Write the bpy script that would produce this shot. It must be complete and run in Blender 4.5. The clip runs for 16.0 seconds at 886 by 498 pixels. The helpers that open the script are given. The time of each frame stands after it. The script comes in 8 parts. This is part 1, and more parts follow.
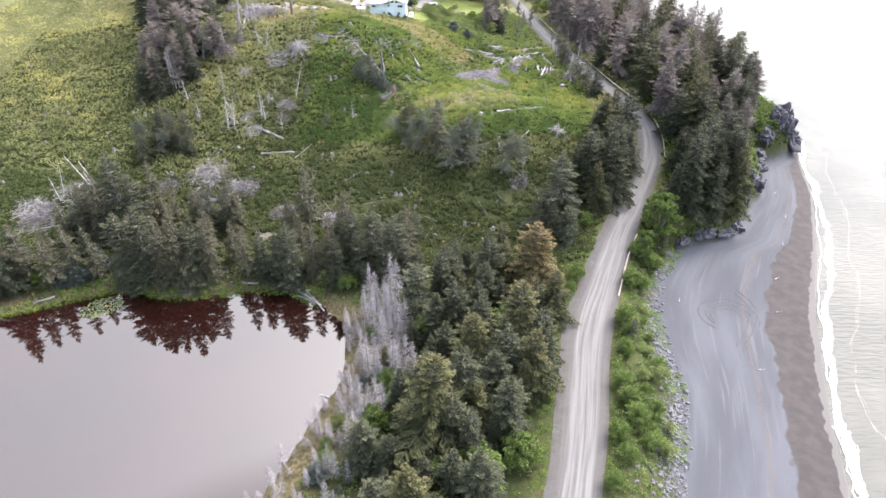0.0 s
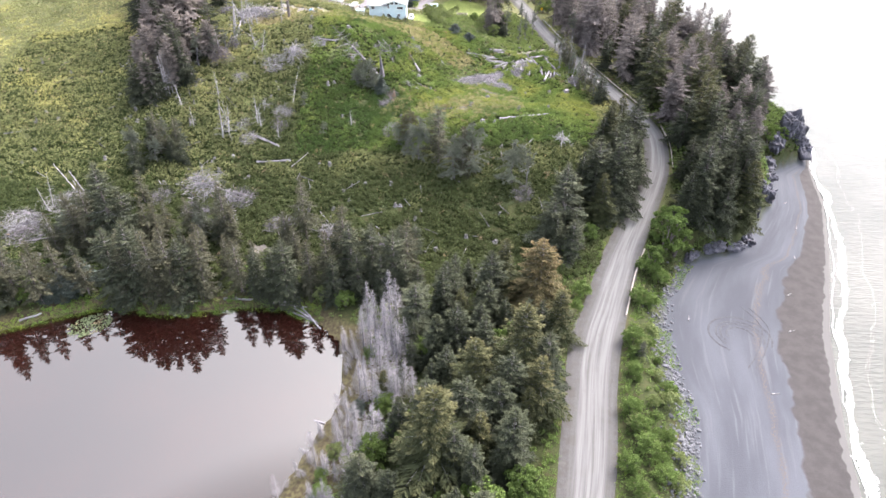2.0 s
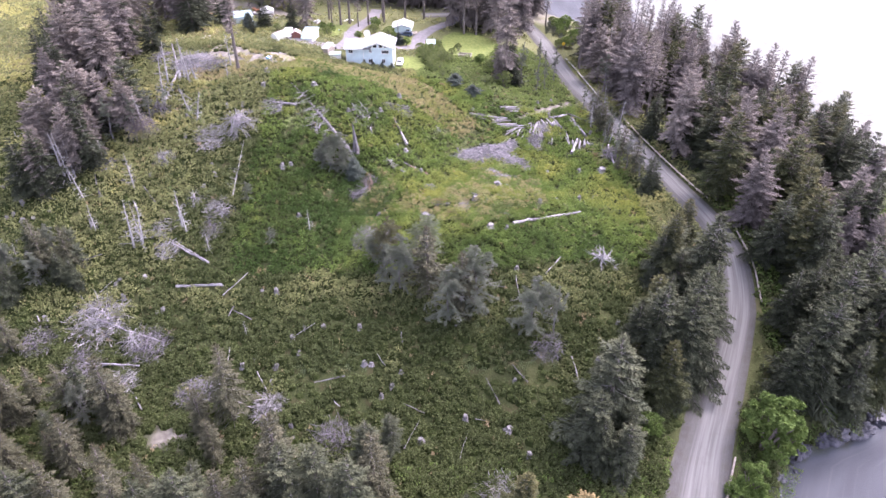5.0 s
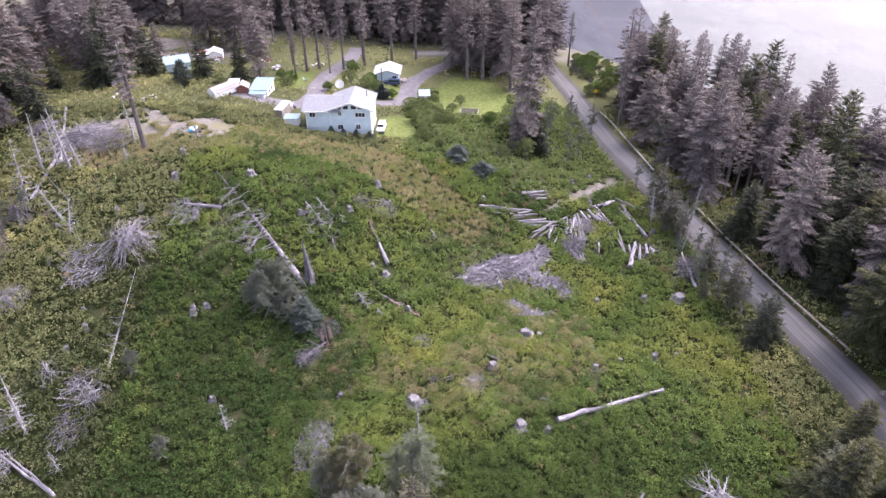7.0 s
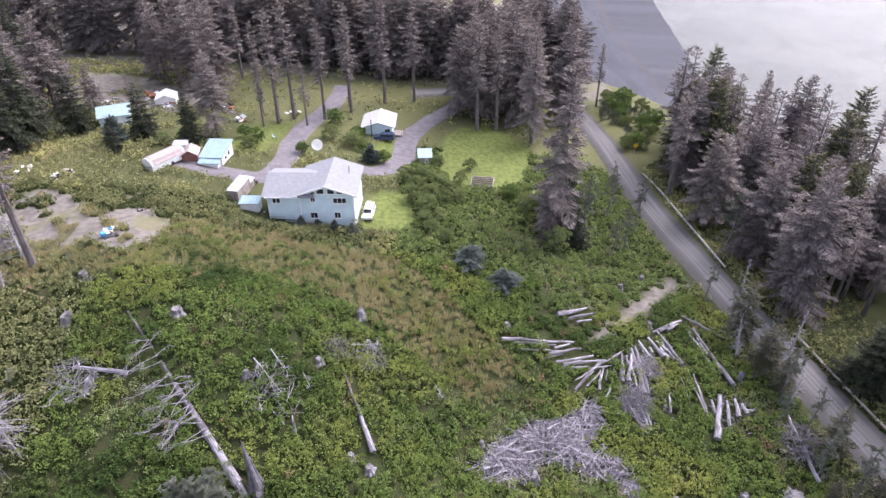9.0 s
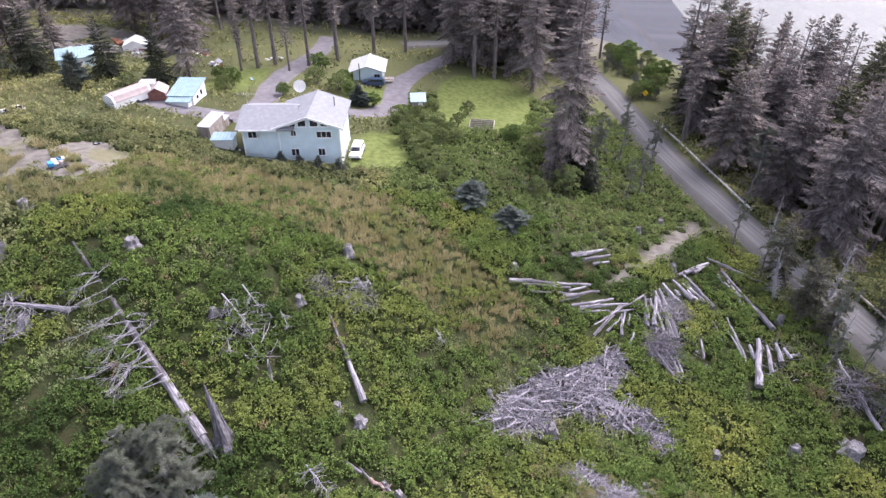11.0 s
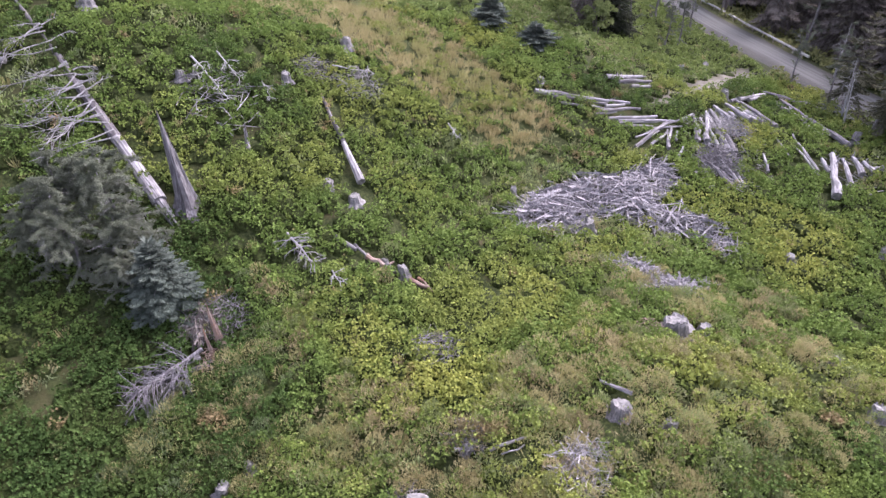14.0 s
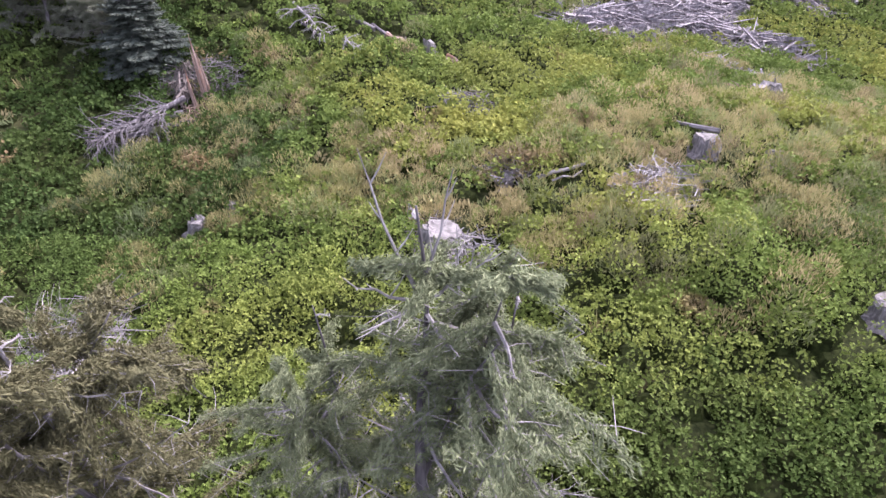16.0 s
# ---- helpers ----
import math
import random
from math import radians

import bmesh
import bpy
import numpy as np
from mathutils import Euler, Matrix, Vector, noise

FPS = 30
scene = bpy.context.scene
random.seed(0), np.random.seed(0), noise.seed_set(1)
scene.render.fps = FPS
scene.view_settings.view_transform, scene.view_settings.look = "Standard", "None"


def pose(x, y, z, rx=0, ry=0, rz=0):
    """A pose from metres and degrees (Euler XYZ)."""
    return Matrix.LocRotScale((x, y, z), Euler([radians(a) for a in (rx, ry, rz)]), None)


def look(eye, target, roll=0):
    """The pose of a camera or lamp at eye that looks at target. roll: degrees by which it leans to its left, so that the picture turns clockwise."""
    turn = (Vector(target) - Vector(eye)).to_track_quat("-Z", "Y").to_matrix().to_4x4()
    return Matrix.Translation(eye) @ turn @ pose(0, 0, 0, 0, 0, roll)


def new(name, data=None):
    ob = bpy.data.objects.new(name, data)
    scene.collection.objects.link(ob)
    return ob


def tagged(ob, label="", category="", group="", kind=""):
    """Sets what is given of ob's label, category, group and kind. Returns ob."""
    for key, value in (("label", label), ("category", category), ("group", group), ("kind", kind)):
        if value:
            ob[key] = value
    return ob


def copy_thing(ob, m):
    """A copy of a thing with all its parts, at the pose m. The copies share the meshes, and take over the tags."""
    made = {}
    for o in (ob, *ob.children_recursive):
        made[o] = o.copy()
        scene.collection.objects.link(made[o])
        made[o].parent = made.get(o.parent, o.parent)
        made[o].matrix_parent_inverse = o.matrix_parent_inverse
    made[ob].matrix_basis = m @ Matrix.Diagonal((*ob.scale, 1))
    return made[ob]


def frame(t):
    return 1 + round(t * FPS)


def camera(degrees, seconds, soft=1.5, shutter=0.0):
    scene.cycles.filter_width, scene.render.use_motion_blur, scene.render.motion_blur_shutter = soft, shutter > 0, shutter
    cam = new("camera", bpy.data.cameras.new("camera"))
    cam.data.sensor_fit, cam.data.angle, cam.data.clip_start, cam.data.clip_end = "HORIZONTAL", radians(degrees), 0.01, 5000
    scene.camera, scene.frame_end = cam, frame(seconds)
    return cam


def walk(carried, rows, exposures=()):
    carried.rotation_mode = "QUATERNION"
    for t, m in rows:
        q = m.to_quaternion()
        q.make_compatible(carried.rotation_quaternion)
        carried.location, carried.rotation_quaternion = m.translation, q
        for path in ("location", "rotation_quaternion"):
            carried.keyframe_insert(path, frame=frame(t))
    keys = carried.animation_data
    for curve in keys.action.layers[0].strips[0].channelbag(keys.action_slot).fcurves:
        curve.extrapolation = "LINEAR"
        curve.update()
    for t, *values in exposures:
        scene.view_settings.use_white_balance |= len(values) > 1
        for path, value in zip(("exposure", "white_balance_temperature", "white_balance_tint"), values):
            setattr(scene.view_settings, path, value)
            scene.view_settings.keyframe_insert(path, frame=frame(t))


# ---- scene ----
def fly(x, y, z, turn, pitch, roll):
    """A pose of the flying camera: metres, then heading to the left of +y, pitch and roll in degrees."""
    return pose(x, y, z, 0, 0, turn) @ pose(0, 0, 0, 90 + pitch, 0, 0) @ pose(0, 0, 0, 0, 0, roll)


cam = camera(69.126, 16.0)
PATH = [
    (0.0, fly(21.96, -256.82, 97.36, -0.00, -34.50, 0.60)),
    (0.5, fly(22.01, -255.06, 97.52, 0.03, -34.58, 0.59)),
    (1.0, fly(21.90, -253.29, 97.64, 0.00, -34.66, 0.66)),
    (1.5, fly(21.80, -251.45, 97.87, -0.01, -34.77, 0.70)),
    (2.0, fly(21.70, -249.73, 98.09, -0.00, -34.89, 0.70)),
    (2.5, fly(21.70, -247.87, 98.09, 0.04, -34.96, 0.66)),
    (3.0, fly(21.56, -246.14, 98.12, 0.02, -35.01, 0.70)),
    (3.5, fly(21.75, -235.82, 97.86, 0.19, -35.12, 0.58)),
    (4.0, fly(22.37, -220.06, 97.49, 0.30, -35.27, 0.62)),
    (4.5, fly(23.26, -204.58, 96.59, 0.61, -35.18, 0.51)),
    (5.0, fly(24.62, -187.44, 95.64, 0.87, -35.19, 0.32)),
    (5.2, fly(25.29, -180.54, 95.16, 0.87, -35.11, 0.32)),
    (7.3, fly(23.79, -122.67, 85.42, 0.89, -33.69, -0.41)),
    (7.5, fly(23.73, -118.62, 85.30, 0.88, -33.71, -0.42)),
    (8.0, fly(23.15, -108.13, 84.98, 0.81, -33.81, -0.33)),
    (8.5, fly(22.48, -97.85, 84.83, 0.88, -33.83, -0.32)),
    (8.7, fly(22.21, -93.69, 84.89, 0.86, -33.86, -0.25)),
    (9.2, fly(21.88, -87.29, 84.19, 0.59, -33.95, -0.25)),
    (9.7, fly(21.48, -84.84, 79.96, 0.27, -34.07, -0.25)),
    (10.8, fly(20.89, -84.54, 73.36, -0.21, -34.23, -0.25)),
    (11.0, fly(20.89, -84.63, 71.89, -0.25, -34.28, -0.19)),
    (11.5, fly(20.93, -84.95, 68.15, -0.22, -34.36, -0.14)),
    (12.0, fly(20.84, -85.16, 64.75, -0.05, -34.49, -0.10)),
    (12.5, fly(20.73, -85.44, 61.09, 0.05, -34.65, -0.03)),
    (13.0, fly(20.61, -85.78, 57.24, 0.11, -34.68, 0.04)),
    (13.5, fly(20.64, -86.14, 53.25, 0.28, -34.67, -0.06)),
    (14.0, fly(20.56, -86.52, 49.07, 0.92, -34.61, -0.43)),
    (14.5, fly(20.46, -86.95, 45.07, 1.95, -34.62, -0.87)),
    (15.0, fly(20.34, -87.24, 41.21, 2.73, -34.69, -0.87)),
    (15.5, fly(20.20, -87.62, 37.46, 3.16, -34.75, -0.85)),
    (16.0, fly(20.25, -88.02, 33.72, 3.74, -34.63, -0.83)),
]
# the picture brightens a little over the open hill and again near the ground
walk(cam, PATH, [(0, 2.55, 6450, 14), (2.5, 2.61, 6450, 15), (3.8, 2.92, 6280, 22), (4.5, 3.02, 6150, 27), (5.2, 2.32, 6120, 31), (7.3, 1.97, 6120, 28), (8.7, 1.81, 6080, 24),
                 (11, 1.76, 6080, 23), (12.5, 1.80, 6080, 24), (14, 1.98, 6150, 24), (14.8, 2.03, 6200, 26), (16, 2.08, 6250, 28)])

# ---- light: a bright, hazy evening sky, the low sun veiled over the sea ----
SUN_TURN, SUN_HEIGHT = 48, 50
world = bpy.data.worlds.new("sky")
scene.world = world
world.use_nodes = True
wn, wl = world.node_tree.nodes, world.node_tree.links
wn.clear()
sky = wn.new("ShaderNodeTexSky")
sky.sky_type, sky.sun_disc = "NISHITA", False
sky.sun_elevation, sky.sun_rotation = radians(SUN_HEIGHT), radians(SUN_TURN)
sky.air_density, sky.dust_density, sky.ozone_density = 1.0, 4.0, 1.0
pale = wn.new("ShaderNodeHueSaturation")
pale.inputs["Saturation"].default_value = 0.42
back = wn.new("ShaderNodeBackground")
back.inputs["Strength"].default_value = 0.15
wout = wn.new("ShaderNodeOutputWorld")
wl.new(sky.outputs["Color"], pale.inputs["Color"])
wl.new(pale.outputs["Color"], back.inputs["Color"])
wl.new(back.outputs["Background"], wout.inputs["Surface"])
sun_data = bpy.data.lights.new("sun", "SUN")
sun_data.energy, sun_data.angle, sun_data.color = 1.1, radians(40), (1.0, 0.93, 0.84)
sun = new("sun", sun_data)
a, e = radians(SUN_TURN), radians(SUN_HEIGHT)
sun.matrix_world = look((math.sin(a) * math.cos(e) * 300, math.cos(a) * math.cos(e) * 300, math.sin(e) * 300), (0, 0, 0))


# ---- materials ----
class Nodes:
    """A short way to write a node material."""

    def __init__(self, name, rough=0.8, metal=0.0):
        self.mat = bpy.data.materials.new(name)
        self.mat.use_nodes = True
        self.n, self.l = self.mat.node_tree.nodes, self.mat.node_tree.links
        self.bsdf = self.n["Principled BSDF"]
        self.bsdf.inputs["Roughness"].default_value = rough
        self.bsdf.inputs["Metallic"].default_value = metal
        self.pos = self.n.new("ShaderNodeNewGeometry")
        self.tex = self.n.new("ShaderNodeTexCoord")

    def put(self, value, socket):
        if isinstance(value, bpy.types.NodeSocket):
            self.l.new(value, socket)
        elif isinstance(value, (tuple, list)) and len(value) == 3 and socket.type == "RGBA":
            socket.default_value = (*value, 1)
        else:
            socket.default_value = value

    def noise(self, scale, detail=3, rough=0.55, local=False, stretch=None):
        n = self.n.new("ShaderNodeTexNoise")
        n.inputs["Scale"].default_value, n.inputs["Detail"].default_value, n.inputs["Roughness"].default_value = scale, detail, rough
        src = self.tex.outputs["Object"] if local else self.pos.outputs["Position"]
        if stretch:
            m = self.n.new("ShaderNodeMapping")
            m.inputs["Scale"].default_value = stretch
            self.l.new(src, m.inputs["Vector"])
            src = m.outputs["Vector"]
        self.l.new(src, n.inputs["Vector"])
        return n.outputs["Fac"]

    def along(self, first, k1, second, k2, scale, detail=4):
        """Noise over two attributes or values, each with its own stretch."""
        n, c = self.n.new("ShaderNodeTexNoise"), self.n.new("ShaderNodeCombineXYZ")
        n.inputs["Scale"].default_value, n.inputs["Detail"].default_value = scale, detail
        self.l.new(self.math("MULTIPLY", first, k1), c.inputs[0])
        self.l.new(self.math("MULTIPLY", second, k2), c.inputs[1])
        self.l.new(c.outputs[0], n.inputs["Vector"])
        return n.outputs["Fac"]

    def height(self, axis):
        n = self.n.new("ShaderNodeSeparateXYZ")
        self.l.new(self.pos.outputs["Position"], n.inputs[0])
        return n.outputs[axis]

    def ramp(self, fac, lo, hi, a=0.0, b=1.0):
        n = self.n.new("ShaderNodeMapRange")
        n.interpolation_type = "SMOOTHSTEP"
        for k, v in zip(("Value", "From Min", "From Max", "To Min", "To Max"), (fac, lo, hi, a, b)):
            self.put(v, n.inputs[k])
        return n.outputs["Result"]

    def mix(self, fac, a, b, kind="MIX"):
        n = self.n.new("ShaderNodeMix")
        n.data_type, n.blend_type = "RGBA", kind
        self.put(fac, n.inputs["Factor"])
        self.put(a, n.inputs[6])
        self.put(b, n.inputs[7])
        return n.outputs[2]

    def math(self, kind, a, b=0.0):
        n = self.n.new("ShaderNodeMath")
        n.operation = kind
        self.put(a, n.inputs[0])
        self.put(b, n.inputs[1])
        return n.outputs[0]

    def attr(self, name):
        n = self.n.new("ShaderNodeAttribute")
        n.attribute_name = name
        return n.outputs["Fac"]

    def island(self):
        return self.pos.outputs["Random Per Island"]

    def each(self):
        n = self.n.new("ShaderNodeObjectInfo")
        return n.outputs["Random"]

    def bump(self, height, strength=0.4, distance=0.05):
        n = self.n.new("ShaderNodeBump")
        n.inputs["Strength"].default_value, n.inputs["Distance"].default_value = strength, distance
        self.l.new(height, n.inputs["Height"])
        self.l.new(n.outputs["Normal"], self.bsdf.inputs["Normal"])

    def done(self, color, rough=None, **more):
        self.put(color, self.bsdf.inputs["Base Color"])
        if rough is not None:
            self.put(rough, self.bsdf.inputs["Roughness"])
        for k, v in more.items():
            self.put(v, self.bsdf.inputs[k.replace("_", " ")])
        return self.mat


def foliage(name, dark, light, dry=None, dry_share=0.12, patch=0.09, patch_color=None, through_light=0.25, clumps=None, tips=None):
    """Leaves or needles: each blade its own shade, with larger patches of colour over the ground."""
    m = Nodes(name, 0.7)
    shade = m.ramp(m.island(), 0, 1, 0.3, 0.75)
    c = m.mix(shade, dark, light)
    if patch_color:
        c = m.mix(m.ramp(m.noise(patch, 3), 0.47, 0.62), c, m.mix(m.island(), tuple(v * 0.7 for v in patch_color), patch_color))
    c = m.mix(m.ramp(m.noise(0.42, 4), 0.35, 0.65, 0.45, 0.0), c, m.mix(0.55, c, tuple(v * 0.5 for v in dark)))
    if clumps:
        c = m.mix(m.ramp(m.attr("clump"), 0.50, 0.95, 0, 0.8), c, m.mix(m.island(), tuple(v * 0.75 for v in clumps[0]), clumps[0]))
        c = m.mix(m.ramp(m.attr("clump"), 0.03, 0.40, 0.8, 0), c, m.mix(m.island(), tuple(v * 0.6 for v in clumps[1]), clumps[1]))
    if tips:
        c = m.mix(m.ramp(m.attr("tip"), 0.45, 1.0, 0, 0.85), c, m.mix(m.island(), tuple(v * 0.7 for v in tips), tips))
    if dry:
        c = m.mix(m.ramp(m.noise(0.35, 3), 0.70 - dry_share, 0.78 - dry_share), c, dry)
    c = m.mix(m.ramp(m.each(), 0, 1, 0.0, 0.35), c, m.mix(0.5, c, tuple(min(1, v * 1.5) for v in light)))
    m.done(c, Specular_IOR_Level=0.12)
    glow = m.n.new("ShaderNodeBsdfTranslucent")
    m.l.new(c, glow.inputs["Color"])
    both = m.n.new("ShaderNodeMixShader")
    both.inputs["Fac"].default_value = through_light
    m.l.new(m.bsdf.outputs[0], both.inputs[1])
    m.l.new(glow.outputs[0], both.inputs[2])
    m.l.new(both.outputs[0], m.n["Material Output"].inputs["Surface"])
    return m.mat


def plain(name, color, rough=0.6, metal=0.0, vary=0.25, scale=6.0, local=True, bump=0.15):
    """A painted or natural surface with stains and grain."""
    m = Nodes(name, rough, metal)
    c = m.mix(m.ramp(m.noise(scale, 4, local=local), 0.3, 0.75), tuple(v * (1 - vary) for v in color), tuple(min(1, v * (1 + vary * 0.4)) for v in color))
    c = m.mix(m.ramp(m.noise(scale * 9, 2, local=local), 0.4, 0.7, 0, 0.5), c, m.mix(0.5, c, tuple(v * 0.6 for v in color)))
    if bump:
        m.bump(m.noise(scale * 7, 3, local=local), bump, 0.02)
    return m.done(c, rough)


def weathered(name, pale_grey, dark_grey, rot=None):
    """Silvered dead wood with grain along the local z axis."""
    m = Nodes(name, 0.85)
    g = m.noise(9.0, 4, local=True, stretch=(1, 1, 0.08))
    c = m.mix(m.ramp(g, 0.32, 0.66), dark_grey, pale_grey)
    c = m.mix(m.ramp(m.noise(1.7, 3, local=True, stretch=(1, 1, 0.35)), 0.52, 0.62, 0, 0.65), c, tuple(v * 0.9 for v in dark_grey))
    c = m.mix(m.ramp(m.each(), 0, 1, 0, 0.4), c, m.mix(0.6, c, dark_grey))
    if rot:
        c = m.mix(m.ramp(m.noise(0.9, 3), 0.56, 0.68), c, rot)
    m.bump(g, 0.5, 0.03)
    return m.done(c)


def ground_material():
    m = Nodes("ground_cover", 0.9)
    fine, mid = m.noise(5, 4), m.noise(0.5, 4)
    soil = m.mix(m.ramp(fine, 0.35, 0.65), (0.020, 0.026, 0.010), (0.046, 0.056, 0.021))
    soil = m.mix(m.ramp(mid, 0.5, 0.68), soil, (0.048, 0.044, 0.022))
    meadow = m.mix(m.ramp(fine, 0.3, 0.7), (0.115, 0.125, 0.05), (0.195, 0.188, 0.09))
    c = m.mix(m.attr("meadow"), soil, meadow)
    lawn = m.mix(m.ramp(m.noise(1.2, 4), 0.35, 0.65), (0.075, 0.10, 0.026), (0.13, 0.15, 0.046))
    c = m.mix(m.attr("lawn"), c, lawn)
    dirt = m.mix(m.ramp(m.noise(0.9, 6), 0.3, 0.7), (0.100, 0.090, 0.080), (0.175, 0.160, 0.142))
    dirt = m.mix(m.ramp(m.noise(0.13, 6), 0.50, 0.60, 0, 0.6), dirt, (0.13, 0.125, 0.055))
    dirt = m.mix(m.ramp(m.noise(0.3, 4, stretch=(0.35, 1.2, 1)), 0.62, 0.70, 0, 0.7), dirt, (0.22, 0.20, 0.172))
    c = m.mix(m.attr("dirt"), c, dirt)
    tide, north = m.attr("tide"), m.height("Y")
    dry = m.mix(m.ramp(m.along(tide, 5.0, north, 0.035, 1.0, 6), 0.32, 0.70), (0.052, 0.055, 0.065), (0.074, 0.078, 0.091))
    dry = m.mix(m.ramp(m.along(tide, 34.0, north, 0.05, 1.0, 4), 0.54, 0.72, 0, 0.6), dry, (0.092, 0.094, 0.103))
    dry = m.mix(m.ramp(m.noise(14, 3), 0.45, 0.75, 0, 0.5), dry, (0.050, 0.051, 0.057))
    wrack = m.ramp(m.math("ABSOLUTE", m.math("SUBTRACT", m.math("ADD", m.attr("tide"), m.math("MULTIPLY", m.noise(0.22, 3), 0.10)), 0.60)), 0.0, 0.035, 1, 0)
    dry = m.mix(m.math("MULTIPLY", wrack, m.ramp(m.noise(3, 4), 0.45, 0.6)), dry, (0.088, 0.072, 0.064))
    wet = m.mix(m.ramp(m.noise(0.4, 4), 0.3, 0.7), (0.035, 0.032, 0.032), (0.047, 0.043, 0.043))
    damp = m.ramp(m.math("ADD", m.attr("tide"), m.math("MULTIPLY", m.noise(0.16, 3), 0.16)), 0.760, 0.785)
    sand = m.mix(damp, dry, wet)
    # thin foamy swash film; its reflection of the sky is put into paler colour
    film_sheen = m.ramp(m.math("ADD", tide, m.math("MULTIPLY", m.noise(0.3, 2), 0.07)), 0.985, 0.995)
    sand = m.mix(film_sheen, sand, (0.092, 0.089, 0.087))
    c = m.mix(m.attr("sand"), c, sand)
    c = m.mix(m.attr("mud"), c, m.mix(m.ramp(m.noise(1.4, 4), 0.35, 0.65), (0.040, 0.032, 0.022), (0.085, 0.075, 0.038)))
    m.bump(fine, 0.5, 0.12)
    return m.done(c, m.ramp(m.math("MULTIPLY", damp, m.attr("sand")), 0, 1, 0.95, 0.82), Specular_IOR_Level=0.12)


def water_material(name, deep, shallow, rough, wave, stretch, strength, ior, mirror=0.0):
    m = Nodes(name, rough)
    c = m.mix(m.ramp(m.noise(0.03, 3), 0.35, 0.7), deep, shallow)
    m.bump(m.noise(wave, 3, stretch=stretch), strength, 0.25)
    return m.done(c, rough, IOR=ior, Metallic=mirror)


def pond_material():
    """Still peat-brown water under a strong, slightly warm mirror of the sky."""
    m = Nodes("pond_water", 0.9)
    m.bsdf.inputs["Specular IOR Level"].default_value = 0.0
    m.done(m.mix(m.ramp(m.noise(0.05, 3), 0.35, 0.7), (0.0085, 0.0026, 0.0022), (0.014, 0.0045, 0.0034)))
    mirror = m.n.new("ShaderNodeBsdfGlossy")
    mirror.inputs["Roughness"].default_value, mirror.inputs["Color"].default_value = 0.01, (0.98, 0.93, 0.84, 1)
    both = m.n.new("ShaderNodeMixShader")
    fresnel = m.n.new("ShaderNodeFresnel")
    fresnel.inputs["IOR"].default_value = 1.33
    m.l.new(m.ramp(fresnel.outputs[0], 0.018, 0.060, 0.062, 0.205), both.inputs["Fac"])
    m.l.new(m.bsdf.outputs[0], both.inputs[1])
    m.l.new(mirror.outputs[0], both.inputs[2])
    m.l.new(both.outputs[0], m.n["Material Output"].inputs["Surface"])
    return m.mat


def gravel_material():
    m = Nodes("gravel_road", 0.95)
    worn, across, run = m.attr("worn"), m.attr("across"), m.attr("run")
    grit = m.mix(m.ramp(m.noise(9, 5), 0.35, 0.7), (0.050, 0.048, 0.048), (0.084, 0.081, 0.081))
    grit = m.mix(m.ramp(m.noise(0.6, 4), 0.45, 0.65, 0, 0.7), grit, (0.056, 0.052, 0.047))
    streak = m.ramp(m.along(across, 9.0, run, 0.05, 1.0, 5), 0.34, 0.64, 0.35, 1)
    c = m.mix(m.math("MULTIPLY", worn, streak), grit, (0.132, 0.131, 0.132))
    fine = m.ramp(m.along(across, 26.0, run, 0.04, 1.0, 3), 0.52, 0.66, 0, 0.45)
    c = m.mix(m.math("MULTIPLY", worn, fine), c, (0.160, 0.159, 0.161))
    c = m.mix(m.ramp(m.noise(0.3, 4), 0.6, 0.72, 0, 0.5), c, (0.098, 0.094, 0.093))
    m.bump(m.noise(12, 4), 0.6, 0.05)
    return m.done(c, Specular_IOR_Level=0.15)


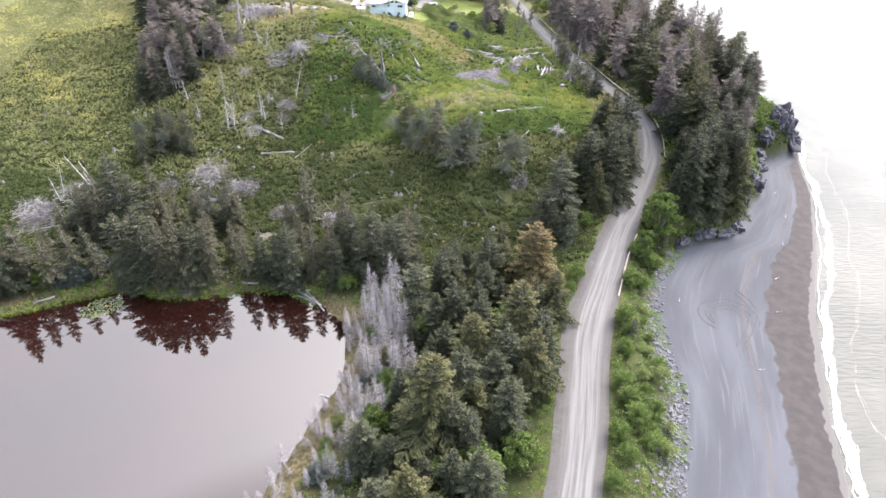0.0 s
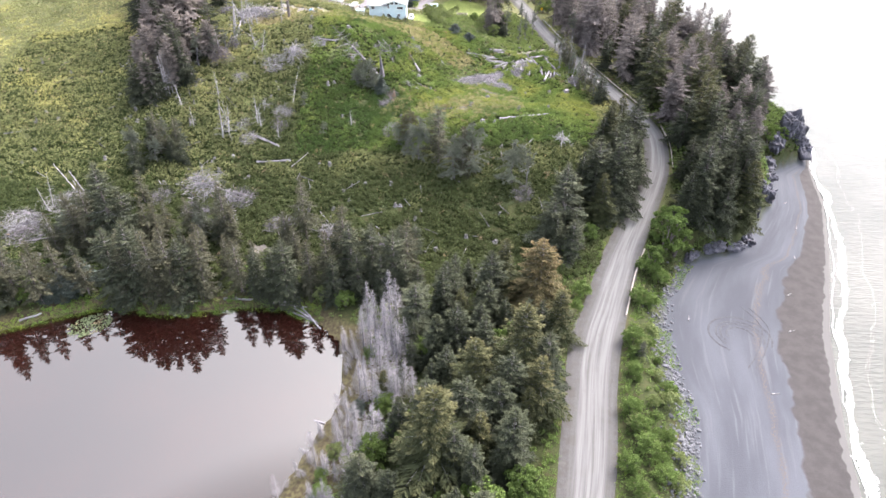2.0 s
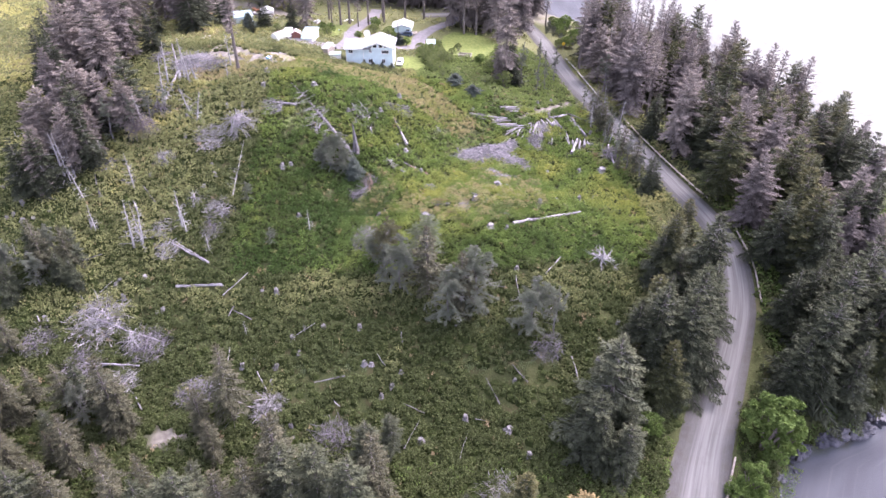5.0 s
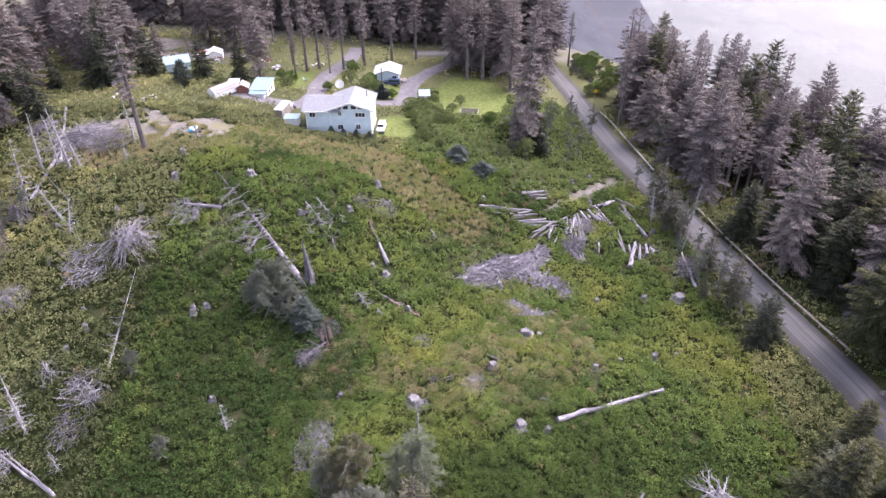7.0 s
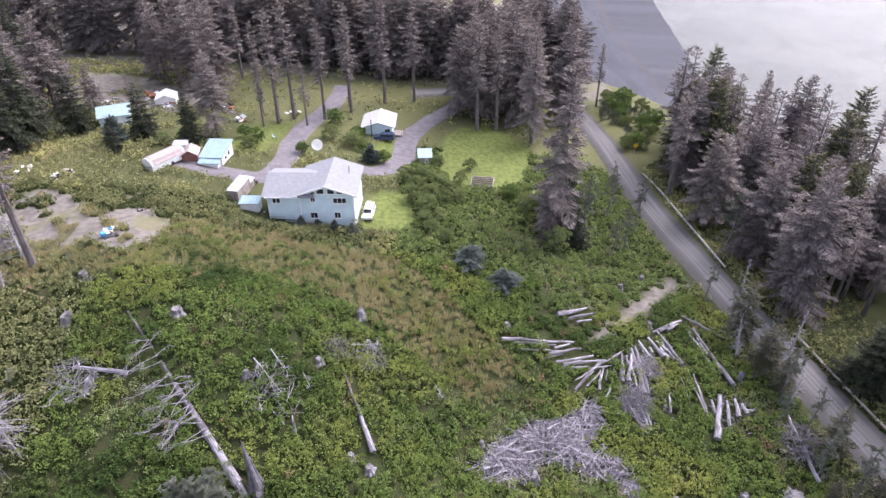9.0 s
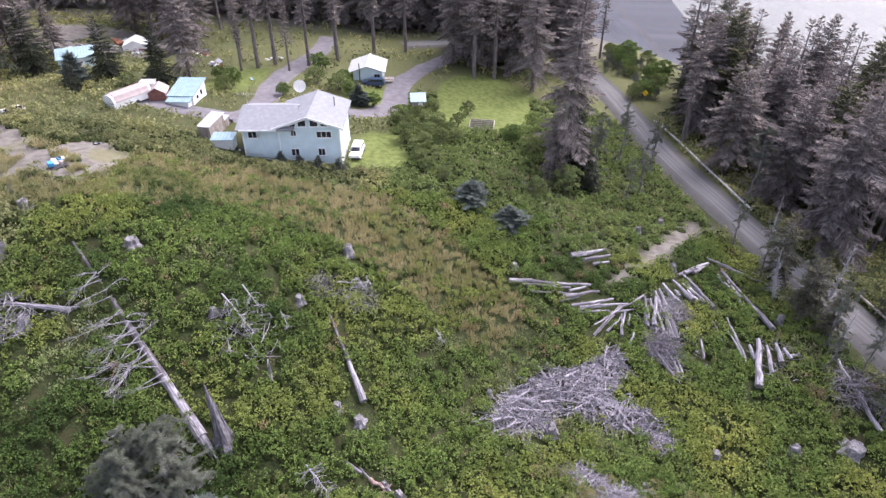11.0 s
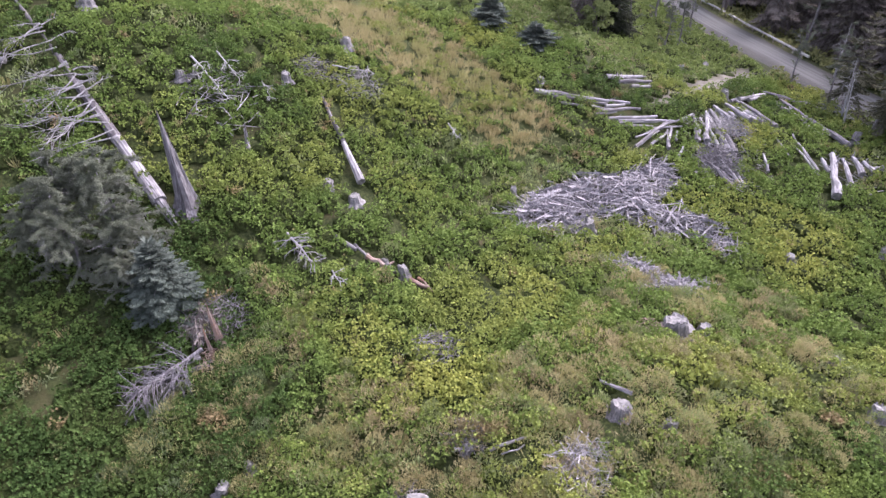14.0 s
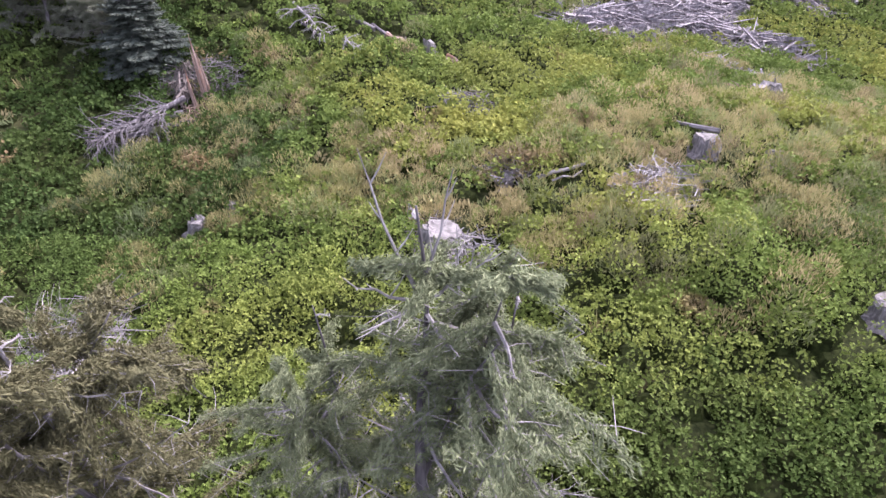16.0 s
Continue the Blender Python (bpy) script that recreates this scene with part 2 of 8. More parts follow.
M = {
    "ground": ground_material(),
    "sea": water_material("sea_water", (0.034, 0.039, 0.036), (0.056, 0.060, 0.055), 0.12, 0.9, (0.32, 1.25, 1), 1.0, 1.172),
    "pond": pond_material(),
    "gravel": gravel_material(),
    "drive": plain("driveway_grit", (0.135, 0.125, 0.135), 0.95, 0, 0.3, 0.8, False, 0.4),
    "foam": plain("sea_foam", (0.85, 0.86, 0.86), 0.7, 0, 0.12, 2.5, False, 0.4),
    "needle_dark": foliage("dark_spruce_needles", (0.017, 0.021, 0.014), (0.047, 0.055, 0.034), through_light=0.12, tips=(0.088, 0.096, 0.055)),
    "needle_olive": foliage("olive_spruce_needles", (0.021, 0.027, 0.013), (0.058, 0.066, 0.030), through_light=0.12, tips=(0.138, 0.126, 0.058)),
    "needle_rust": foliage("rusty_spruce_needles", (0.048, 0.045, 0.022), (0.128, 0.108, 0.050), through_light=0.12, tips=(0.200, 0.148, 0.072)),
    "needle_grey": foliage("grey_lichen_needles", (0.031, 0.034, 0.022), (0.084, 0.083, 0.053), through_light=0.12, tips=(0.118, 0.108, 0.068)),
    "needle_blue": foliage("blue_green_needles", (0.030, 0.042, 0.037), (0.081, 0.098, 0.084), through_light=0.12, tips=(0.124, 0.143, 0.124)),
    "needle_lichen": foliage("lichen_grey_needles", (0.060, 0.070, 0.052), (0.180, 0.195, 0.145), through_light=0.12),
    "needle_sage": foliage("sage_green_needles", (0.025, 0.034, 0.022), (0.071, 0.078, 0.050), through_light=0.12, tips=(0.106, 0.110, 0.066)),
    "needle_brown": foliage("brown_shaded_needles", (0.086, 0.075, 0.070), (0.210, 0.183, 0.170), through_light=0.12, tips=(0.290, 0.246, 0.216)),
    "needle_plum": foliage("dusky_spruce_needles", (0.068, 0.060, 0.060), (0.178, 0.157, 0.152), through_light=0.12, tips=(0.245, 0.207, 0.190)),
    "needle_tan": foliage("olive_tan_needles", (0.052, 0.054, 0.030), (0.150, 0.146, 0.080), through_light=0.12),
    "needle_moss": foliage("pale_mossy_needles", (0.090, 0.116, 0.064), (0.252, 0.284, 0.170), through_light=0.15),
    "hedge": foliage("willow_leaves", (0.088, 0.112, 0.044), (0.255, 0.300, 0.118), through_light=0.3),
    "slope_green": foliage("low_fresh_green_leaves", (0.080, 0.118, 0.036), (0.245, 0.300, 0.098), through_light=0.3),
    "alder": foliage("alder_leaves", (0.046, 0.080, 0.020), (0.150, 0.208, 0.060), through_light=0.3),
    "berry": foliage("salmonberry_leaves", (0.066, 0.110, 0.028), (0.208, 0.282, 0.072), (0.24, 0.175, 0.10), 0.06, 0.075, (0.265, 0.305, 0.080), 0.3, ((0.375, 0.380, 0.100), (0.040, 0.080, 0.024))),
    "slope": foliage("hillside_leaves", (0.089, 0.108, 0.046), (0.288, 0.290, 0.130), (0.27, 0.20, 0.13), 0.06, 0.06, None, 0.3, ((0.510, 0.475, 0.180), (0.036, 0.058, 0.020))),
    "fern": foliage("fern_fronds", (0.16, 0.20, 0.085), (0.34, 0.385, 0.175), (0.26, 0.21, 0.13), 0.16, 0.2, (0.24, 0.235, 0.13), 0.3, ((0.33, 0.36, 0.16), (0.12, 0.16, 0.09))),
    "straw": foliage("dry_tall_grass", (0.25, 0.220, 0.115), (0.50, 0.43, 0.240), None, 0, 0.15, (0.36, 0.35, 0.155), 0.35, ((0.55, 0.43, 0.29), (0.27, 0.28, 0.12))),
    "sedge": foliage("shore_sedge", (0.075, 0.150, 0.025), (0.213, 0.338, 0.075), None, 0, 0.2, (0.275, 0.375, 0.062), 0.3),
    "wood": weathered("silvered_wood", (0.36, 0.342, 0.37), (0.105, 0.095, 0.11)),
    "stump_wood": weathered("pale_stump_wood", (0.26, 0.245, 0.26), (0.105, 0.096, 0.105)),
    "wood_dark": weathered("grey_snag_wood", (0.215, 0.202, 0.222), (0.066, 0.058, 0.068)),
    "bark_grey": weathered("grey_weathered_bark", (0.150, 0.136, 0.150), (0.056, 0.049, 0.057)),
    "wood_red": weathered("rotten_red_wood", (0.36, 0.28, 0.25), (0.16, 0.092, 0.076), (0.25, 0.135, 0.10)),
    "cut": plain("pale_cut_wood", (0.20, 0.19, 0.195), 0.9, 0, 0.6, 3.2),
    "bark": weathered("spruce_bark", (0.18, 0.155, 0.15), (0.07, 0.058, 0.055)),
    "ghost": weathered("silvery_dead_twigs", (0.36, 0.352, 0.362), (0.20, 0.192, 0.20)),
    # near-black green of the brush mounds: shade between leaves, put into the colour
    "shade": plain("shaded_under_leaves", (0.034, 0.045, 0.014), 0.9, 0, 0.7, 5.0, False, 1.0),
    "twig": weathered("dead_grey_twigs", (0.30, 0.288, 0.305), (0.15, 0.14, 0.15)),
    "rock": plain("dark_shore_rock", (0.066, 0.066, 0.084), 0.85, 0, 0.55, 0.7, False, 0.8),
    "stone": plain("grey_riprap_stone", (0.094, 0.096, 0.108), 0.85, 0, 0.4, 1.2, False, 0.6),
}

M["pale_rail"] = weathered("weathered_white_rail", (0.46, 0.45, 0.44), (0.24, 0.23, 0.22))
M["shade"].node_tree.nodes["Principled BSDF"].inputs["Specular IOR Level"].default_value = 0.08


# ---- small builders ----
def fast_mesh(name, verts, faces, material, smooth_faces=False):
    """A mesh from arrays of points and of equal-sided faces."""
    verts, faces = np.asarray(verts, np.float32).reshape(-1, 3), np.asarray(faces, np.int32)
    me = bpy.data.meshes.new(name)
    me.vertices.add(len(verts))
    me.vertices.foreach_set("co", verts.ravel())
    n, k = faces.shape
    me.loops.add(n * k)
    me.loops.foreach_set("vertex_index", faces.ravel())
    me.polygons.add(n)
    me.polygons.foreach_set("loop_start", np.arange(0, n * k, k, dtype=np.int32))
    me.polygons.foreach_set("loop_total", np.full(n, k, np.int32))
    me.polygons.foreach_set("use_smooth", np.full(n, smooth_faces))
    me.materials.append(material)
    me.update(calc_edges=True)
    return me


def part(name, bm, material, parent=None, label="", at=None):
    """Links a bmesh as one mesh object under a thing or a part."""
    me = bpy.data.meshes.new(name)
    bm.to_mesh(me)
    bm.free()
    me.materials.append(material)
    ob = new(name, me)
    if parent is not None:
        ob.parent = parent
    if at is not None:
        ob.matrix_basis = at
    return tagged(ob, label)


def thing(name, m, label, category, group="", kind=""):
    ob = new(name)
    ob.matrix_basis = m
    return tagged(ob, label, category, group, kind)


def box(sx, sy, sz, x=0, y=0, z=0, bevel=0.0, bm=None):
    """A box whose base stands at z."""
    bm = bm or bmesh.new()
    got = bmesh.ops.create_cube(bm, size=1, matrix=Matrix.Translation((x, y, z + sz / 2)) @ Matrix.Diagonal((sx, sy, sz, 1)))
    if bevel:
        edges = {e for v in got["verts"] for e in v.link_edges}
        bmesh.ops.bevel(bm, geom=list(edges), offset=bevel, segments=1, affect="EDGES")
    return bm


def prism(profile, length, axis="y", bm=None, at=(0, 0, 0)):
    """A profile of (a, z) points drawn out along y or x, centred."""
    bm = bm or bmesh.new()
    turn = (lambda a, l, z: (a, l, z)) if axis == "y" else (lambda a, l, z: (l, a, z))
    ends = [[bm.verts.new(Vector(turn(a, s * length / 2, z)) + Vector(at)) for a, z in profile] for s in (-1, 1)]
    bm.faces.new(ends[0])
    bm.faces.new(ends[1][::-1])
    n = len(profile)
    for k in range(n):
        bm.faces.new((ends[0][k], ends[0][(k + 1) % n], ends[1][(k + 1) % n], ends[1][k]))
    bmesh.ops.recalc_face_normals(bm, faces=bm.faces)
    return bm


def tube(points, radii, sides=6, bm=None, cap=True):
    """A tapered pole through the points."""
    bm = bm or bmesh.new()
    rings, up = [], Vector((0.13, 0.21, 1)).normalized()
    pts = [Vector([float(c) for c in p]) for p in points]
    radii = [float(r) for r in radii]
    for k, p in enumerate(pts):
        way = (pts[min(k + 1, len(pts) - 1)] - pts[max(k - 1, 0)]).normalized()
        side = way.cross(up if abs(way.dot(up)) < 0.95 else Vector((1, 0, 0))).normalized()
        over = way.cross(side)
        rings.append([bm.verts.new(p + radii[k] * (math.cos(t) * side + math.sin(t) * over)) for t in (2 * math.pi * j / sides for j in range(sides))])
    for a, b in zip(rings, rings[1:]):
        for j in range(sides):
            bm.faces.new((a[j], a[(j + 1) % sides], b[(j + 1) % sides], b[j]))
    if cap:
        bm.faces.new(rings[0][::-1])
        bm.faces.new(rings[-1])
    return bm


def needles(start, way, length, width):
    """Thin three-sided spikes as arrays: points and triangles."""
    start, way = np.asarray(start, float), np.asarray(way, float)
    n = len(start)
    side = np.cross(way, [0.3, 0.2, 1.0])
    side /= np.linalg.norm(side, axis=1, keepdims=True) + 1e-9
    over = np.cross(way, side)
    length, width = np.broadcast_to(length, n)[:, None], np.broadcast_to(width, n)[:, None]
    v = np.stack([start + side * width, start - side * width * 0.5 + over * width * 0.87, start - side * width * 0.5 - over * width * 0.87, start + way * length], 1)
    base = np.arange(n)[:, None] * 4
    f = np.concatenate([base + [0, 1, 3], base + [1, 2, 3], base + [2, 0, 3]])
    return v.reshape(-1, 3), f


def blades(center, way, length, width, rng, fold=0.25, flat=0.0, face=None):
    """Leaf-shaped, slightly folded quads as arrays: points and quads."""
    center, way = np.asarray(center, float), np.asarray(way, float)
    n = len(center)
    way = way / (np.linalg.norm(way, axis=1, keepdims=True) + 1e-9)
    rand = rng.normal(size=(n, 3)) if not flat else (np.array([0, 0, 1.0]) if face is None else face) + rng.normal(0, 1 / flat, (n, 3))
    side = np.cross(way, rand)
    side /= np.linalg.norm(side, axis=1, keepdims=True) + 1e-9
    over = np.cross(side, way)
    length, width = np.broadcast_to(length, n)[:, None], np.broadcast_to(width, n)[:, None]
    v = np.stack([center - way * length / 2, center + side * width / 2 + over * width * fold, center + way * length / 2, center - side * width / 2 + over * width * fold], 1)
    return v.reshape(-1, 3), np.arange(4 * n).reshape(-1, 4)


# ---- the lie of the land ----
# Spot heights of the hill, metres: x, y, z.
HILL = [(35, -114, 6.2), (24, -113, 4.8), (8, -98, 11.2), (-15, -97, 8.0), (-33, -89, 9.6), (-42, -96, 6.0),
        (-26, -79, 14.4), (-6, -70, 18.3), (-54, -63, 20.0), (-118, -30, 21.0), (-26, -44, 30.0), (-13, -53, 24.3),
        (1, -46, 24.8), (13, -43, 23.2), (10, -23, 29.4), (6, -32, 29.2), (-11, -29, 35.2), (-23, -31, 35.0),
        (-25, -14, 36.1), (-27, 11, 33.2), (52, -16, 21.0), (26, -37, 20.5), (48, -49, 17.2), (34, -57, 21.0),
        (27, -69, 20.5), (9, -66, 18.9), (0, -57, 20.6), (45, -66, 20.7), (55, -80, 18.5), (52, -93, 15.5)]
# Spot heights of the yard, the outskirts and the low ground by the pond.
LOW = [(-8, -1, 30.7), (8, 0, 29.0), (9, 17, 28.4), (-14, 22, 31.0), (-12, 33, 30.2), (8, 44, 26.8), (18, 30, 25.4),
       (32, 20, 26.0), (30, -9, 26.3), (28, 52, 24.8), (50, 0, 20.4), (-50, 54, 30.0), (-70, 0, 34.0), (-130, 60, 30.0),
       (0, 110, 24.0), (64, -42, 18.6), (-50, -128, 2.4), (-20, -126, 2.6), (6, -135, 2.6), (15, -170, 2.6),
       (5, -230, 2.4), (30, -150, 4.5), (30, -130, 4.4), (-130, -120, 4.0), (-90, -90, 9.0), (100, -60, 17.0), (105, 10, 12.0),
       (60, 120, 15.0), (70, -110, 9.0)]
ROAD = [(22, -300, 6.0), (30, -262, 6.0), (38, -215, 6.0), (46.2, -183, 6.0), (52.5, -155, 6.1), (57.8, -140.5, 7.0), (66.3, -120, 9.2),
        (77, -98.5, 12.6), (81.2, -88, 15.0), (83.2, -76, 17.4), (81.5, -65, 19.0), (77, -50, 20.0), (72, -28, 20.0),
        (66.3, -2, 20.0), (61.6, 22.5, 20.0), (57.5, 58, 20.0), (50, 78, 21.5), (34, 79, 23.5), (12, 72, 25)]
# The foot of the bluff and the water's edge: x for a y.
FOOT_Y = [-330, -240, -190, -179, -167, -152, -141, -131, -117, -112, -99, -88, -67, -60, -50, -20, 20, 60, 110, 129, 198, 260, 500]
FOOT_X = [20, 45, 62, 66, 69, 69.5, 71, 75, 84, 98, 109, 117, 125, 138, 143, 138, 124, 108, 86, 80, 66, 62, 70]
SEA_Y = [-330, -240, -188, -171, -142, -113, -82, -59, -45, -15, 25, 70, 120, 160, 218, 265, 500]
SEA_X = [55, 75, 93, 98, 109, 123, 136, 142, 148, 143, 129, 115, 110, 120, 127, 132, 170]
POND = [(-320, -200), (-140, -165), (-110, -152), (-79, -145), (-64, -138.5), (-56, -135), (-41, -138), (-25, -135), (-15, -135), (-6, -140),
        (0, -147), (2, -158), (2, -164), (-2, -174), (-6, -185), (-11, -200), (-20, -230), (-34, -262), (-70, -300), (-320, -330)]
POND_Z, SEA_Z = 0.8, 0.0


def ripple(x, y, size, seed=0.0):
    """Smooth pseudo-random swell of about one, with bumps of the given size."""
    a, b = x / size * 2.2 + seed, y / size * 2.2 + seed * 1.7
    return (np.sin(a + 1.3 * np.sin(b * 0.9 + 1)) + np.sin(b * 1.1 + 1.1 * np.sin(a * 1.2 + 2)) + np.sin((a + b) * 0.73 + np.sin((a - b) * 0.8))) / 3


SPOTS = np.array(HILL + LOW + ROAD[::2], float)


def spread(r):
    return np.sqrt(r * r + 64.0)


def solve_spots():
    n = len(SPOTS)
    r = np.hypot(SPOTS[:, None, 0] - SPOTS[None, :, 0], SPOTS[:, None, 1] - SPOTS[None, :, 1])
    a = np.zeros((n + 1, n + 1))
    a[:n, :n], a[n, :n], a[:n, n] = spread(r) - 0.6 * np.eye(n), 1, 1
    return np.linalg.solve(a, np.r_[SPOTS[:, 2], 0])


WEIGHT = solve_spots()


def to_line(x, y, line):
    """The distance to a polyline of x, y, z or x, y points, and the height along it."""
    best, height = np.full(np.shape(x), 1e9), np.zeros(np.shape(x))
    for p, q in zip(line, line[1:]):
        dx, dy = q[0] - p[0], q[1] - p[1]
        u = np.clip(((x - p[0]) * dx + (y - p[1]) * dy) / (dx * dx + dy * dy), 0, 1)
        far = np.hypot(x - p[0] - u * dx, y - p[1] - u * dy)
        near = far < best
        best = np.where(near, far, best)
        if len(p) > 2:
            height = np.where(near, p[2] + u * (q[2] - p[2]), height)
    return best, height


def inside(x, y, ring):
    odd = np.zeros(np.shape(x), bool)
    for p, q in zip(ring, ring[1:] + ring[:1]):
        if p[1] != q[1]:
            odd ^= ((p[1] > y) != (q[1] > y)) & (x < (q[0] - p[0]) * (y - p[1]) / (q[1] - p[1]) + p[0])
    return odd


def smooth(a, b, v):
    u = np.clip((v - a) / (b - a), 0, 1)
    return u * u * (3 - 2 * u)


def half_width(y):
    return np.interp(y, [-190, -150, -110, -70, -40], [4.6, 5.2, 4.0, 3.2, 3.2])


def land(x, y):
    """The height of the bare ground."""
    x, y = np.asarray(x, float), np.asarray(y, float)
    cx, cy = np.clip(x, -170, 190), np.clip(y, -330, 170)
    z = np.full(x.shape, WEIGHT[-1])
    for (px, py, _), w in zip(SPOTS, WEIGHT):
        z += w * spread(np.hypot(cx - px, cy - py))
    z = np.clip(z, 1.5, 38) + 0.25 * ripple(x, y, 9, 1) + 0.12 * ripple(x, y, 3.5, 4)
    road, level = to_line(x, y, ROAD)
    half = half_width(y)
    z = level + (z - level) * smooth(half, half + 7, road)
    foot, sea = np.interp(y, FOOT_Y, FOOT_X), np.interp(y, SEA_Y, SEA_X)
    steep = np.interp(y, [-150, -115, -95, 60, 120], [0.55, 0.7, 1.7, 1.5, 0.6])
    bank = 2.2 + steep * np.maximum(foot - x, 0) + 0.3 * ripple(x, y, 4, 9)
    z = np.minimum(z, bank)
    beach = np.where(x < sea, 2.2 * (sea - x) / np.maximum(sea - foot, 1), np.maximum(-4, (sea - x) * 0.07))
    z = np.where(x > foot, np.minimum(beach + 0.006 * ripple(x, y, 9, 2), z), z)
    shore, _ = to_line(x, y, POND + POND[:1])
    wet = inside(x, y, POND)
    z = np.where(wet, POND_Z - 0.12 - np.minimum(shore * 0.12, 1.5), np.minimum(z, POND_Z + 0.15 + shore * 0.45))
    return z


# ---- ground, water, road ----
LAWNS = [[(3, 30), (12, 27), (10.5, 41), (3, 33)], [(9, 14), (14, 13), (17, 6), (16, 0), (11, -2), (6.8, -1), (7, 8)],
         [(19, 24), (20, 41), (24, 50), (34, 52), (40, 40), (37, 22), (31, 18), (24, 17)], [(-22, 24), (-14, 24), (-12, 42), (-20, 40)]]
DIRT = [[(-45, 2), (-28, 1), (-21, -4), (-18, -11), (-21, -18), (-28, -18), (-36, -15), (-48, -12)], [(42.4, -18.6), (45.2, -15.6), (47.0, -14.4), (49.3, -10.8), (52.4, -8.1), (55.2, -3.6), (59.2, -0.6), (61.4, -3.4), (57.4, -5.8), (55.4, -8.8), (52.4, -11.6), (50.8, -13.2), (48.4, -16.5), (44.6, -19.6)],
        [(-28, -113), (-21, -112), (-20, -117), (-27, -118)], [(-74, 76), (-66, 52), (-48, 47), (-38, 46), (-32, 54), (-44, 64), (-56, 72)]]


def stretch_axis(lo, hi, step, far):
    """Even steps between lo and hi, ever wider ones out to far on both sides."""
    out, gap, mid = [], step, list(np.arange(lo, hi + 0.01, step))
    low, high, left, right = lo, hi, [], []
    while high < far:
        gap *= 1.35
        low, high = low - gap, high + gap
        left.insert(0, low), right.append(high)
    return np.array(left + mid + right)


def strip_zone(x, y, ring, soft=1.5):
    d, _ = to_line(x, y, ring + ring[:1])
    d = np.where(inside(x, y, ring), d, -d) + 0.7 * ripple(x, y, 3.0, 5)
    return smooth(-soft / 2, soft / 2, d)


def build_ground():
    gx, gy = stretch_axis(-130, 165, 1.5, 4000), stretch_axis(-290, 150, 1.5, 4000)
    x, y = [v.ravel() for v in np.meshgrid(gx, gy)]
    z = land(x, y)
    foot, sea = np.interp(y, FOOT_Y, FOOT_X), np.interp(y, SEA_Y, SEA_X)
    w = len(gx)
    base = (np.arange(len(gy) - 1)[:, None] * w + np.arange(w - 1)).ravel()
    me = fast_mesh("ground", np.stack([x, y, z], 1), np.stack([base, base + 1, base + w + 1, base + w], 1), M["ground"], True)
    zones = {"sand": smooth(-1.2, 0.4, x - foot + 0.5 * ripple(x, y, 4, 3)), "tide": np.minimum((x - foot) / np.maximum(sea - foot, 1), 1.2 - 0.62 * smooth(25, 55, y)),
             "lawn": np.max([strip_zone(x, y, r) for r in LAWNS], 0), "dirt": np.max([strip_zone(x, y, r, 3) for r in DIRT], 0)}
    zones["dirt"] = np.maximum(zones["dirt"], 0.75 * smooth(76, 88, y) * (x < 70))
    zones["meadow"] = 0.6 * (0.6 + 0.4 * ripple(x, y, 25, 2)) * smooth(4, 12, z) * np.maximum(np.maximum(smooth(-50, -64, x), smooth(0, 10, y)), 0.4 * np.maximum(smooth(-80, -86, y), smooth(-20, -28, x)))
    zones["mud"] = smooth(np.where(y < -142, 11, 7), np.where(y < -142, 5, 2.5), to_line(x, y, POND)[0] + 1.5 * ripple(x, y, 6, 4))
    for name, v in zones.items():
        me.attributes.new(name, "FLOAT", "POINT").data.foreach_set("value", v.astype(np.float32))
    return tagged(new("ground", me), "hilly ground under brush, lawn, dirt and grey beach sand", "ground", kind="structure")


build_ground()


def build_water():
    gx, gy = stretch_axis(60, 230, 0.9, 4300), stretch_axis(-300, 0, 2.5, 4300)
    gx = gx[gx > 20]
    x, y = [v.ravel() for v in np.meshgrid(gx, gy)]
    off = x - np.interp(y, SEA_Y, SEA_X)
    swell = np.sin(off * 0.75 + 1.4 * ripple(x, y, 40, 2) + 0.8 * ripple(x, y, 13, 5)) * (0.6 + 0.4 * ripple(x, y, 17, 1))
    chop = np.sin(off * 2.1 + 2.0 * ripple(x, y, 11, 8)) * (0.5 + 0.5 * ripple(x, y, 8, 3))
    z = SEA_Z + (0.06 * swell + 0.045 * chop) * smooth(2, 14, off) * smooth(420, 200, x)
    w = len(gx)
    base = (np.arange(len(gy) - 1)[:, None] * w + np.arange(w - 1)).ravel()
    me = fast_mesh("sea", np.stack([x, y, z], 1), np.stack([base, base + 1, base + w + 1, base + w], 1), M["sea"], True)
    tagged(new("sea", me), "pale grey sea with low swell rolling ashore", "sea", kind="structure")
    bm = bmesh.new()
    ring = [(p[0] + (2.5 if p[0] > -15 else 0), p[1] + (2.5 if p[1] > -170 else 0)) for p in POND]
    bm.faces.new([bm.verts.new((px, py, POND_Z)) for px, py in ring])
    tagged(part("pond", bm, M["pond"]), "still brown pond mirroring the sky and the trees", "pond", kind="structure")


build_water()


def curve_through(line, step=1.5):
    """A smooth line through the points, in even steps."""
    p = np.array([line[0], *line, line[-1]], float)
    out = []
    for a, b, c, d in zip(p, p[1:], p[2:], p[3:]):
        n = max(2, int(np.hypot(*(c - b)[:2]) / step))
        for u in np.arange(n)[:, None] / n:
            out.append((0.5 * (2 * b + (c - a) * u + (2 * a - 5 * b + 4 * c - d) * u ** 2 + (3 * b - a - 3 * c + d) * u ** 3)))
    return np.array(out + [p[-1]])


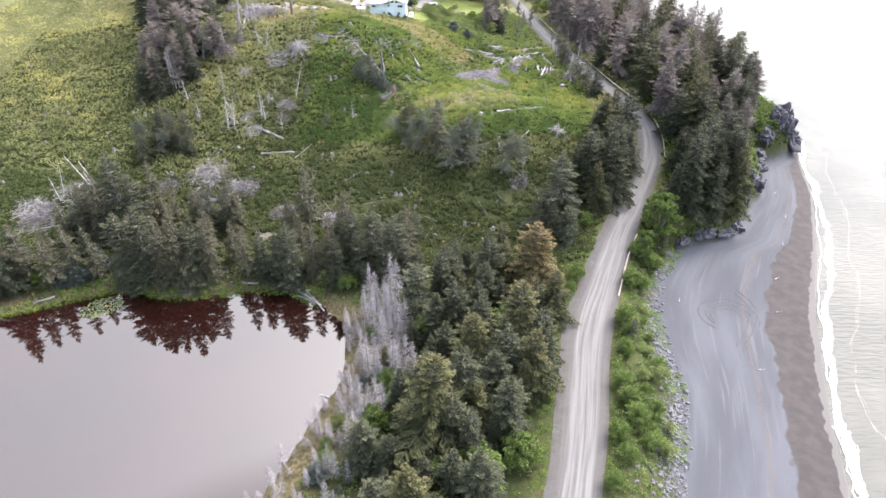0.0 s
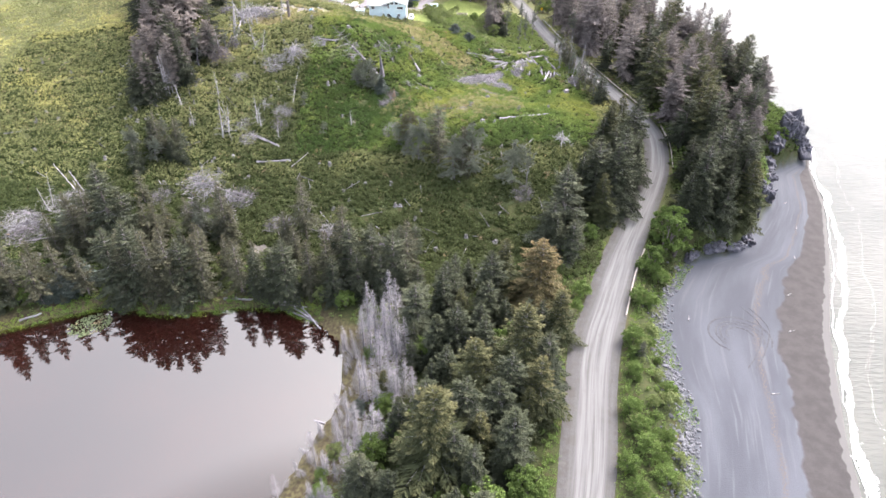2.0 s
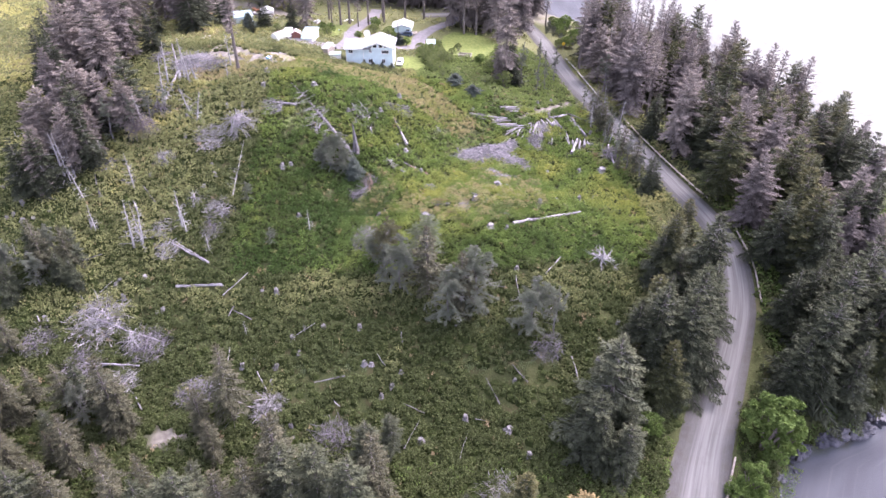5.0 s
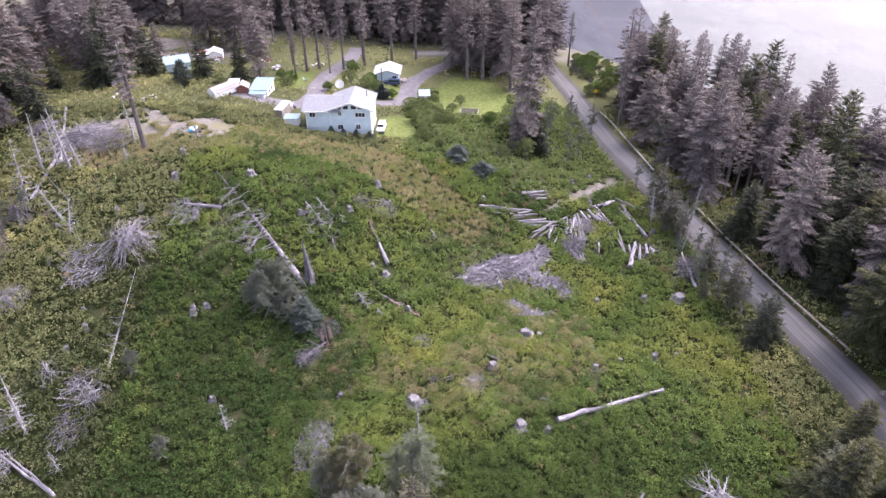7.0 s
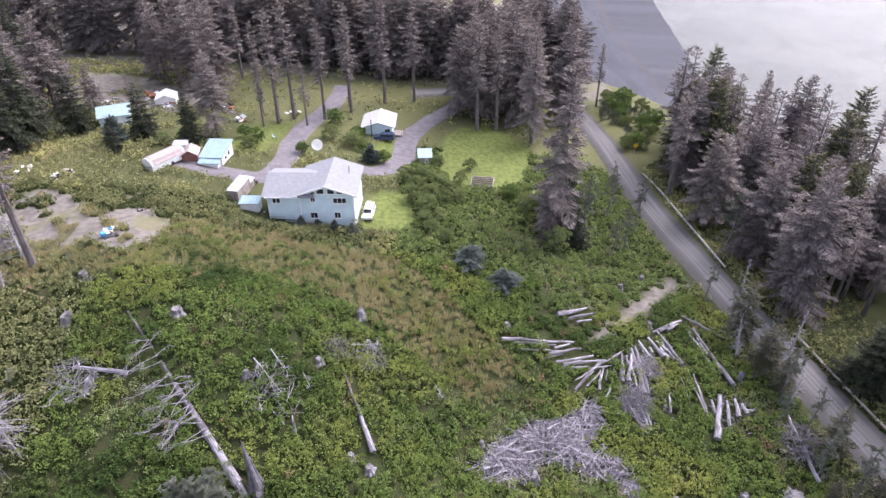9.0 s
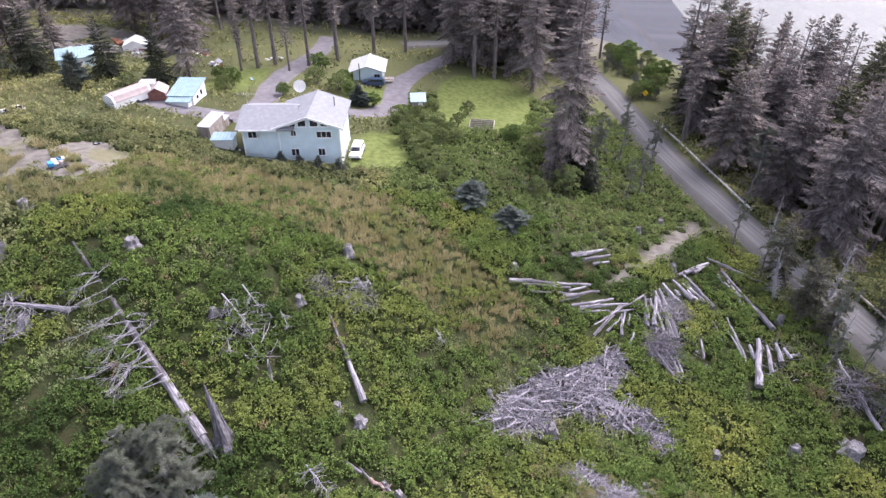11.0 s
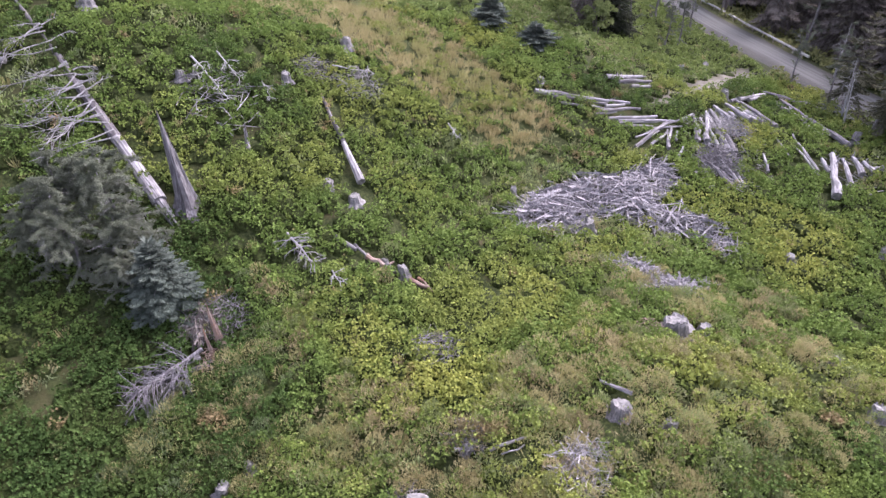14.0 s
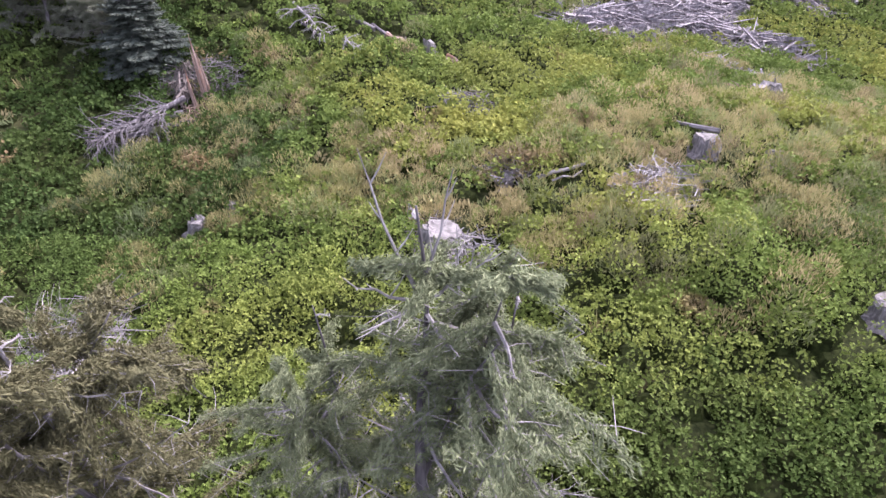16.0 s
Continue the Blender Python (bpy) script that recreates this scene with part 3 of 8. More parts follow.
def lane(name, line, half, material, label, lift, tracks=()):
    """A track laid over the ground along a line. tracks: how far across its pale wheel ruts run."""
    mid = curve_through([q[:2] for q in line])
    way = np.gradient(mid, axis=0)
    way /= np.linalg.norm(way, axis=1, keepdims=True)
    side = np.stack([way[:, 1], -way[:, 0]], 1)
    cols = np.linspace(-1, 1, 23)
    wide = half(mid[:, 1]) if callable(half) else np.full(len(mid), half)
    edge = 1 + 0.05 * ripple(mid[:, 0], mid[:, 1], 9, 3)
    xy = mid[:, None] + side[:, None] * (cols[None, :, None] * (wide * edge)[:, None, None])
    x, y = xy[..., 0].ravel(), xy[..., 1].ravel()
    across = np.tile(cols, len(mid))
    z = land(x, y) + lift - 0.05 * np.abs(across) ** 6 * 2
    n = len(cols)
    base = (np.arange(len(mid) - 1)[:, None] * n + np.arange(n - 1)).ravel()
    me = fast_mesh(name, np.stack([x, y, z], 1), np.stack([base, base + 1, base + n + 1, base + n], 1), material, True)
    worn = sum(np.exp(-((across - c + 0.03 * ripple(x, y, 15, 1)) / s) ** 2) for c, s in tracks) if tracks else np.zeros(len(x))
    me.attributes.new("worn", "FLOAT", "POINT").data.foreach_set("value", np.clip(worn, 0, 1).astype(np.float32))
    run = np.r_[0, np.cumsum(np.linalg.norm(np.diff(mid, axis=0), axis=1))]
    me.attributes.new("across", "FLOAT", "POINT").data.foreach_set("value", across.astype(np.float32))
    me.attributes.new("run", "FLOAT", "POINT").data.foreach_set("value", np.repeat(run, n).astype(np.float32))
    return tagged(new(name, me), label, "road", kind="structure")


lane("road", ROAD, half_width, M["gravel"], "pale graded gravel road with worn wheel tracks", 0.10, ((0.10, 0.52), (-0.30, 0.10), (0.48, 0.10)))
lane("driveway_east", [(2, 21.5), (8, 22), (12, 29), (12.6, 40), (16, 50), (22, 61), (27, 74)], 2.5, M["drive"], "grey gravel driveway curving past the house", 0.07)
lane("driveway_west", [(-28, 17), (-20, 14.2), (-12, 14), (-9.5, 22), (-10, 32), (-8.5, 44), (-6, 60), (-6, 74)], 2.4, M["drive"], "grey gravel yard track", 0.06)


def build_foam():
    rng = np.random.default_rng(5)
    n = 44000
    y = rng.uniform(-300, -40, n)
    line = np.interp(y, SEA_Y, SEA_X)
    crest = 2.6 + 1.6 * ripple(y, y * 0.3, 38, 1) + 0.8 * ripple(y, y, 9, 2)
    thick = np.clip(0.42 + 0.30 * ripple(y, y, 16, 6) + 0.14 * ripple(y, y, 3.1, 9), 0.10, 0.9)
    scallop = 0.5 + 0.7 * np.abs(np.sin(y / 3.4 + 1.6 * ripple(y, y, 11, 5)))
    which = rng.random(n)
    off = np.where(which < 0.70, crest + thick * rng.normal(0, 0.8, n), np.where(which < 0.985, scallop * (0.8 + 0.5 * ripple(y, y, 14, 5)) + rng.normal(0, 0.05, n), crest + rng.normal(7, 0.35, n) + 2.5 * ripple(y, y, 20, 3)))
    x = line + off
    size = rng.uniform(0.03, 0.14, n) * np.where(which < 0.70, 1.0, 0.5)
    t = np.linspace(0, 2 * np.pi, 6)[:-1]
    rad = size[:, None] * rng.uniform(0.6, 1.3, (n, 5))
    v = np.stack([x[:, None] + rad * np.cos(t) * 0.7, y[:, None] + rad * np.sin(t) * 1.8, np.maximum(land(x, y), 0.06)[:, None] + 0.05 + rng.uniform(0, 0.06, (n, 1)) + 0 * rad], 2)
    tagged(new("surf_foam", fast_mesh("surf_foam", v, np.arange(5 * n).reshape(-1, 5), M["foam"])), "white surf foam breaking along the beach", "foam", kind="stuff")


build_foam()


def rock_bm(rng, sx, sy, sz, detail=2, rough=0.28):
    bm = bmesh.new()
    bmesh.ops.create_icosphere(bm, subdivisions=detail, radius=1)
    off = Vector(rng.uniform(-50, 50, 3))
    for v in bm.verts:
        k = 1 + rough * noise.fractal(v.co * 1.1 + off, 1.0, 2.0, 4) + 0.25 * rough * math.floor(3 * noise.noise(v.co * 2.2 + off))
        v.co = Vector((v.co.x * sx * k, v.co.y * sy * k, v.co.z * sz * k))
    return bm


def build_rocks():
    rng = np.random.default_rng(8)
    # the dark outcrops that stand on the sand
    for x, y, sx, sy, sz, turn, name in ((139, -56, 3.6, 3.2, 3.8, 20, "headland_rock"), (134.5, -57.5, 3.0, 2.4, 4.2, 0, "headland_rock"), (130, -60, 2.6, 2.4, 4.0, 50, "headland_rock"),
                                         (115, -88, 2.8, 2.2, 3.0, 30, "beach_rock"), (111.5, -90.5, 2.2, 1.8, 2.6, 80, "beach_rock"), (107.5, -98.3, 1.0, 1.1, 2.3, 10, "beach_rock"),
                                         (126, -64, 3.2, 2.6, 3.2, 70, "headland_rock"), (122.5, -69, 2.6, 2.8, 2.6, 15, "headland_rock"), (120, -76, 2.4, 2.6, 2.4, 45, "headland_rock"), (137, -53.5, 3.4, 3.0, 4.4, 60, "headland_rock"), (141.5, -52.5, 2.4, 2.6, 3.2, 10, "headland_rock"), (132, -58, 3.0, 2.6, 4.6, 33, "headland_rock"), (103, -107, 2.4, 1.8, 1.7, 70, "beach_rock"),
                                         (98, -111, 3.4, 1.6, 1.5, 20, "beach_rock"), (91, -113.5, 3.4, 1.8, 1.8, 5, "beach_rock"), (85, -116, 2.4, 1.4, 1.4, 40, "beach_rock")):
        ob = part(name, rock_bm(rng, sx, sy, sz, 4, 0.5), M["rock"], at=pose(x, y, float(land(x, y)) + sz * 0.2, 0, 0, turn))
        tagged(ob, "jagged dark grey rock outcrop standing on grey sand", "rock", "shore rocks")
    # stones tipped along the bank below the road
    shapes = [rock_bm(rng, 1, rng.uniform(0.6, 0.9), rng.uniform(0.45, 0.7), 1, 0.35) for _ in range(8)]
    meshes = []
    for bm in shapes:
        me = bpy.data.meshes.new("riprap_stone")
        bm.to_mesh(me), bm.free()
        me.materials.append(M["stone"])
        meshes.append(me)
    bank = tagged(new("riprap_bank"), "loose grey stones tipped along the bank below the road", "stones", kind="structure")
    placed, rest_v, rest_f = 0, [], []
    for k in range(2600):
        y = rng.uniform(-215, -118)
        foot = np.interp(y, FOOT_Y, FOOT_X)
        x = foot - abs(rng.normal(0, 1)) * 2.4 + rng.uniform(-0.6, 2.2)
        if y > -150 and rng.random() < 0.55:
            continue
        s = 0.16 + 0.5 * rng.random() ** 2.2
        m = pose(x, y, float(land(x, y)) + s * 0.2, rng.uniform(-25, 25), rng.uniform(-25, 25), rng.uniform(0, 360)) @ Matrix.Scale(s, 4)
        me = meshes[k % 8]
        if s > 0.27 and placed < 290 and y > -205:
            ob = new("stone", me)
            ob.parent, ob.matrix_basis = bank, m
            placed += 1
        else:
            co = np.empty(len(me.vertices) * 3)
            me.vertices.foreach_get("co", co)
            mm = np.array(m)
            rest_f.append(np.array([p.vertices[:] for p in me.polygons]) + sum(len(v) for v in rest_v))
            rest_v.append(co.reshape(-1, 3) @ mm[:3, :3].T + mm[:3, 3])
    tagged(new("bank_gravel", fast_mesh("bank_gravel", np.concatenate(rest_v), np.concatenate(rest_f), M["stone"])), "small grey stones strewn on the bank", "stones", kind="stuff")


build_rocks()


# ---- trees ----
def pack(groups, quads=True):
    """Joins arrays of points and faces."""
    vs, fs, n = [], [], 0
    for v, f in groups:
        vs.append(v), fs.append(f + n)
        n += len(v)
    return np.concatenate(vs), np.concatenate(fs)


def unit(az, pitch):
    return np.stack([np.cos(az) * np.cos(pitch), np.sin(az) * np.cos(pitch), np.sin(pitch)], -1)


def spruce_meshes(seed, needle, h=18.0, spread=3.4, bare=0.08, levels=20, per=8, dense=1.0, gaps=0.06, droop=0.35, lean=0.0, dead_low=0.0, power=0.62, fine=1.0):
    """The trunk, the limbs and the crown of a spruce: whorls of flat boughs with tapering side sprays."""
    rng = np.random.default_rng(seed)
    bend = rng.uniform(-lean, lean, 2)
    centre = lambda z: np.stack([bend[0] * (z / h) ** 2 * h + 0 * z, bend[1] * (z / h) ** 2 * h + 0 * z, z], -1)
    zs = np.linspace(-0.6, h, 9)
    bm = tube([tuple(centre(np.array(z))) for z in zs], [max(0.02, 0.018 * h * (1 - max(z, 0) / h) ** 0.9 + 0.015) for z in zs], 7)
    start, way, length, turn = [], [], [], rng.uniform(0, 6.28)
    leaf_c, leaf_w, leaf_l, leaf_b, leaf_t = [], [], [], [], []
    down = np.array([0, 0, -1.0])

    def lay(at, along, long, wide, tip):
        along = along / np.linalg.norm(along, axis=1, keepdims=True)
        leaf_c.append(at + along * long[:, None] * 0.5), leaf_w.append(along), leaf_l.append(long), leaf_b.append(wide), leaf_t.append(tip)

    for k in range(levels):
        whorl = bare + (1 - bare) * ((k + 0.3 * rng.random()) / levels) ** 0.94
        ring = rng.uniform(0.72, 1.18)
        for j in range(per):
            if rng.random() < gaps:
                continue
            u = min(0.985, whorl + rng.normal(0, 0.16) / levels)
            z = u * h
            reach = spread * (max(0.02, 1 - u) ** power) * (0.6 + 0.4 * min(1, (u - bare) / 0.12))
            az = 2 * math.pi * (j + rng.uniform(-0.35, 0.35)) / per + k * 1.9
            long = reach * ring * rng.uniform(0.6, 1.2) * (1 + 0.2 * math.sin(2 * az + turn + 5 * u) + 0.12 * math.sin(9 * u + turn)) + 0.15
            pitch = 0.75 * u ** 2.5 - 0.06 - droop * (1 - u) + rng.uniform(-0.1, 0.1)
            w, p0 = unit(np.array(az), np.array(pitch)), centre(np.array(z))
            start.append(p0), way.append(w), length.append(long * 0.8)
            if dead_low and u < dead_low and rng.random() < 0.75:
                continue
            steps = max(4, int(long / (0.27 * fine) * dense))
            s = (np.arange(steps) + rng.uniform(0.2, 0.8, steps)) / steps
            s = s[s > 0.12]
            flat = np.array([-math.sin(az), math.cos(az), 0])
            sag = (0.05 + 0.22 * (1 - u)) * long
            pos = p0 + w * (s * long)[:, None] + down * (sag * (s ** 2 - 0.75 * s ** 4))[:, None]
            n = len(s)
            spray = (0.42 * long * (1.02 - s) ** 0.8 * np.minimum(1, 0.35 + 2.2 * s) + 0.22 * fine) * rng.uniform(0.75, 1.2, n)
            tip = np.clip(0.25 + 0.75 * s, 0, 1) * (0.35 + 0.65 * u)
            for sg in (-1, 1):
                d = w * 0.75 + flat * sg * rng.uniform(0.7, 1.1, (n, 1)) + down * rng.uniform(0.0, 0.45, (n, 1)) + rng.normal(0, 0.1, (n, 3))
                lay(pos, d, spray, np.minimum(0.36 * spray, 0.19 * fine) + 0.035, tip)
                half = pos + d / np.linalg.norm(d, axis=1, keepdims=True) * (spray * 0.5)[:, None]
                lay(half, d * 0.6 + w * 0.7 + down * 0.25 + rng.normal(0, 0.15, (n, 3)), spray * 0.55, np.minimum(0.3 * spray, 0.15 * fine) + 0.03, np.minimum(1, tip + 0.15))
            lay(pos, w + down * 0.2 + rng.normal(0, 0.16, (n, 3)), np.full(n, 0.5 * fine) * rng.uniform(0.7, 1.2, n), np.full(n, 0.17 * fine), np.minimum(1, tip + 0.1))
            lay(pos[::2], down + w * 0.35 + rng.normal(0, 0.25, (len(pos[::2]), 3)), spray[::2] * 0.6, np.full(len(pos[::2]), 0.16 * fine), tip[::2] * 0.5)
    tip_n = 7
    d = unit(rng.uniform(0, 6.28, tip_n), rng.uniform(0.7, 1.4, tip_n))
    lay(centre(np.full(tip_n, h * 0.97)), d, np.full(tip_n, 0.7), np.full(tip_n, 0.14), np.ones(tip_n))
    v, f = blades(np.concatenate(leaf_c), np.concatenate(leaf_w), np.concatenate(leaf_l), np.concatenate(leaf_b), rng, 0.18, 1.6)
    crown = fast_mesh("crown", v, f, needle)
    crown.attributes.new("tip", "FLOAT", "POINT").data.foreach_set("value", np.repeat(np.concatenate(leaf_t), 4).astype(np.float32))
    lv, lf = needles(np.array(start), np.array(way), np.array(length), 0.012 + 0.006 * np.array(length))
    trunk = bpy.data.meshes.new("trunk")
    bm.to_mesh(trunk), bm.free()
    trunk.materials.append(M["bark"])
    limbs = fast_mesh("branchwork", lv, lf, M["twig"])
    return trunk, limbs, crown


def mossy_meshes(seed, needle, h, spread=3.2, limbs=52, sprays=20, wood="twig"):
    """A ragged old spruce: forked curved leaders, crooked sagging limbs, thin hanging sprays."""
    rng = np.random.default_rng(seed)
    stem, arms = bmesh.new(), bmesh.new()
    leaders = []
    for k in range(3):
        az, low = rng.uniform(0, 6.28), (0, 0.45, 0.6)[k]
        top = h * (1.0, 0.92, 0.84)[k]
        pts = [np.array([math.cos(az) * 2.2 * k * max(0, z / h - low) + 0.16 * math.sin(z * 0.9 + k), math.sin(az) * 2.2 * k * max(0, z / h - low) + 0.12 * math.cos(z * 0.8 + k), z]) for z in np.linspace(-0.5 if k == 0 else low * h, top, 9)]
        tube(pts, [max(0.012, 0.014 * h * (1.05 - max(p[2], 0) / top) / (1 + 0.6 * k)) for p in pts], 7, stem)
        leaders.append(pts)
    c, w, l, b = [], [], [], []
    for k in range(limbs):
        pts = leaders[0 if rng.random() < 0.6 else rng.integers(1, 3)]
        i = rng.integers(1, len(pts) - 1)
        p = pts[i] + (pts[i + 1] - pts[i]) * rng.random()
        if p[2] < 0.06 * h:
            continue
        u = p[2] / h
        az, long = rng.uniform(0, 6.28), spread * (1.08 - u) ** 0.55 * rng.uniform(0.55, 1.15) * min(1, (1.12 - u) * 2.6)
        pitch, line, bare = rng.uniform(-0.35, 0.3), [p], rng.random() < 0.16 + 0.2 * (u > 0.9)
        for s in range(6):
            pitch += rng.uniform(-0.28, 0.22)
            az += rng.uniform(-0.3, 0.3)
            line.append(line[-1] + unit(np.array(az), np.array(pitch)) * long / 6)
        tube(line, [0.0026 * h * (1 - 0.14 * s) + 0.004 for s in range(7)], 4, arms, False)
        for s in range(1, 7):
            for _ in range(2):
                e = line[s] + np.append(rng.normal(0, 0.16 * long, 2), -abs(rng.normal(0, 0.12 * long)))
                tube([line[s], (line[s] + e) / 2 + rng.normal(0, 0.03, 3), e], [0.008, 0.006, 0.003], 3, arms, False)
                if bare:
                    continue
                t = rng.random((sprays, 1)) ** 0.8
                at = line[s - 1] + (line[s] - line[s - 1]) * rng.random((sprays, 1)) if _ else line[s] + (e - line[s]) * t
                d = (line[s] - line[s - 1]) / long * 4 + rng.normal(0, 0.5, (sprays, 3)) + np.array([0, 0, -0.55])
                c.append(at + rng.normal(0, 0.05, at.shape)), w.append(d), l.append(rng.uniform(0.06, 0.16, sprays)), b.append(rng.uniform(0.013, 0.029, sprays))
    v, f = blades(np.concatenate(c), np.concatenate(w), np.concatenate(l), np.concatenate(b), rng, 0.2)
    trunk, work = bpy.data.meshes.new("trunk"), bpy.data.meshes.new("branchwork")
    stem.to_mesh(trunk), stem.free(), arms.to_mesh(work), arms.free()
    trunk.materials.append(M["wood_dark"]), work.materials.append(M[wood])
    return trunk, work, fast_mesh("crown", v, f, needle)


def dead_meshes(seed, h=12.0, spread=2.2, levels=46, per=5, twigs=5, bare=0.1, wood="twig", broken=False, lean=0.03, thick=0.014, curl=0.0, wide=1.0, stem="wood_dark"):
    """A dead standing tree: a grey stem and its bare limbs with side twigs."""
    rng = np.random.default_rng(seed)
    bend = rng.uniform(-lean, lean, 2)
    zs = np.linspace(-0.5, h, 8)
    bm = tube([(bend[0] * z, bend[1] * z, z) for z in zs], [max(0.018, thick * h * (1 - 0.9 * max(z, 0) / h)) for z in zs], 6)
    start, way, length, width = [], [], [], []
    for k in range(levels):
        u = bare + (0.99 - bare) * (k + rng.random()) / levels
        for j in range(per):
            az, pitch = rng.uniform(0, 6.28), rng.uniform(-0.5, 0.25) + 0.5 * u
            long = spread * (1.02 - u) ** 0.7 * rng.uniform(0.4, 1.1) + 0.15
            w, p0 = unit(np.array(az), np.array(pitch)), np.array([bend[0] * u * h, bend[1] * u * h, u * h])
            start.append(p0), way.append(w), length.append(long), width.append(wide * (0.012 + 0.009 * long))
            for _ in range(twigs):
                s = rng.uniform(0.3, 0.95)
                d = w + rng.normal(0, 0.55, 3) + np.array([0, 0, -curl])
                start.append(p0 + w * long * s), way.append(d / np.linalg.norm(d)), length.append(long * rng.uniform(0.25, 0.5)), width.append(wide * (0.008 + 0.004 * long))
    v, f = needles(np.array(start), np.array(way), np.array(length), np.array(width))
    trunk = bpy.data.meshes.new("trunk")
    bm.to_mesh(trunk), bm.free()
    trunk.materials.append(M[stem])
    return trunk, fast_mesh("branchwork", v, f, M[wood]), None


def bush_meshes(seed, leaf, h=3.0, spread=2.0, clumps=26, per=42, size=0.26, stems=5):
    """A round-headed shrub or small leafy tree: stems and clumps of leaves with gaps between."""
    rng = np.random.default_rng(seed)
    bm = bmesh.new()
    for k in range(stems):
        az = 6.28 * k / stems + rng.uniform(-0.3, 0.3)
        top = (math.cos(az) * spread * 0.5, math.sin(az) * spread * 0.5, h * rng.uniform(0.6, 0.85))
        tube([(0.1 * math.cos(az), 0.1 * math.sin(az), -0.3), (top[0] * 0.4, top[1] * 0.4, top[2] * 0.55), top], [0.02 * h + 0.01, 0.014 * h, 0.006 * h], 5, bm)
    c, w, o = [], [], []
    for _ in range(clumps):
        az, r, z = rng.uniform(0, 6.28), spread * math.sqrt(rng.random()) * 0.85, rng.uniform(0.25, 0.92)
        r *= math.sqrt(max(0.05, 1 - (2 * z - 0.9) ** 2))
        cr = rng.uniform(0.28, 0.5) * (0.35 + 0.28 * spread)
        d = rng.normal(0, 1, (per, 3))
        d /= np.linalg.norm(d, axis=1, keepdims=True)
        d[:, 2] = np.abs(d[:, 2]) * 0.9 - 0.15
        c.append(np.array([math.cos(az) * r, math.sin(az) * r, z * h]) + d * cr * rng.uniform(0.7, 1.1, (per, 1)))
        w.append(d + rng.normal(0, 0.6, (per, 3)))
        o.append(d + np.array([0, 0, 0.5]))
    c, w = np.concatenate(c), np.concatenate(w)
    v, f = blades(c, w, rng.uniform(0.7, 1.3, len(c)) * size, size * 0.7, rng, 0.2, 1.9, np.concatenate(o))
    trunk = bpy.data.meshes.new("stem")
    bm.to_mesh(trunk), bm.free()
    trunk.materials.append(M["bark"])
    return trunk, None, fast_mesh("leaves", v, f, leaf)


def make_tree(name, meshes, label, category="tree", group=""):
    """The first of a kind, parked out of use until it is copied."""
    ob = thing(name, Matrix(), label, category, group)
    for me in meshes:
        if me is not None:
            ob_part = new(me.name.split(".")[0], me)
            ob_part.parent = ob
            if me.name.startswith("branchwork"):
                tagged(ob_part, kind="stuff")
    return ob


KINDS = {}


def kind_of_tree(key, name, meshes, label, tall, category="tree", group=""):
    KINDS[key] = [make_tree(name, meshes, label, category, group), tall, 0]


def plant(key, x, y, h, turn=None, wide=1.0, lean=(0, 0), sink=0.0):
    """Stands a tree of a kind at x, y with height h."""
    first, tall, used = KINDS[key]
    k = h / tall
    turn = (x * 37.7 + y * 91.3) % 360 if turn is None else turn
    m = pose(x, y, float(land(x, y)) - sink, lean[0], lean[1], turn)
    size = Matrix.Diagonal((k * wide, k * wide, k, 1))
    if used == 0:
        ob = first
        ob.matrix_basis = m @ size
    else:
        ob = copy_thing(first, m)
        ob.matrix_basis = m @ size
    KINDS[key][2] += 1
    return ob


kind_of_tree("dark", "spruce", spruce_meshes(1, M["needle_dark"], 18, 6.0, 0.02, 21, 10, power=0.74), "tall dark green spruce with drooping boughs", 18, group="spruces")
kind_of_tree("dark2", "spruce", spruce_meshes(2, M["needle_dark"], 18, 5.7, 0.04, 20, 9, power=0.74, gaps=0.14, lean=0.02), "dark green spruce with an uneven crown", 18, group="spruces")
kind_of_tree("olive", "spruce", spruce_meshes(3, M["needle_olive"], 18, 6.2, 0.02, 21, 11, power=0.72, droop=0.25), "broad olive green spruce laden with cones", 18, group="spruces")
kind_of_tree("rust", "spruce", spruce_meshes(4, M["needle_rust"], 16, 5.0, 0.02, 20, 10, droop=0.25), "rust-tinged broad spruce beside the gravel road", 16, group="spruces")
kind_of_tree("grey", "small_spruce", spruce_meshes(5, M["needle_grey"], 10, 3.1, 0.04, 17, 8, power=0.74, gaps=0.16, fine=0.62), "slim grey-green spruce hung with lichen", 10, group="spruces")
kind_of_tree("grey2", "small_spruce", spruce_meshes(6, M["needle_grey"], 10, 3.1, 0.04, 16, 8, power=0.74, gaps=0.26, dead_low=0.25, fine=0.62, lean=0.03), "scraggy grey-green spruce with dead lower boughs", 10, group="spruces")
kind_of_tree("mid", "small_spruce", spruce_meshes(12, M["needle_sage"], 10, 3.4, 0.02, 17, 9, power=0.76, droop=0.2, gaps=0.1, fine=0.62), "young grey-green spruce with dense boughs", 10, group="spruces")
kind_of_tree("tall", "forest_spruce", spruce_meshes(7, M["needle_brown"], 26, 7.0, 0.10, 26, 8, power=0.5, gaps=0.18, dead_low=0.36, droop=0.45, fine=1.3), "tall old spruce with bare lower limbs", 26, group="forest spruces")
kind_of_tree("veteran", "old_spruce", spruce_meshes(17, M["needle_brown"], 30, 6.4, 0.08, 36, 8, gaps=0.28, dead_low=0.42, droop=0.5, fine=0.9, lean=0.02), "huge old spruce with drooping grey-brown boughs", 30, group="forest spruces")
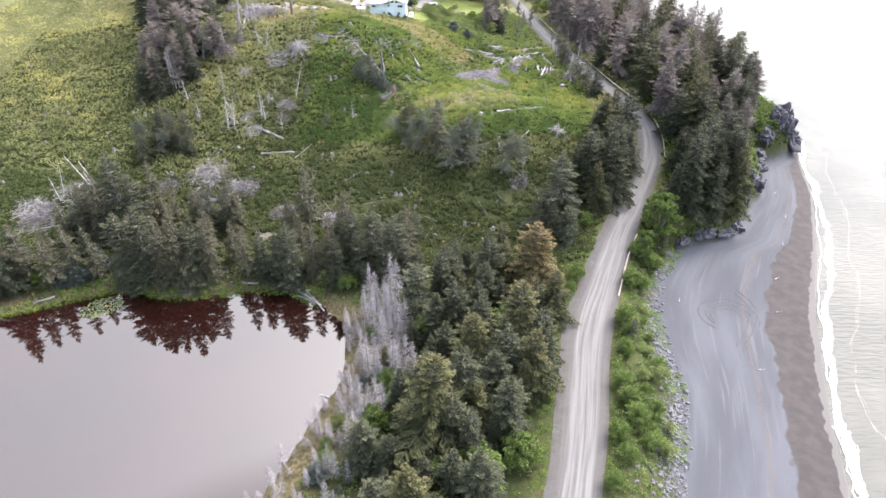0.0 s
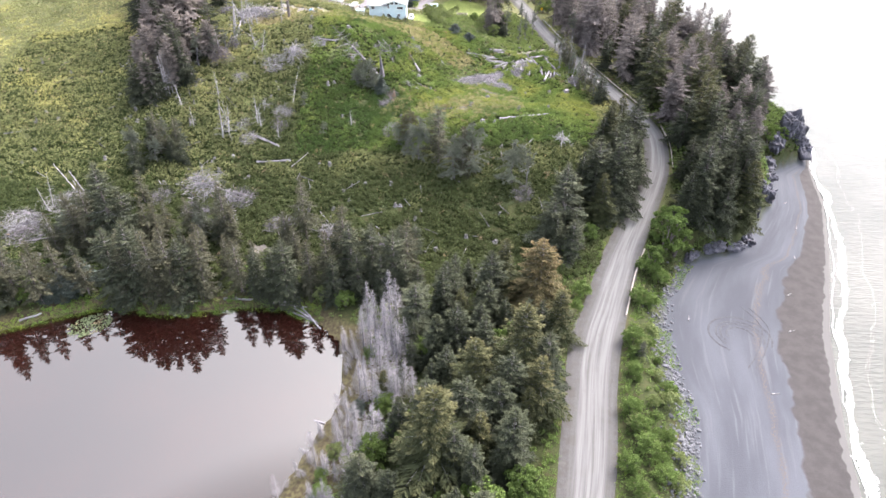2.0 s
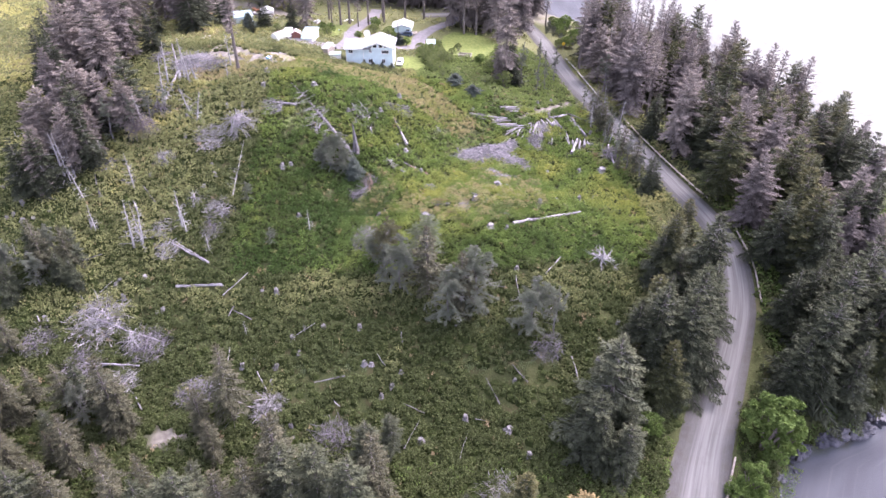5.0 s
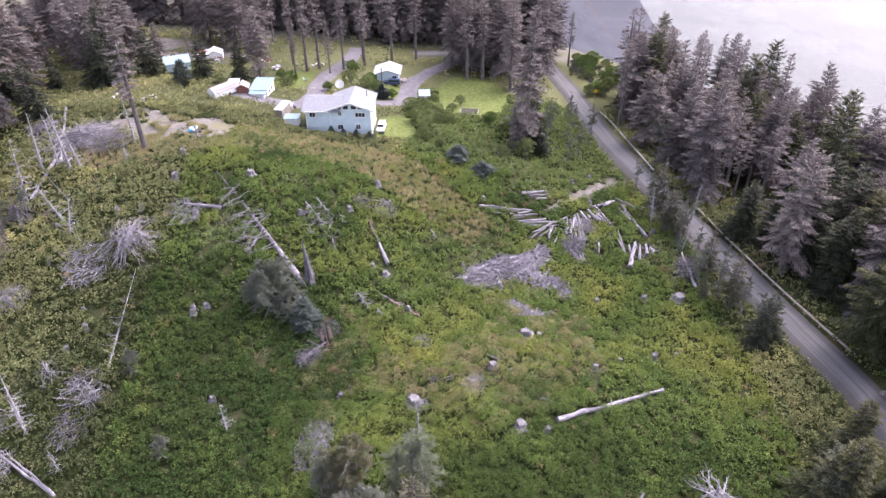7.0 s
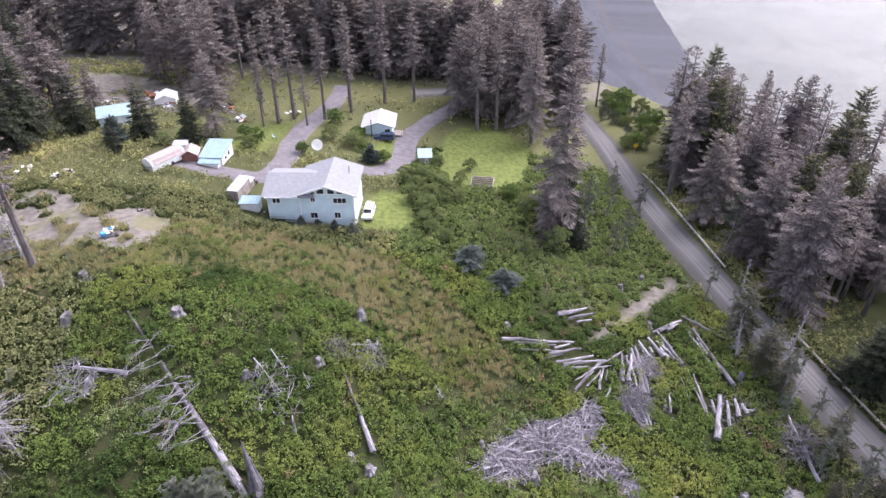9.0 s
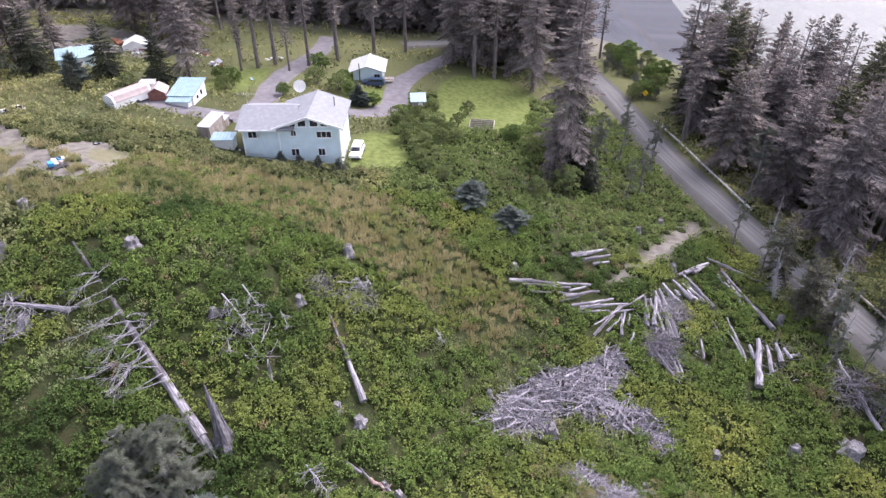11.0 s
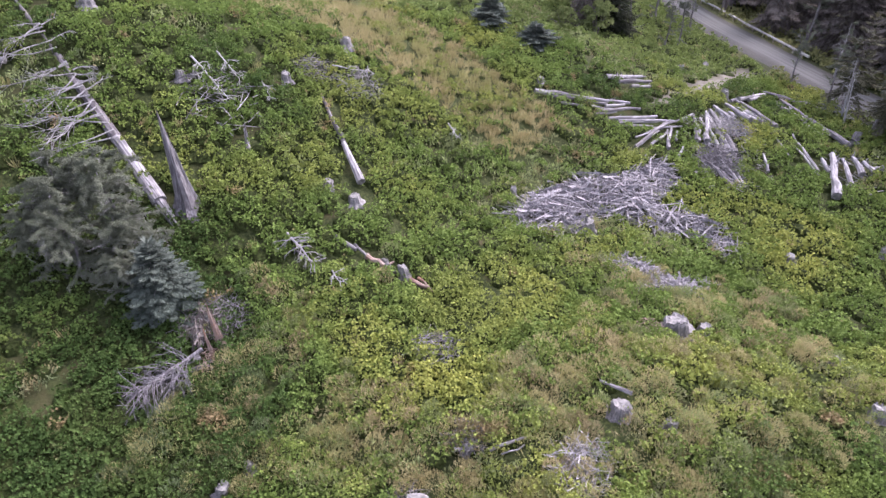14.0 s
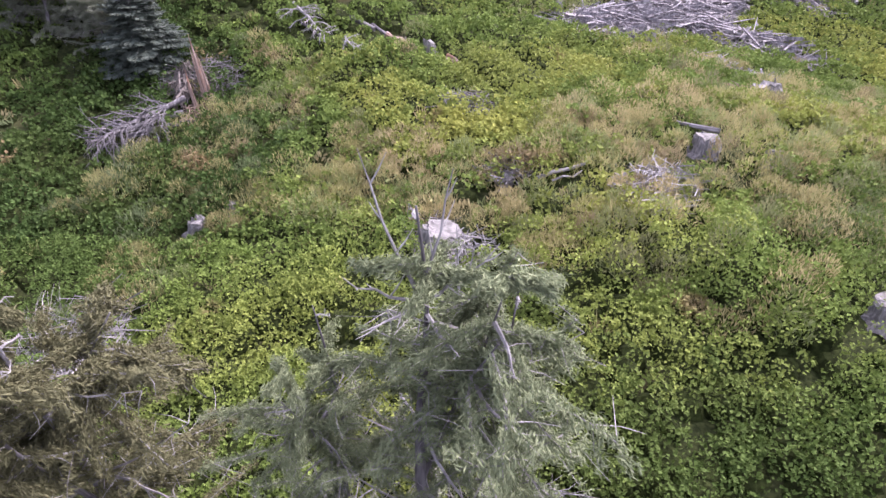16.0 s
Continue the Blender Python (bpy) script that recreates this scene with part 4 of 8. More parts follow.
kind_of_tree("tall2", "forest_spruce", spruce_meshes(8, M["needle_plum"], 26, 7.4, 0.08, 26, 8, power=0.48, gaps=0.14, dead_low=0.2, droop=0.4, lean=0.02, fine=1.3), "tall dark spruce on the coastal bluff", 26, group="forest spruces")
kind_of_tree("tall3", "forest_spruce", spruce_meshes(9, M["needle_olive"], 26, 7.8, 0.06, 25, 8, power=0.5, gaps=0.16, dead_low=0.16, droop=0.4, lean=0.02, fine=1.3), "tall olive spruce on the coastal bluff", 26, group="forest spruces")
kind_of_tree("pole", "forest_spruce", spruce_meshes(10, M["needle_brown"], 26, 4.0, 0.40, 17, 7, gaps=0.2, droop=0.4, fine=1.3), "tall forest spruce with a long bare trunk", 26, group="forest spruces")
kind_of_tree("bole", "forest_spruce", spruce_meshes(27, M["needle_plum"], 26, 5.0, 0.34, 16, 6, dense=0.8, power=0.5, gaps=0.34, dead_low=0.5, droop=0.5, fine=0.95), "tall thin-crowned spruce with a long bare trunk", 26, group="forest spruces")
kind_of_tree("cone", "small_spruce", spruce_meshes(31, M["needle_blue"], 5.6, 2.3, 0.02, 24, 14, dense=1.3, droop=0.12, power=0.75, gaps=0.04, fine=0.34), "dense blue-green young spruce on the slope", 5.6, group="spruces")
kind_of_tree("ragged", "ragged_spruce", mossy_meshes(13, M["needle_moss"], 11, 3.4, 72, 110, "twig"), "ragged half-dead grey-green spruce with bare crooked limbs", 11, group="spruces")
kind_of_tree("ragged2", "ragged_spruce", mossy_meshes(14, M["needle_tan"], 9, 2.9, 84, 140), "ragged olive-brown spruce with dead lower limbs", 9, group="spruces")
kind_of_tree("wispy", "ragged_spruce", mossy_meshes(15, M["needle_lichen"], 9, 1.7, 40, 50), "wispy grey half-bare spruce beside the road", 9, group="spruces")
kind_of_tree("scrub", "ragged_spruce", mossy_meshes(16, M["needle_lichen"], 7, 2.5, 72, 120), "bushy grey-green spruce hung with lichen", 7, group="spruces")
kind_of_tree("bushy", "young_spruce", spruce_meshes(11, M["needle_blue"], 3.0, 1.6, 0.02, 17, 13, dense=1.2, droop=0.05, power=0.5, fine=0.25), "low rounded blue-green young spruce", 3, "shrub", "young spruces")
kind_of_tree("ghost", "dead_spruce", dead_meshes(21, 13, 2.1, 60, 5, 6, wide=0.8, wood="twig", curl=0.45), "dead silver-grey spruce with fine bare twigs", 13, group="dead trees")
kind_of_tree("ghost2", "dead_spruce", dead_meshes(22, 9, 1.7, 46, 5, 6, lean=0.06, wide=0.85, wood="twig", curl=0.45), "dead pale grey spruce leaning over the pond", 9, group="dead trees")
kind_of_tree("snag", "dead_snag", dead_meshes(23, 9, 2.3, 18, 2, 3, wood="ghost", thick=0.024, wide=2.2, curl=0.3, lean=0.06, stem="ghost"), "bare bleached snag with a few dead limbs", 9, group="dead trees")
kind_of_tree("spar", "dead_snag", dead_meshes(25, 20, 3.0, 22, 2, 3, wood="ghost", thick=0.011, wide=2.2, bare=0.12, stem="ghost"), "tall thin bleached dead spruce with sparse limbs", 20, group="dead trees")
kind_of_tree("alder", "alder", bush_meshes(31, M["alder"], 8, 3.0, 46, 60, 0.42), "bright green leafy alder by the road", 8, group="alders")
kind_of_tree("brush", "alder_bush", bush_meshes(32, M["alder"], 3, 2.0, 46, 60, 0.22), "rounded green alder bush", 3, "shrub", "alder bushes")
kind_of_tree("willow", "willow_bush", bush_meshes(33, M["hedge"], 3, 1.9, 46, 60, 0.20), "dull green willow bush", 3, "shrub", "willow bushes")


# ---- where things stand ----
FRONT = [
    ("rust", 42.7, -139.4, 18), ("olive", 36.7, -162.6, 20.5), ("olive", 20.5, -183.2, 23), ("dark2", 26.1, -176.5, 18), ("dark", 33.4, -181.8, 16),
    ("dark2", 33.8, -169.9, 17), ("olive", 27.7, -166.8, 17), ("dark", 22.7, -138.8, 14), ("mid", 16.2, -147.2, 15), ("dark", 31.2, -145.1, 13),
    ("dark2", 41.2, -164.0, 15), ("mid", 9.0, -186.2, 12), ("dark", 13.7, -188.5, 11), ("dark", 31.6, -174.0, 15), ("dark2", 23.7, -185.1, 16),
    ("olive", 17.1, -198.1, 15), ("dark", 27.8, -195.8, 15), ("dark", 20.5, -154.7, 13), ("olive", 45.4, -150.3, 13), ("mid", 11.8, -196.8, 11),
    ("dark2", 6.9, -198.9, 10),
]
GHOSTS = [
    ("ghost", 10.1, -141.5, 14.5), ("ghost", 7.3, -146.1, 13), ("ghost", 12.4, -154.6, 12), ("ghost", 9.5, -158.5, 13), ("ghost2", 7.6, -165.0, 11),
    ("ghost2", 12.0, -165.3, 11), ("ghost2", 14.5, -162.9, 10), ("ghost2", 6.1, -171.7, 9), ("ghost2", 3.3, -175.0, 8), ("ghost2", 9.4, -172.9, 10),
    ("ghost2", 1.6, -180.9, 7), ("ghost2", 5.3, -181.9, 8), ("ghost2", 0.4, -186.0, 6), ("ghost2", 4.2, -188.2, 7), ("ghost2", -0.5, -189.8, 5),
    ("ghost2", 2.9, -192.8, 6), ("ghost2", -0.7, -193.7, 4.5), ("ghost2", 7.8, -177.4, 9), ("ghost", 9.8, -150.1, 13), ("ghost", 7.0, -152.4, 12),
    ("ghost2", 5.9, -179.3, 8), ("ghost2", 13.4, -170.6, 9),
]
SHORE = [
    ("dark2", -80.2, -138.6, 19.7), ("grey2", -75.8, -135.6, 16.8), ("grey2", -66.3, -132.9, 15.1), ("mid", -53.4, -132.6, 18.8),
    ("mid", -48.0, -133.5, 21.0), ("grey", -43.7, -134.7, 19.2), ("grey", -39.7, -134.5, 20.7), ("mid", -37.3, -133.4, 17.0),
    ("grey", -33, -114, 18), ("grey2", -25.7, -130.9, 14.8), ("dark2", -21.2, -132.1, 13.6), ("mid", -14.2, -132.9, 17.0),
    ("dark2", -17.0, -132.6, 14.4), ("grey2", -13.5, -112, 18), ("grey", -4.8, -131.3, 17.0), ("mid", 0.6, -130.1, 18.6),
    ("mid", 5.5, -129.8, 18.1), ("mid", 10.5, -131.5, 17.8), ("grey", 13.3, -127.2, 17.2), ("mid", -3.0, -134.4, 13.1), ("grey", -8.8, -132.1, 15.5),
    ("mid", 2.4, -133.3, 13.1),
]
SHORE2 = [
    ("grey2", -70.0, -136.3, 14.5), ("grey", -33.7, -132.0, 17.1), ("grey", -80.4, -134.5, 11.4), ("grey2", -60.8, -132.9, 11.5),
    ("grey", -1.1, -127.2, 20.9), ("mid", 7.9, -133.6, 13.0), ("mid", 13.3, -133.7, 11.5),
    ("mid", -60.2, -116.5, 24.4), ("grey2", -65.3, -116.6, 18.3),
    ("mid", -57.1, -115.0, 17.7), ("grey2", -53.1, -113.7, 13.7), ("grey", -69.6, -116.8, 15.2), ("grey2", -60.7, -80.4, 13.4),
    ("grey2", -55.8, -79.2, 10.8), ("mid", 16.1, -133.8, 9.9), ("grey", -50.3, -133.5, 16.2),
]
HILL_TREES = [
    ("dark2", -73.5, -59.4, 14.6), ("dark2", -68.5, -58.6, 15.4), ("tall", -73.7, -44.2, 14.9), ("tall", -65.6, -41.3, 18.4),
    ("tall", -60.4, -42.4, 15.7), ("tall", -54.6, -42.2, 12.9), ("tall", -68.8, -43.8, 14.0), ("mid", -70.9, -59.7, 10.1),
    ("scrub", 14.8, -87.2, 13.8), ("grey2", 20.2, -88.7, 16.2), ("scrub", 24.3, -94.1, 13.7), ("scrub", 29.4, -91.3, 14.5),
    ("grey", 26.7, -92.3, 13.7), ("scrub", 40.0, -97.1, 13.9), ("wispy", 43.9, -98.5, 12.7), ("mid", 50.9, -115.3, 20.2),
    ("dark", 60.1, -105.6, 20.9), ("dark", 64.6, -106.6, 19.7), ("dark", 66.8, -103.0, 22), ("dark", 72.6, -90.0, 21),
    ("olive", 67.3, -84.1, 15.5), ("dark2", 69.5, -97.0, 17), ("dark2", 72.0, -95.5, 16), ("mid", 47.9, -120.3, 14.7),
    ("mid", 52.5, -123.2, 10.6),
]
ROADSIDE = [
    ("brush", 54.0, -118.7, 4), ("brush", 57.9, -116.6, 4), ("brush", 52.2, -121.9, 4), ("alder", 76.5, -119.0, 14), ("alder", 79.6, -118.0, 10),
    ("alder", 71.0, -127.0, 8), ("brush", 69.1, -127.9, 4), ("brush", 72.7, -128.9, 4), ("brush", 65.3, -138.5, 4), ("brush", 68.6, -137.4, 3.5),
    ("brush", 61.0, -151.6, 4), ("willow", 65.0, -148.7, 4), ("mid", 61.6, -156.1, 5), ("brush", 59.3, -159.9, 3), ("brush", 56.5, -169.7, 3.5),
    ("brush", 57.1, -174.0, 3.5), ("brush", 53.3, -181.9, 3.5), ("brush", 53.8, -186.3, 3), ("brush", 50.2, -191.8, 3), ("brush", 52.6, -137.3, 4),
    ("brush", 50.7, -142.0, 3),
]
BLUFF = [
    ("dark", 86.0, -109.0, 23), ("dark", 90.5, -103.0, 24), ("olive", 99.5, -106.0, 19), ("dark2", 97.0, -97.0, 23), ("dark2", 110.4, -74, 19),
    ("tall3", 119.5, -37.1, 20), ("tall3", 105.9, -50.7, 20), ("tall2", 121.8, -54.7, 17), ("tall2", 124.2, -7.8, 21), ("tall2", 97.6, -52.1, 22),
    ("tall2", 93.2, -44.5, 23), ("tall2", 115.4, -4.0, 23), ("tall3", 85.9, -58.1, 22), ("tall", 82.3, -35.7, 23), ("dark2", 98.5, -102.5, 21),
    ("dark", 82.5, -111.0, 16), ("dark2", 92.5, -110.5, 16), ("dark2", 90.0, -79.0, 17), ("tall2", 89.0, -68.0, 19), ("olive", 96.2, -72.8, 19),
]
CAPE = [
    ("tall2", 130.8, -32.1, 15), ("tall2", 110.0, -78.3, 14), ("dark2", 104.5, -88.3, 12), ("alder", 127.5, -63.0, 6), ("alder", 122.2, -65.6, 7),
]
SEAWARD = [
    ("bole", 71.0, 43.4, 27), ("bole", 73.3, 44.9, 27), ("bole", 75.1, 39.1, 25), ("pole", 78.6, 40.7, 25), ("bole", 82.4, 41.4, 24),
    ("bole", 82.8, 24.2, 27), ("bole", 93.7, 26.9, 26), ("pole", 98.0, 23.2, 22), ("bole", 89.0, 21.0, 22), ("bole", 79.9, 23.0, 22),
    ("bole", 105.6, 18.6, 20), ("pole", 111.9, 20.8, 21), ("bole", 81.6, 10.5, 20), ("bole", 89.7, -1.2, 16), ("bole", 91.1, -5.5, 18),
    ("pole", 67.2, 28.1, 22), ("tall", 71.6, 17.5, 19), ("bole", 85.7, 3.1, 18), ("bole", 98.0, -7.1, 16), ("dark", 86.4, -24.3, 14),
    ("dark", 78.1, -26.9, 13),
]
LONE = [
    ("veteran", 40.6, 7.0, 31), ("veteran", 40.1, 44.4, 26), ("pole", -32.6, -21.0, 27), ("wispy", 57.0, 14.0, 11), ("grey2", 64.5, -17.5, 11),
    ("grey2", 64.8, -24.5, 9), ("grey2", 66.0, -24.0, 9), ("grey2", 68.0, -38.0, 9), ("tall2", 50.0, 62.0, 24), ("pole", 61.4, 76.9, 17),
    ("wispy", 50.4, 3.8, 8), ("grey2", 66.5, -27.5, 8), ("grey2", 69.5, -46.0, 10),
    ("dark2", 71.0, -55.0, 10), ("grey", 65.8, -43.9, 5),
]
LOGS_YARD = [
    (29.2, -22.0, 39.7, -20.5, 0.22), (36.0, -23.3, 40.6, -21.5, 0.2), (36.6, -24.5, 42.2, -22.5, 0.2), (37.6, -24.6, 43.9, -23.1, 0.16),
    (38.7, -28.4, 43.2, -23.2, 0.2), (42.1, -28.1, 43.3, -24.4, 0.2), (46.4, -26.5, 47.7, -21.8, 0.3), (48.6, -28.4, 48.5, -20.3, 0.34),
    (50.1, -22.2, 49.3, -19.2, 0.24), (52.3, -22.1, 50.9, -18.4, 0.26), (54.5, -23.4, 52.9, -17.6, 0.26), (53.0, -16.6, 57.3, -13.6, 0.24),
    (57.7, -12.1, 63.3, -17.5, 0.12), (60.5, -26.7, 58.4, -15.4, 0.28), (60.5, -26.5, 59.6, -22.7, 0.2), (55.7, -31.1, 55.6, -25.0, 0.13),
    (46.8, -33.4, 45.3, -28.9, 0.2), (47.5, -33.0, 46.5, -28.1, 0.2), (37.9, -15.9, 42.7, -13.2, 0.22), (39.3, -16.4, 43.6, -14.1, 0.22),
]
LOGS_NEAR = [
    (55.9, -34.8, 58.1, -28.5, 0.42),
    (56.8, -31.2, 56.8, -29.2, 0.22),
    (58.0, -33.1, 58.8, -29.3, 0.24),
    (59.6, -31.7, 59.9, -29.0, 0.28),
    (60.9, -31.3, 60.6, -29.7, 0.26),
    (62.0, -30.7, 60.7, -30.7, 0.24),
    (65.6, -41.4, 65.8, -31.8, 0.26),
    (-14.3, -37.3, -20.2, -37.0, 0.28),
    (13.3, -41.0, 11.5, -37.2, 0.32),
    (4.7, -40.9, 4.0, -38.9, 0.14),
    (51.0, -31.0, 51.4, -28.4, 0.15),
    (22.6, -64.7, 24.6, -64.1, 0.09),
    (23.2, -65.0, 24.4, -64.6, 0.05),
    (30.7, -61.3, 29.1, -60.3, 0.13),
    (4.9, -57.5, 2.0, -59.5, 0.16),
    (35.9, -68.4, 37.3, -68.7, 0.14),
]
LOGS_HILL = [
    (37.8, -71.8, 53.3, -65.6, 0.38), (-26.3, -79.4, -35.6, -74.4, 0.22), (-32.3, -83.9, -22.2, -84.4, 0.26), (-21.8, -86.4, -17.5, -81.6, 0.12),
    (-45.7, -100.1, -34.8, -100.6, 0.26), (-47.8, -23.1, -58.7, 1.3, 0.3), (-48.6, -33.0, -50.6, -13.8, 0.34),
    (-41.4, -34.0, -50.0, -25.7, 0.1), (-70.3, -56.7, -75.2, -50.2, 0.12), (-46.2, -82.5, -48.1, -84.9, 0.12), (46.3, -21.6, 39.0, -26.9, 0.14),
]
LOGS_LEFT = [
    (-71.6, -103.4, -91.0, -84.3, 0.22), (-77.7, -95.4, -85.4, -87.2, 0.2), (-75.5, -114.5, -78.7, -105.9, 0.16), (-84.6, -107.3, -92.3, -109.6, 0.2),
    (-86.4, -105.1, -90.9, -103.3, 0.3), (-31.6, -95.8, -50.3, -89.7, 0.2), (-39.9, -100.2, -47.9, -101.3, 0.2), (-26.5, -79.2, -34.8, -74.2, 0.2),
    (-22.5, -84.1, -32.2, -84.2, 0.22), (-76.4, -112.5, -87.4, -116.0, 0.2), (-73.6, -101.9, -82.5, -91.3, 0.15),
]
LOGS_POND = [
    (-16.2, -134.5, -9.4, -136.1, 0.16), (-15.1, -133.9, -6.3, -140.4, 0.2), (-10.8, -135.8, -5.4, -142.2, 0.16),
    (-18.9, -134.2, -11.0, -134.2, 0.14), (-29.4, -133.4, -22.6, -133.4, 0.2), (-40.3, -135.4, -34.6, -134.3, 0.18),
    (-73.0, -141.5, -69.1, -139.2, 0.18), (-5.0, -167.0, -0.2, -168.8, 0.14), (-12.6, -136.8, -7.7, -139.6, 0.14),
]
STUMPS_NEAR = [
    (10.2, -23.0, 0.5), (13.0, -42.9, 0.45), (25.9, -37.2, 0.3), (6.0, -31.5, 0.4), (56.7, -42.5, 0.45), (62.3, -42.9, 0.85), (51.9, -15.3, 0.4),
    (54.3, -1.8, 0.4), (49.7, -5.6, 0.4), (-11.1, -29.1, 0.6), (-24.3, -24.1, 0.5), (-18.1, -38.6, 0.5), (11.5, -27.2, 0.35), (30.1, -19.0, 0.35),
    (32.0, -41.5, 0.4), (-23.5, -30.5, 0.5), (-1.7, -35.3, 0.35), (10.7, -41.7, 0.4), (62.2, -25.0, 0.4), (35.3, -54.5, 0.78),
    (29.9, -62.3, 0.55), (18.85, -67.45, 0.80), (17.2, -49.8, 0.35), (15.7, -48.7, 0.25),
]
STUMPS_FORE = [
    (33.0, -72.2, 0.66), (48.7, -42.6, 0.4), (32.2, -40.9, 0.4), (9.5, -64.4, 0.25), (8.4, -65.7, 0.35), (40.3, -46.7, 0.3), (21.4, -64.3, 0.25),
    (45.4, -56.1, 0.3), (-15.2, -53.5, 0.4), (-13.5, -52.8, 0.4), (-31.2, -37.9, 0.4), (-18.0, -38.6, 0.4), (44.6, -61.7, 0.45), (29.7, -62.2, 0.4),
    (54.2, -57.8, 0.45), (-27.4, -37.3, 0.5), (-23.6, -31.0, 0.5), (-23.9, -24.1, 0.4),
]
STUMPS_SLOPE = [
    (-14.5, -101.4, 0.4), (-7.8, -102.1, 0.42), (8.9, -102.6, 0.4), (10.2, -102.6, 0.35), (12.5, -108.4, 0.35), (19.9, -116.0, 0.5),
    (27.6, -111.8, 0.4), (35.2, -114.3, 0.55), (38.2, -119.6, 0.4), (41.2, -112.8, 0.3), (7.3, -95.4, 0.4), (-13.8, -85.6, 0.4), (-10.8, -85.8, 0.4),
    (-43.0, -85.4, 0.45), (-33.6, -88.8, 0.4), (-45.6, -82.6, 0.3), (-3.5, -94.8, 0.3), (-3.8, -99.7, 0.3), (15.8, -103.7, 0.3), (37.4, -54.1, 0.4),
    (36.3, -73.1, 0.35), (38.0, -83.2, 0.35), (32.3, -63.4, 0.35), (48.9, -58.9, 0.35),
]
STUMPS_FAR = [
    (57.7, -57.2, 0.3), (67.2, -43.0, 0.35), (-55.4, -62.3, 0.45), (-54.5, -70.1, 0.5), (-42.4, -53.8, 0.55), (-15.1, -54.1, 0.4), (-9.2, -66.9, 0.4),
    (-25.5, -29.7, 0.4), (-66.9, -4.6, 0.5), (-70.9, -38.6, 0.4), (-83.3, -34.4, 0.4), (-118.3, -30.3, 0.5), (-124.4, -33.6, 0.5),
    (-104.3, -65.5, 0.5), (-98.0, -63.9, 0.4), (-75.9, -66.2, 0.4), (-43.0, -53.4, 0.5), (-39.5, -46.3, 0.4), (-44.9, -82.0, 0.4),
    (-33.8, -88.5, 0.4),
]
ROTTEN = [
    (12.0, -47.0, 13.6, -47.9, 0.20), (14.4, -48.4, 15.7, -49.2, 0.24), (15.9, -49.1, 17.0, -50.1, 0.22), (17.6, -50.4, 19.0, -51.1, 0.20), (5.6, -57.6, 2.6, -59.2, 0.18),
    (15.6, -49.6, 16.4, -48.7, 0.12), (9.2, -48.6, 10.6, -49.6, 0.08), (18.2, -50.2, 19.4, -51.6, 0.10), (13.4, -47.4, 14.6, -48.7, 0.12),
]


# ---- plant the trees ----
def keep_off_road(x, y, gap=2.2):
    return float(to_line(np.array([x]), np.array([y]), ROAD)[0][0]) > float(half_width(y)) + gap


for stand in (FRONT, GHOSTS, SHORE, SHORE2, HILL_TREES, ROADSIDE, BLUFF, CAPE, SEAWARD, LONE):
    for key, x, y, h in stand:
        plant(key, x, y, h, wide=0.92 if stand in (SHORE, SHORE2) else (1.35 if key == "tall" else 1.1) if stand is HILL_TREES else 1.25 if stand is FRONT else 1.2 if stand is SEAWARD else 1.05 if stand is LONE else 1.15 if stand is GHOSTS else 1.0)
for k, (key, x, y, h) in enumerate(GHOSTS):
    plant("ghost" if k % 3 else "ghost2", x + (1.8, -1.6, 0.6)[k % 3], y + (-1.5, 1.4, 2.4)[k % 3], h * (0.95, 1.1, 0.8)[k % 3])
    plant("ghost2", x + (-1.2, 2.2, 1.6)[k % 3], y + (-2.8, -1.2, 1.0)[k % 3], h * (0.7, 0.85, 0.95)[k % 3])


def fill_stand(seed, count, ring, keys, low, high, apart, clear=5.0, seaside=False):
    """Scatters forest trees inside a ring, not too near one another or the road."""
    rng, done = np.random.default_rng(seed), []
    lo, hi = np.min(ring, 0), np.max(ring, 0)
    for _ in range(count * 40):
        x, y = rng.uniform(lo, hi)
        if len(done) >= count:
            break
        if not inside(np.array(x), np.array(y), ring) or not keep_off_road(x, y, clear) or any(math.hypot(x - a, y - b) < apart for a, b in done):
            continue
        if seaside and x > np.interp(y, FOOT_Y, FOOT_X) - 4:
            continue
        done.append((x, y))
        plant(keys[rng.integers(len(keys))], x, y, rng.uniform(low, high), rng.uniform(0, 360), rng.uniform(0.85, 1.15))


fill_stand(41, 60, [(88, -62), (96, -88), (112, -78), (124, -55), (130, -25), (110, -5), (84, -25), (86, -50)], ("tall2", "dark2", "tall3", "dark"), 14, 21, 3.0, 4, True)
fill_stand(42, 62, [(74, -10), (112, -8), (128, -20), (118, 30), (96, 72), (70, 60), (68, 24)], ("tall2", "pole", "tall3", "pole"), 18, 26, 3.4, 4, True)
fill_stand(43, 110, [(-110, 92), (-30, 92), (0, 84), (44, 86), (58, 92), (62, 106), (-110, 106)], ("tall", "tall2", "tall", "pole"), 17, 27, 2.5, 3)


